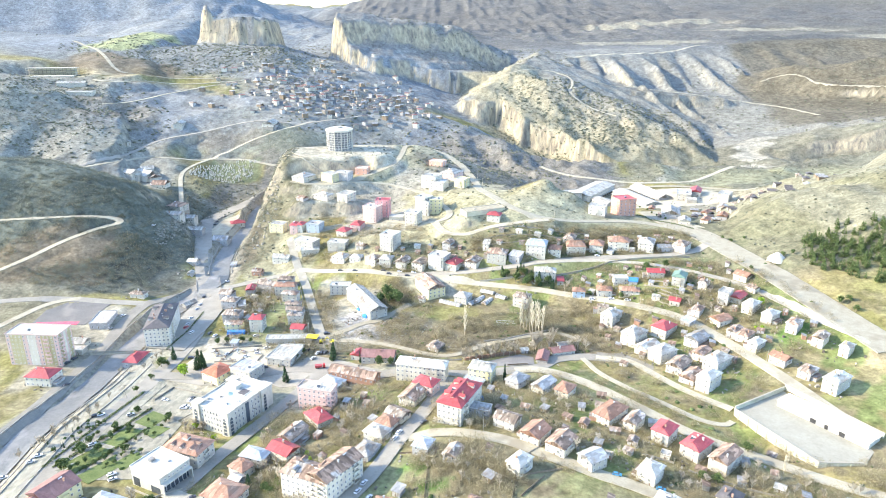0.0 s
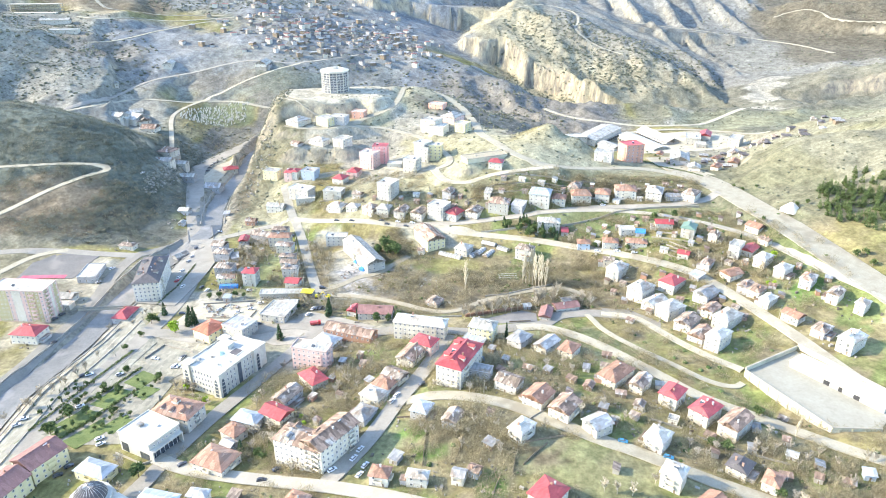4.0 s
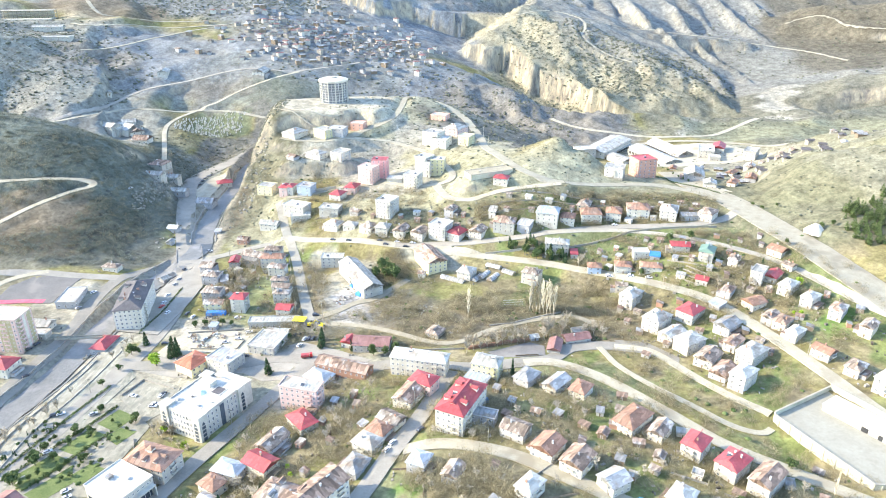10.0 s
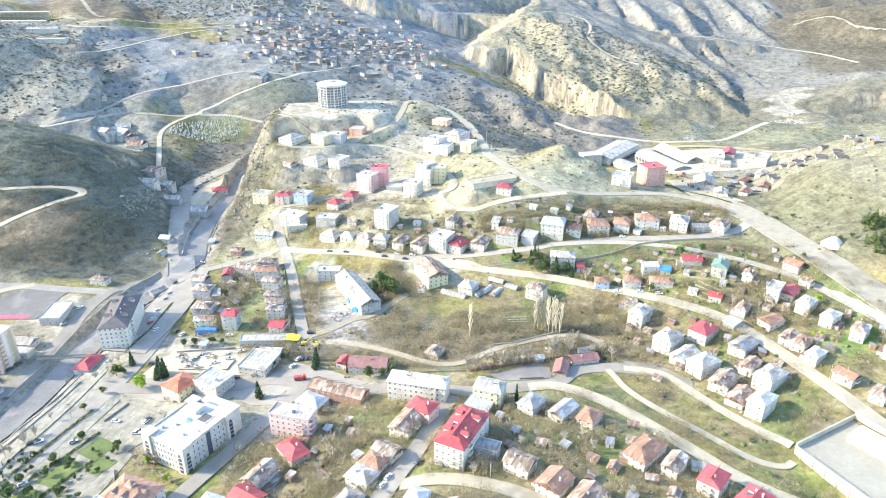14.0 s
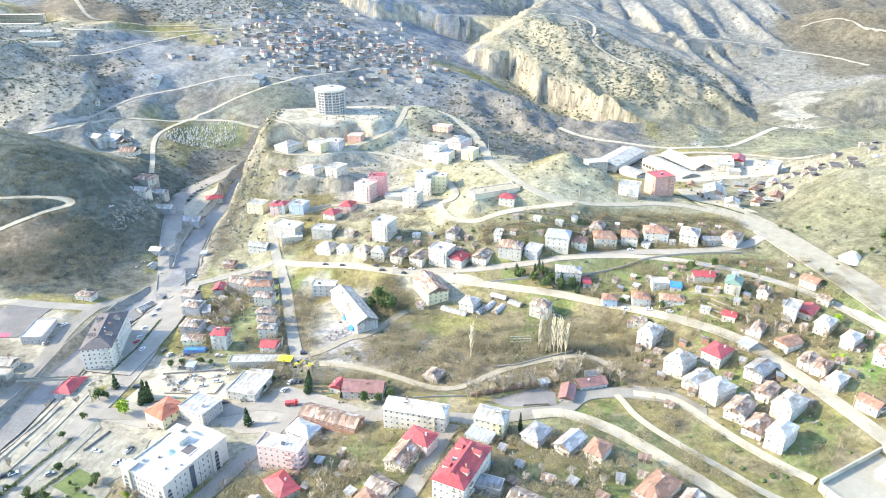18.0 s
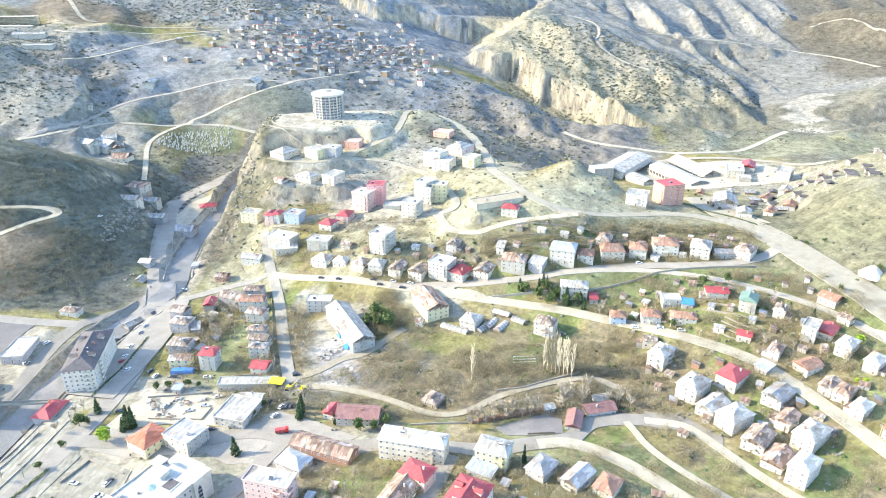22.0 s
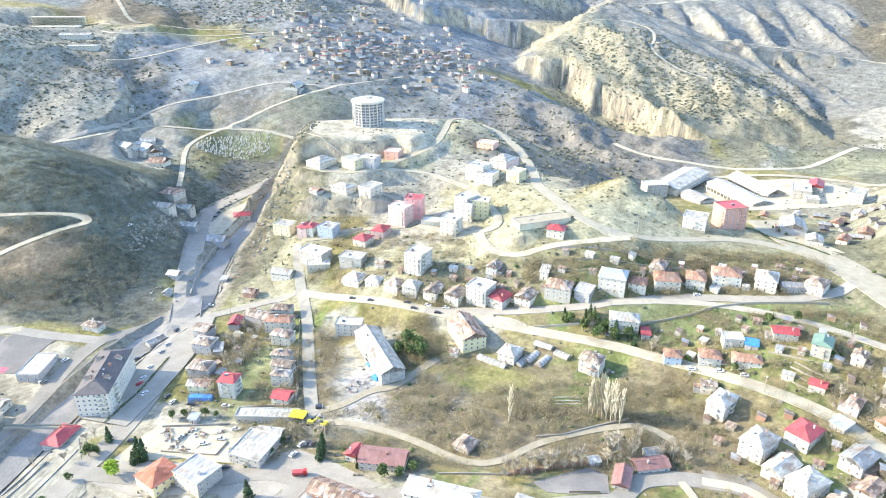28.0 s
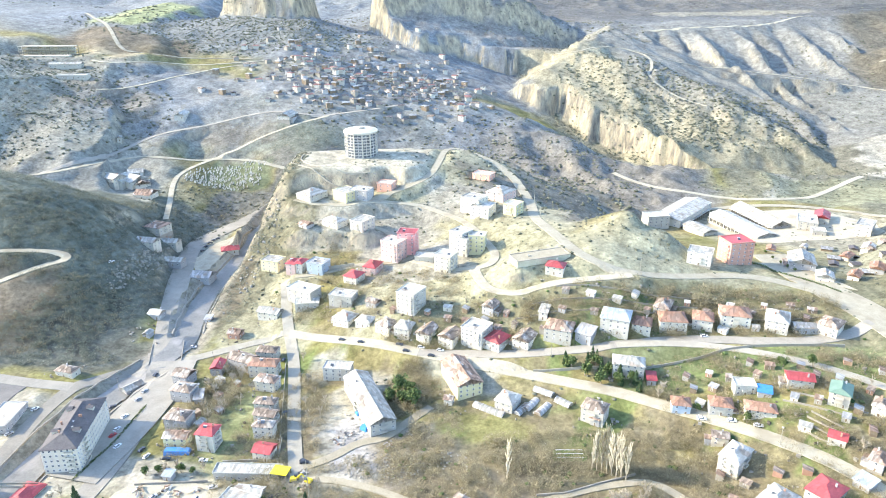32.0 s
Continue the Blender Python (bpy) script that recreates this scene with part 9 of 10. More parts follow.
plant("bare", 7, (6, 238), (8, 231), (24, 227), (25, 225), (14, 244), (46, 240), (79, 243), (84, 248), (76, 257), (93, 252), (64, 250), (76, 201), (70, 202), (87, 208), (65, 203))
plant("leafy", 6, (54, 191))
plant("cypress", 5, (33, 194), (37, 192))
plant("bare", 7, (110, 226), (114, 225), (120, 230), (109, 232), (138, 231), (140, 228), (146, 230), (153, 231), (151, 219), (157, 223), (164, 227), (169, 221), (168, 208), (158, 214), (184, 224), (188, 225), (143, 197), (141, 200), (143, 241), (149, 242))
plant("poplar", 9, (161, 241), (166, 248))
plant("leafy", 6, (151, 258), (136, 202), (125, 231), (119, 233))
plant("leafy", 9, (-135, 227))
plant("leafy", 5, (-193, 264), (-190, 276), (-182, 298), (-173, 295), (-176, 314), (-156, 307))
plant("cypress", 4, (-204, 276), (-201, 279), (-199, 286))
plant("conifer", 7, (-172, 211))
plant("bare", 7, (-144, 232), (-139, 217), (-224, 276), (-215, 281), (-213, 292), (-206, 300), (-200, 315), (-202, 309), (-142, 296), (-137, 295), (-132, 294))
plant("leafy", 3, (-198, 291), (-197, 296), (-194, 297), (-193, 301), (-182, 291), (-184, 286), (-169, 281), (-166, 277), (-173, 273))
plant("leafy", 5, (-193, 263), (-191, 277), (-181, 296), (-172, 293), (-166, 273), (-174, 267), (-179, 286), (-189, 282), (-181, 275))
plant("leafy", 3, (-187, 258), (-185, 262), (-180, 259), (-178, 264), (-170, 261), (-167, 263), (-166, 269), (-169, 282), (-165, 284), (-161, 288), (-157, 289), (-161, 271), (-157, 272), (-166, 304), (-161, 300), (-156, 297), (-156, 302), (-194, 276), (-194, 281), (-190, 289))
plant("bare", 6, (-215, 276), (-213, 282), (-211, 288), (-208, 296), (-206, 303), (-204, 312), (-141, 291), (-138, 291), (-136, 290), (-130, 286), (-125, 282), (-120, 280))
plant("cypress", 3, (-212, 283), (-206, 277), (-203, 280), (-204, 294), (-201, 298), (-196, 297), (-194, 300))
plant("leafy", 8, (51, 482), (58, 477), (64, 482), (70, 477), (75, 470), (66, 471), (82, 471))
plant("bare", 10, (13, 363), (18, 365), (24, 367), (30, 368), (35, 370), (41, 372))
plant("bare", 13, (60, 382), (66, 385), (74, 389), (61, 376), (71, 380))
plant("bare", 9, (84, 379), (89, 378), (94, 375))

plant("leafy", 5, (-155, 396), (-149, 398), (-139, 399), (-133, 399), (-96, 371), (-93, 380))
plant("bare", 7, (-146, 398), (-142, 402), (-128, 400), (-86, 391), (-81, 388), (-76, 386), (-90, 386), (-71, 391))
plant("conifer", 11, (-160, 369), (-157, 368), (-72, 373), (-73, 378))
plant("leafy", 7, (-183, 367), (-40, 358), (-33, 358))
plant("bare", 9, (-142, 440), (-136, 447), (-130, 455), (-144, 455), (-128, 468), (-147, 446))

# ---- parked and passing cars ----
park("white", -187.9, 430.8, 70)
park("white", -189.6, 441.9, 70)
park("red", -187.4, 425.5, 70)
park("white", -180.4, 417.3, 70)
park("silver", -190.3, 466.0, 75)
park("silver", -190.1, 457.7, 75)
park("dark", -166.5, 414.7, 75)
park("white", -161.0, 409.1, 75)
park("dark", -193.7, 486.3, 80)
park("white", -240.2, 442.5, 60)
park("silver", -240.7, 421.4, 60)
park("dark", -204.0, 454.6, 50)
park("white", -185.3, 520.5, 10)
park("dark", -150.0, 407.4, 5)
park("white", -131.5, 407.6, 5)
park("dark", -167.7, 378.6, 10)
park("white", -124.0, 381.4, 0)
park("white", -85.1, 371.5, 60)
park("white", -83.4, 378.8, 70)
park("dark", -80.5, 379.7, 70)
park("dark", -78.2, 379.6, 70)
park("dark", -81.6, 407.7, 10)
park("dark", -103.1, 447.0, 85)
park("dark", -120.1, 502.5, 85)
park("dark", -89.5, 384.0, 40)
park("dark", -86.8, 384.9, 40)
park("dark", -114.4, 361.8, 30)
park("white", -119.5, 389.5, 20)
park("white", -131.0, 377.5, 15)
park("silver", -144.5, 381.5, 60)
park("white", 110.5, 439.4, -10)
park("white", 124.4, 437.3, 0)
park("white", 135.4, 432.4, -10)
park("dark", -86.7, 517.2, -12)
park("dark", -73.6, 511.9, -12)
park("dark", -49.2, 507.8, -12)
park("white", -35.6, 504.8, -12)
park("dark", -44.1, 500.4, -12)
park("white", -23.9, 501.5, -12)
park("dark", -28.7, 495.2, -12)
park("dark", -81.9, 408.5, -20)
park("white", 128.1, 505.6, 5)
park("white", 110.6, 438.3, -5)
park("white", 124.1, 436.3, -5)
park("white", 135.1, 432.1, -8)
park("white", -269.2, 584.7, 60)
park("dark", -242.6, 684.1, 50)
park("dark", -241.6, 690.0, 50)
park("dark", -240.4, 695.9, 50)
park("dark", -242.1, 674.6, 50)
park("dark", -239.4, 702.2, 50)
park("white", -212.0, 266.6, 30)
park("white", -210.9, 271.9, 30)
park("white", -222.7, 259.6, 30)
park("dark", -169.7, 234.6, 40)
park("dark", -171.9, 229.0, 40)
park("white", -187.1, 281.2, 40)
park("dark", -199.1, 309.6, 35)
park("white", -196.0, 310.6, 35)
park("white", -162.0, 249.6, 40)
park("white", -164.3, 253.7, 40)
park("silver", -179.4, 310.8, 35)
park("white", -150.5, 318.8, 10)
park("dark", -117.4, 232.9, 45)
park("dark", -173.7, 209.9, 30)
park("white", -25.1, 267.6, 60)
park("white", -23.0, 272.3, 60)
park("white", -37.2, 235.2, 60)
park("white", -39.5, 229.8, 60)
park("white", -34.0, 225.1, 60)
park("white", -35.9, 219.4, 60)
park("white", -48.2, 223.1, 40)
park("red", -48.5, 203.6, 55)
park("dark", -78.4, 220.4, 5)
park("dark", -73.4, 227.5, 40)
park("dark", -10.6, 281.0, 50)
park("white", 1.3, 252.1, 40)
park("blue", 79.6, 232.7, -20)
park("blue", 97.2, 223.6, -20)
park("dark", 4.2, 193.4, -15)
park("white", -165.6, 326.7, -10)
park("white", -150.2, 326.2, 70)
park("dark", -149.9, 327.7, 70)
park("white", -151.2, 317.0, 0)
park("white", -145.2, 316.9, 0)
park("dark", -247.7, 362.8, 60)
park("dark", -247.6, 373.6, 60)
park("dark", -245.6, 379.3, 60)
park("dark", -234.5, 346.4, 60)

# ---- the old quarter across the gorge: small houses on the slope greyed for haze ----
def cottage_parts(k):
    rng = random.Random(100 + k)
    w, d, h = rng.uniform(5.5, 8), rng.uniform(5, 6.5), (2.6, 4.8, 3.4, 5.6)[k % 4]
    wall = (WHITE, STONE, GREY, WHITE, WOOD, STONE, GREY)[k % 7]
    roof = (SLATE, OLDROOF, SLATE, MAROON, ZINC, SLATE, OLDROOF)[k % 7]
    rise = 0.34 * d / 2
    return (wall_shape(w, d, h, 3, k % 2 == 0, rise).mesh("wall", wall), hip_roof(w, d, rise, 0.5, 0 if k % 2 == 0 else 1).mesh("roof", roof), h, w, -d / 2)


COTTAGES = [cottage_parts(k) for k in range(14)]
rng = random.Random(5)
taken = []
while len(taken) < 270:
    x, y = rng.gauss(-165, 78), rng.gauss(1065, 82)
    if not 955 < y < 1290 or x > min(30, -60 + (1240 - y) * 0.7) or x < -380 or ground(x, y) < 48 or abs(ground(x - 6, y) - ground(x + 6, y)) + abs(ground(x, y - 6) - ground(x, y + 6)) > 9 or any(math.hypot(x - a, y - b) < 8.0 for a, b in taken):
        continue
    taken.append((x, y))
    k = rng.randrange(14)
    wall, roof, h, w, front = COTTAGES[k]
    base = thing("cottage", pose(x, y, ground(x, y), 0, 0, rng.choice((-30, -15, 0, 12, 25, 40))), ("low", "two-storey", "two-storey", "tall")[k % 4] + " old house among bare trees on the far slope",
                 "house", "houses of the old quarter")
    part("wall", wall, None, base)
    part("roof", roof, None, base, at=pose(0, 0, h + 0.1))
    if h > 4:
        part("window", window_mesh(1.5, 1.4), None, base, at=pose(0.2 * w, front, 4.3))


# ---- outbuildings among the gardens ----
def outbuilding_parts(k):
    rng = random.Random(300 + k)
    w, d, h = rng.uniform(3, 5.5), rng.uniform(2.5, 4), rng.uniform(2.1, 2.7)
    wall = (GREY, WOOD, WHITE, BRICK, STONE, WOOD)[k % 6]
    roof = (RUST, ZINC, SILVER, OLDROOF, RUST, ZINC, SILVER)[k % 7]
    q = Shape().add([(-w / 2 - 0.3, -d / 2 - 0.3, h), (w / 2 + 0.3, -d / 2 - 0.3, h), (w / 2 + 0.3, d / 2 + 0.3, h + 0.7), (-w / 2 - 0.3, d / 2 + 0.3, h + 0.7),
                     (-w / 2 - 0.3, -d / 2 - 0.3, h - 0.1), (w / 2 + 0.3, -d / 2 - 0.3, h - 0.1), (w / 2 + 0.3, d / 2 + 0.3, h + 0.6), (-w / 2 - 0.3, d / 2 + 0.3, h + 0.6)],
                    [(0, 1, 2, 3), (7, 6, 5, 4), (4, 5, 1, 0), (5, 6, 2, 1), (6, 7, 3, 2), (7, 4, 0, 3)])
    return Shape().box(-w / 2, -d / 2, -1.2, w / 2, d / 2, h + 0.05).mesh("wall", wall), q.mesh("roof", roof), -d / 2


OUTBUILDINGS = [outbuilding_parts(k) for k in range(12)]
rng = random.Random(17)
STANDING = [(o.matrix_basis.translation.x, o.matrix_basis.translation.y) for o in scene.objects if o.get("category") in ("house", "apartment building", "building", "shed", "hall", "car", "hut")]
STREETS = [(x, y, width / 2) for name, surface, width, points in WAYS for x, y in dense(points, 4)] + [(x, y, 6) for x in range(160, 226, 6) for y in range(244, 314, 6) if box_mask(float(x), float(y), 189, 278, 30, 22, -52, 0.1) > 0.5]
for cx, cy, rx, ry, count in ((190, 420, 50, 60, 26), (150, 460, 40, 14, 8), (150, 375, 40, 30, 14), (90, 520, 110, 16, 24), (60, 280, 50, 30, 16), (130, 235, 60, 26, 12), (-50, 270, 20, 46, 12), (-20, 515, 40, 18, 8), (-147, 450, 12, 36, 6)):
    made = tries = 0
    while made < count and tries < 400:
        tries += 1
        x, y = cx + rng.uniform(-rx, rx), cy + rng.uniform(-ry, ry)
        if any(math.hypot(x - p, y - q) < 9.5 for p, q in STANDING) or any(math.hypot(x - p, y - q) < r + 4 for p, q, r in STREETS):
            continue
        if abs(ground(x - 3, y) - ground(x + 3, y)) + abs(ground(x, y - 3) - ground(x, y + 3)) > 4.5:
            continue
        made += 1
        STANDING.append((x, y))
        wall, roof, front = rng.choice(OUTBUILDINGS)
        base = thing("garden_shed", pose(x, y, ground(x, y) + 0.1, 0, 0, rng.choice((-40, -28, -15, 60, 70))), "small weathered shed with a sloping sheet roof", "shed", "sheds of the gardens")
        part("wall", wall, None, base)
        part("roof", roof, None, base)
        part("door", door_mesh(0.9, 1.9), None, base, at=pose(0, front, 0.02))

# ---- scrub, brushwood and stones: what nobody could count ----
HOMES = [(o.matrix_basis.translation.x, o.matrix_basis.translation.y) for o in scene.objects if o.get("category") in ("house", "apartment building", "building", "shed", "hall", "courthouse", "mosque", "tower block")]
HOMES = np.array(HOMES)
LINES = [p for name, surface, width, points in WAYS for p in dense(points, 5)]
YARDFILL = [(x, y) for x in range(150, 232, 5) for y in range(240, 316, 5) if box_mask(float(x), float(y), 189, 278, 30, 22, -52, 0.1) > 0.5]
MEADOW = [(x, y) for x in range(25, 100, 5) for y in range(195, 240, 5) if box_mask(float(x), float(y), 62, 217, 27, 12, -28, 0.1) > 0.5]
LINES = np.array(LINES + dense(RIVER, 5) + YARDFILL + MEADOW + [(x, y) for x in (30, 36, 42, 48, 54) for y in (352, 357, 362)] + [(-320 + 6 * i + 2 * j, 528 + 2 * i + 6 * j) for i in range(-4, 5) for j in range(-2, 3)])


def scatter(seed, count, spots, clear=7.5, off_road=6.0):
    """Random places in ellipses (x, y, rx, ry, weight), clear of houses and roads."""
    g = np.random.RandomState(seed)
    weight = np.array([s[4] for s in spots], float)
    pick = g.choice(len(spots), count, p=weight / weight.sum())
    a, r = g.rand(count) * math.tau, np.sqrt(g.rand(count))
    s = np.array([q[:4] for q in spots])[pick]
    p = np.stack([s[:, 0] + s[:, 2] * r * np.cos(a), s[:, 1] + s[:, 3] * r * np.sin(a)], 1)
    keep = np.ones(count, bool)
    for block, gap in ((HOMES, clear), (LINES, off_road)):
        for i in range(0, count, 500):
            d = np.min(np.hypot(p[i:i + 500, None, 0] - block[None, :, 0], p[i:i + 500, None, 1] - block[None, :, 1]), 1)
            keep[i:i + 500] &= d > gap
    return p[keep], g


def heights(p):
    return np.array([ground(x, y) for x, y in p])


def brush(name, label, material, seed, count, spots, size, blades, thin, clear=7.5, off_road=5.5):
    """Leafless bushes: thin blades spreading from the root."""
    p, g = scatter(seed, count, spots, clear, off_road)
    z, n = heights(p), len(p)
    h = size * (0.45 + 0.9 * g.rand(n) ** 1.5)
    a, r = g.rand(n, blades) * math.tau, np.sqrt(g.rand(n, blades)) * 0.55
    up = g.rand(n, blades) * np.sqrt(1 - (r / 0.6) ** 2) * 0.85
    wide = (0.8 + 0.7 * g.rand(n))[:, None] * h[:, None]
    root = np.stack([p[:, :1] + np.cos(a) * r * wide, p[:, 1:] + np.sin(a) * r * wide, z[:, None] + up * h[:, None] - 0.1], -1)
    b = g.rand(n, blades) * math.tau
    lean = 0.3 + g.rand(n, blades) * 1.5
    ln = h[:, None] * (0.09 + 0.17 * g.rand(n, blades))
    tip = root + np.stack([np.cos(b) * lean * ln, np.sin(b) * lean * ln, ln * (0.2 + 0.8 * g.rand(n, blades))], -1)
    b = b + math.pi / 2
    side = np.stack([np.cos(b), np.sin(b), 0 * b], -1) * (thin * h[:, None, None])
    v = np.stack([root - side, root + side, tip], 2).reshape(-1, 3)
    me = bpy.data.meshes.new(name)
    me.vertices.add(len(v))
    me.vertices.foreach_set("co", v.ravel())
    me.loops.add(len(v))
    me.loops.foreach_set("vertex_index", np.arange(len(v), dtype=np.int32))
    me.polygons.add(len(v) // 3)
    me.polygons.foreach_set("loop_start", np.arange(0, len(v), 3, dtype=np.int32))
    me.update(calc_edges=True)
    me.materials.append(material)
    tagged(new(name, me), label, "bushes", kind="stuff")


def knobs(name, label, material, seed, count, spots, size, clear=7.5, off_road=5.0, squash=0.75, rim=7):
    """Low rounded clumps with an uneven outline."""
    p, g = scatter(seed, count, spots, clear, off_road)
    z, n = heights(p), len(p)
    r = size * (0.45 + g.rand(n) ** 2 * 1.2)
    a = np.arange(rim) * math.tau / rim
    rows = []
    for f, up in ((0.85, -0.25), (1.0, 0.35), (0.6, 0.85)):
        w = r[:, None] * f * (0.7 + 0.6 * g.rand(n, rim))
        rows.append(np.stack([p[:, :1] + w * np.cos(a), p[:, 1:] + w * np.sin(a), z[:, None] + r[:, None] * squash * (up + 0.2 * g.rand(n, rim))], -1))
    top = np.stack([p[:, 0], p[:, 1], z + r * squash * 1.05], -1)[:, None]
    v = np.concatenate(rows + [top], 1)
    k = 3 * rim + 1
    f = []
    for i in range(rim):
        j = (i + 1) % rim
        f += [(i, j, rim + j), (i, rim + j, rim + i), (rim + i, rim + j, 2 * rim + j), (rim + i, 2 * rim + j, 2 * rim + i), (2 * rim + i, 2 * rim + j, 3 * rim)]
    faces = (np.array(f)[None] + (np.arange(n) * k)[:, None, None]).reshape(-1, 3)
    me = bpy.data.meshes.new(name)
    me.from_pydata(v.reshape(-1, 3).tolist(), [], faces.tolist())
    me.materials.append(material)
    tagged(new(name, me), label, "bushes", kind="stuff")


GARDENS = [(200, 205, 50, 24, 4), (150, 208, 40, 14, 2), (20, 390, 110, 26, 5), (-20, 300, 50, 40, 3), (60, 300, 60, 45, 4), (140, 300, 50, 60, 3), (120, 240, 90, 30, 3), (-100, 420, 22, 60, 2), (-40, 470, 12, 24, 1.5), (200, 400, 60, 60, 4), (180, 450, 60, 40, 3), (-148, 445, 12, 36, 1.5), (60, 420, 60, 16, 2)]
SLOPES = [(-60, 270, 30, 50, 2.5), (-90, 220, 40, 30, 1.5), (30, 220, 60, 20, 2), (100, 400, 40, 50, 2), (30, 514, 100, 16, 3), (150, 517, 60, 14, 2), (70, 530, 90, 16, 3), (165, 534, 60, 20, 2.5), (-60, 560, 60, 30, 2), (-120, 590, 30, 50, 1.5), (-30, 440, 20, 40, 2), (150, 470, 70, 22, 3)]
TOWN = GARDENS + SLOPES
YARDTREES = [(6, 248, 22, 10, 6), (24, 236, 10, 8, 3), (-55, 290, 16, 40, 5), (-88, 270, 12, 40, 3), (40, 285, 40, 20, 5), (-5, 300, 16, 20, 2), (130, 225, 50, 16, 4), (-98, 440, 10, 50, 5), (-145, 460, 12, 40, 4), (40, 372, 40, 5, 0.8), (190, 400, 36, 40, 5), (90, 515, 120, 10, 4), (60, 232, 50, 12, 3)]
brush("brushwood", "thickets of bare brown brushwood between the gardens", TWIGS, 1, 8200, TOWN, 4.6, 150, 0.015, 5.0, 4.5)
brush("young_trees", "young leafless trees in the gardens", TWIGS, 11, 2300, TOWN + YARDTREES, 7.2, 190, 0.011, 5.5, 5.0)
brush("dry_grass", "tufts of pale dry grass", STRAW, 2, 5200, TOWN + [(0, 600, 150, 120, 3), (300, 520, 120, 110, 3), (110, 260, 110, 60, 4)], 0.8, 8, 0.09, 6, 4.5)
brush("slope_brush", "bare grey-brown bushes on the gorge slopes", TWIGS, 3, 6500, [(-300, 570, 70, 70, 8), (-320, 525, 80, 40, 6), (-260, 780, 60, 40, 2), (-180, 990, 190, 120, 5), (-170, 1070, 150, 90, 9), (-330, 900, 90, 60, 2), (-300, 700, 60, 40, 2),
      (60, 880, 120, 70, 1), (-150, 870, 110, 40, 2), (-420, 1120, 160, 80, 2)], 3.6, 26, 0.035, 6, 5)
brush("hill_scrub", "dense dark bushes on the shaded hill", DARKSCRUB, 14, 5500, [(-285, 497, 60, 14, 1), (-340, 560, 90, 60, 3), (-290, 600, 50, 70, 3), (-390, 620, 110, 70, 4), (-300, 690, 50, 50, 2), (-270, 530, 30, 30, 1), (-430, 680, 120, 60, 2)], 3.2, 60, 0.05, 6, 4)
knobs("crag_rocks", "weathered rock ribs on the promontory over the road", STONE, 31, 420, [(-258, 600, 10, 40, 3), (-262, 640, 8, 24, 1), (-192, 735, 10, 60, 2), (-178, 640, 10, 50, 2)], 0.9, 6, 9, 1.0, 6)
brush("bank_scrub", "olive bushes on the steep bank of the hill", DARKSCRUB, 33, 2600, [(-190, 640, 11, 80, 6), (-196, 745, 12, 60, 5), (-172, 610, 16, 60, 3), (-180, 720, 16, 60, 4), (-150, 655, 34, 44, 2), (-60, 690, 60, 40, 1), (-150, 660, 30, 40, 1), (-244, 560, 14, 50, 2)], 2.4, 40, 0.05, 6, 5)
knobs("scrub", "dark scrub dotted over the slopes", SCRUB, 4, 13000, [(-560, 900, 190, 150, 3), (-420, 1260, 260, 130, 3), (60, 780, 100, 120, 2),
      (210, 1130, 130, 130, 4), (320, 1120, 130, 110, 4), (-90, 1560, 260, 160, 2), (80, 1480, 200, 150, 1.5), (700, 1300, 260, 220, 2), (-30, 950, 200, 70, 1.5),
      (250, 2000, 800, 420, 2), (-900, 2000, 700, 600, 2)], 1.35, 6, 4)
knobs("far_scrub", "dense grey-green scrub on the far slopes", SCRUB, 24, 9000, [(-540, 900, 130, 110, 5), (-400, 1220, 150, 90, 5), (-300, 1230, 90, 60, 2), (-160, 1090, 130, 90, 4), (230, 1130, 130, 110, 4), (-270, 760, 60, 60, 1.5), (-190, 735, 26, 90, 1.5), (60, 870, 110, 80, 3)], 0.95, 6, 4)
knobs("hill_bushes", "low olive bushes on the hill", SCRUB, 5, 3600, [(-20, 620, 110, 90, 4), (100, 560, 90, 40, 2), (310, 560, 110, 110, 6), (-140, 620, 40, 70, 2), (360, 690, 120, 60, 3), (480, 780, 110, 80, 3), (430, 930, 120, 70, 6), (300, 900, 100, 70, 5), (104, 612, 40, 30, 1.5), (-60, 720, 60, 50, 2), (0, 480, 160, 30, 1)], 0.8, 6, 4)
knobs("garden_bushes", "green and olive garden bushes", LEAVES, 6, 1200, TOWN + [(190, 470, 60, 40, 4), (-180, 280, 26, 40, 3)], 0.9, 5.5, 4.5)
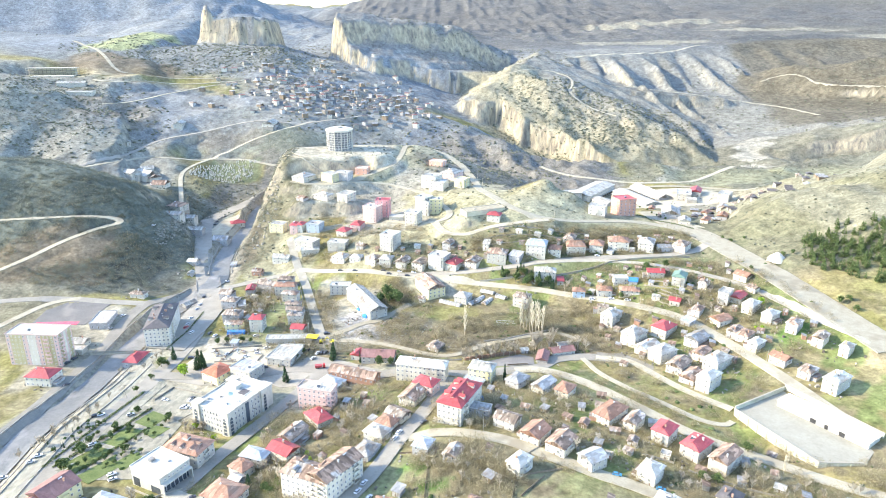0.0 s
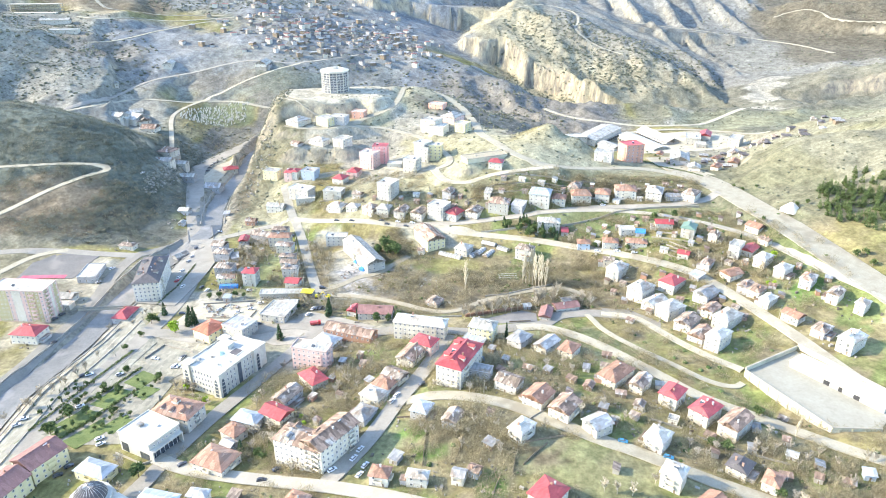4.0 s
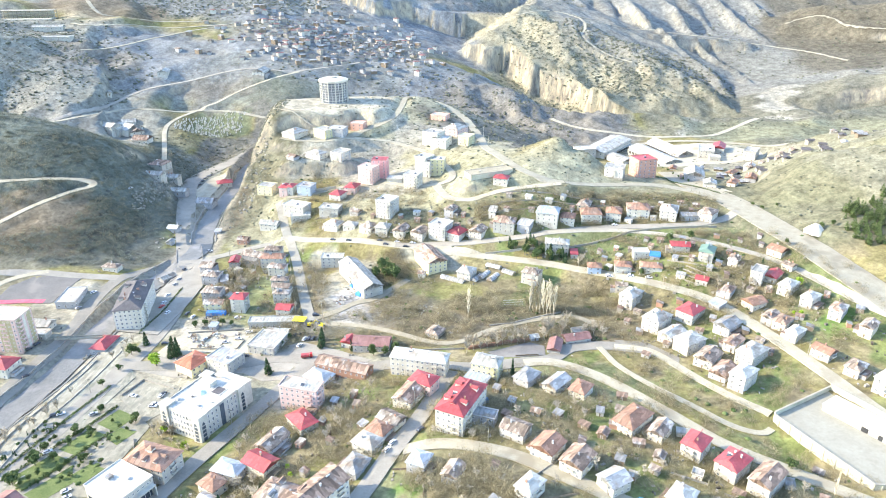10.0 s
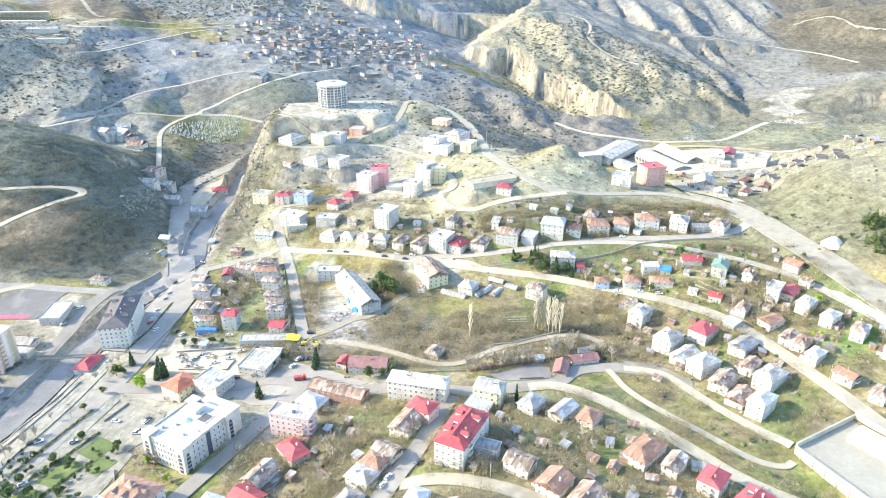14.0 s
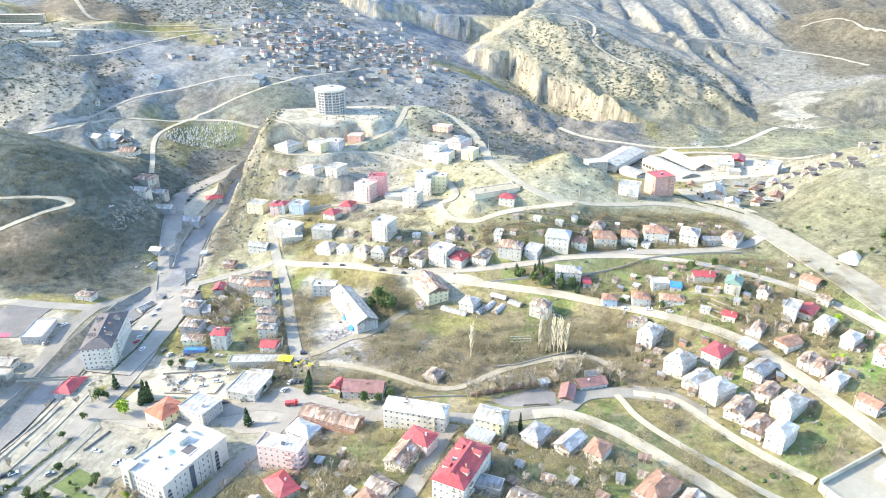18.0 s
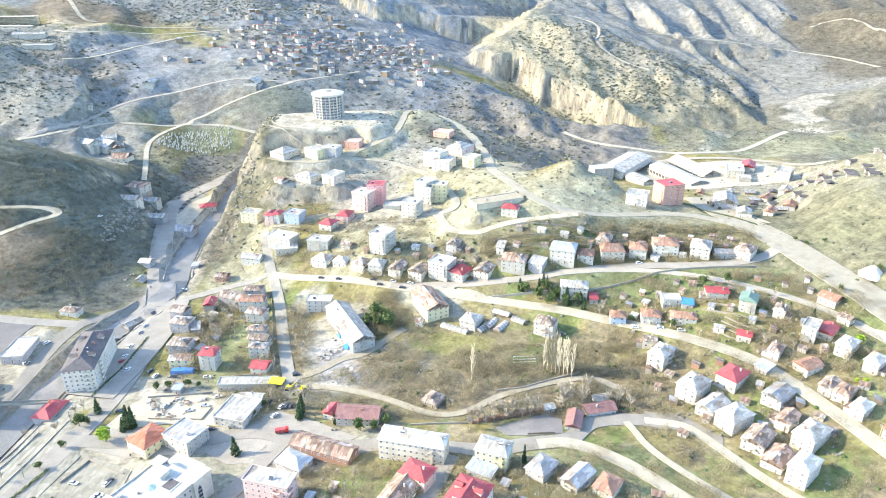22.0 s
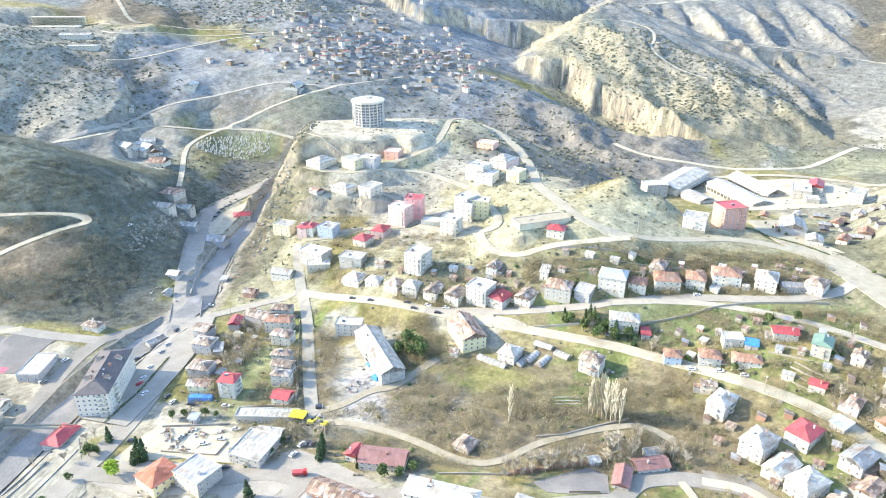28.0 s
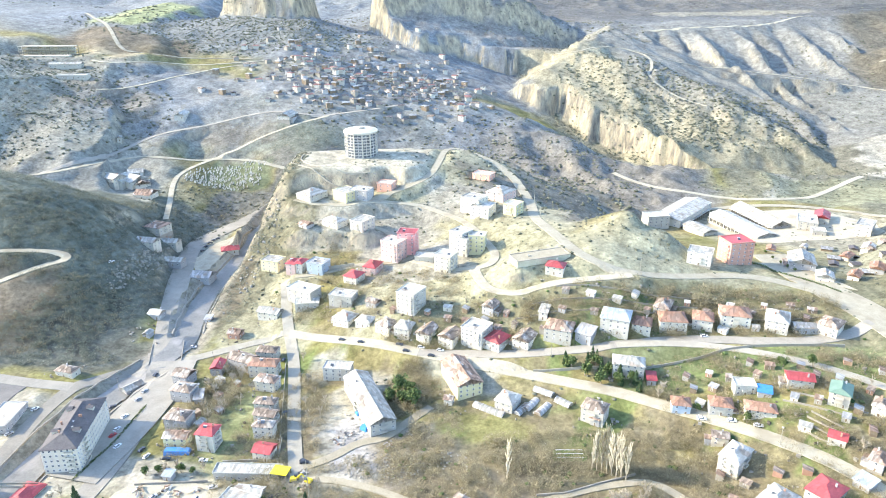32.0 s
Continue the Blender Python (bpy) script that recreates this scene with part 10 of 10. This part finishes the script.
def clutter():
    """Planks, tanks, crates and wood piles lying about the houses."""
    g, v = np.random.RandomState(21), []
    near = HOMES[(HOMES[:, 1] < 560) & (HOMES[:, 1] > 170)]
    for hx, hy in near:
        for _ in range(9):
            a, r = g.rand() * math.tau, 7.5 + 6 * g.rand()
            x, y = hx + r * math.cos(a), hy + r * math.sin(a)
            if np.min(np.hypot(near[:, 0] - x, near[:, 1] - y)) < 7 or np.min(np.hypot(LINES[:, 0] - x, LINES[:, 1] - y)) < 6:
                continue
            w, d, h, t, z = 0.3 + 1.9 * g.rand() ** 2, 0.3 + 1.0 * g.rand(), 0.3 + 1.2 * g.rand() ** 2, g.rand() * 6.3, ground(x, y) - 0.3
            for k in range(8):
                p, q = (w if k & 1 else -w) / 2, (d if k & 2 else -d) / 2
                v.append((x + p * math.cos(t) - q * math.sin(t), y + p * math.sin(t) + q * math.cos(t), z + (h + 0.3 if k & 4 else 0)))
    f = [tuple(8 * i + j for j in q) for i in range(len(v) // 8) for q in ((4, 5, 7, 6), (0, 1, 5, 4), (1, 3, 7, 5), (3, 2, 6, 7), (2, 0, 4, 6))]
    me = bpy.data.meshes.new("yard_clutter")
    me.from_pydata(v, [], f)
    me.materials.append(CLUTTER)
    tagged(new("yard_clutter", me), "planks, crates and wood piles in the yards", "clutter", kind="stuff")


clutter()


def wood(name, label, seed, count, spots, size):
    """A stand of young pines, every one a trunkless cone of boughs."""
    p, g = scatter(seed, count, spots, 4, 8)
    me = PLANTS["conifer"][0][1][1]
    v = np.array([q.co[:] for q in me.vertices])
    f = np.array([q.vertices[:] for q in me.polygons])
    keep = np.repeat(g.rand(len(f)) < 0.45, 4)
    v, f = v[f.ravel()[keep]], None
    out = []
    for x, y in p:
        a, h = g.rand() * 6.3, size * (0.7 + 0.6 * g.rand())
        w = v * np.array([h * 1.5, h * 1.5, h])
        out.append(np.stack([w[:, 0] * math.cos(a) - w[:, 1] * math.sin(a) + x, w[:, 0] * math.sin(a) + w[:, 1] * math.cos(a) + y, w[:, 2] + ground(x, y)], 1))
    out = np.concatenate(out)
    me = bpy.data.meshes.new(name)
    me.from_pydata(out.tolist(), [], np.arange(len(out)).reshape(-1, 4).tolist())
    me.materials.append(LEAVES)
    tagged(new(name, me), label, "wood", kind="stuff")


wood("pine_wood", "dense young pine plantation on the slope", 7, 260, [(312, 455, 40, 42, 1)], 6.5)
knobs("boulders", "pale boulders and rubble on the ground", STONE, 8, 1400, [(-45, 407, 26, 10, 4), (-60, 425, 8, 16, 2), (-200, 690, 14, 70, 3), (-130, 1260, 90, 60, 3), (110, 800, 60, 80, 2), (-30, 410, 30, 10, 2)], 0.5, 6, 4, 0.6, 5)
GRAVES = Shape()
g = random.Random(3)
for _ in range(420):
    x, y = g.uniform(-312, -240), g.uniform(800, 862)
    if abs((x + 276) * 0.5 - (y - 828) * 0.9) < 26 and abs(y - 828) < 28:
        GRAVES.box(x - 0.5, y - 0.9, ground(x, y) - 0.3, x + 0.5, y + 0.9, ground(x, y) + 0.5).box(x - 0.5, y + 0.7, ground(x, y), x + 0.5, y + 0.95, ground(x, y) + 1.5)
solid("gravestones", GRAVES, WHITE, Matrix(), "rows of white gravestones in green grass", "graves", kind="stuff")


def hedge(label, *points):
    """A clipped hedge: dense small leaf clumps along a line."""
    s, rng = Shape(), random.Random(int(points[0][0]))
    for x, y in dense(list(points), 0.5):
        for _ in range(7):
            leaf(s, (x + rng.uniform(-0.7, 0.7), y + rng.uniform(-0.7, 0.7), ground(x, y) + rng.uniform(0.2, 1.3)), 0.32, rng)
    solid("hedge", s, LEAVES, Matrix(), label, "hedge")


hedge("dark green hedge on the median of the square", (-183, 452), (-184, 420), (-189, 392))
hedge("dark green hedge along the promenade", (-203, 262), (-190, 310), (-182, 335))
hedge("dark green hedge round the park lawns", (-198, 262), (-180, 296), (-170, 318))
hedge("dark green hedge beside the lawn", (-184, 254), (-163, 296))
hedge("row of dark bushes below the salmon building", (182, 606), (200, 590), (214, 574), (224, 556))

# ---- allotment huts in rows on the flat beyond the highway ----
rng = random.Random(8)
for y0, x0, x1 in ((600, 262, 420), (622, 250, 430), (646, 256, 440), (672, 270, 420)):
    x = x0
    while x < x1:
        k = rng.choice((0, 4, 8, 12))
        wall, roof, h, w, front = COTTAGES[k]
        cx, cy = x + rng.uniform(-3, 3), y0 + (x - x0) * 0.12 + rng.uniform(-3, 3)
        if ground(cx, cy) < 60:
            base = thing("garden_hut", pose(cx, cy, ground(cx, cy) - 0.3, 0, 0, rng.choice((-20, -8, 5, 70))), "small pale hut among allotment gardens", "hut", "huts of the allotments")
            part("wall", wall, None, base)
            part("roof", roof, None, base, at=pose(0, 0, h + 0.1))
        x += rng.uniform(13, 21)
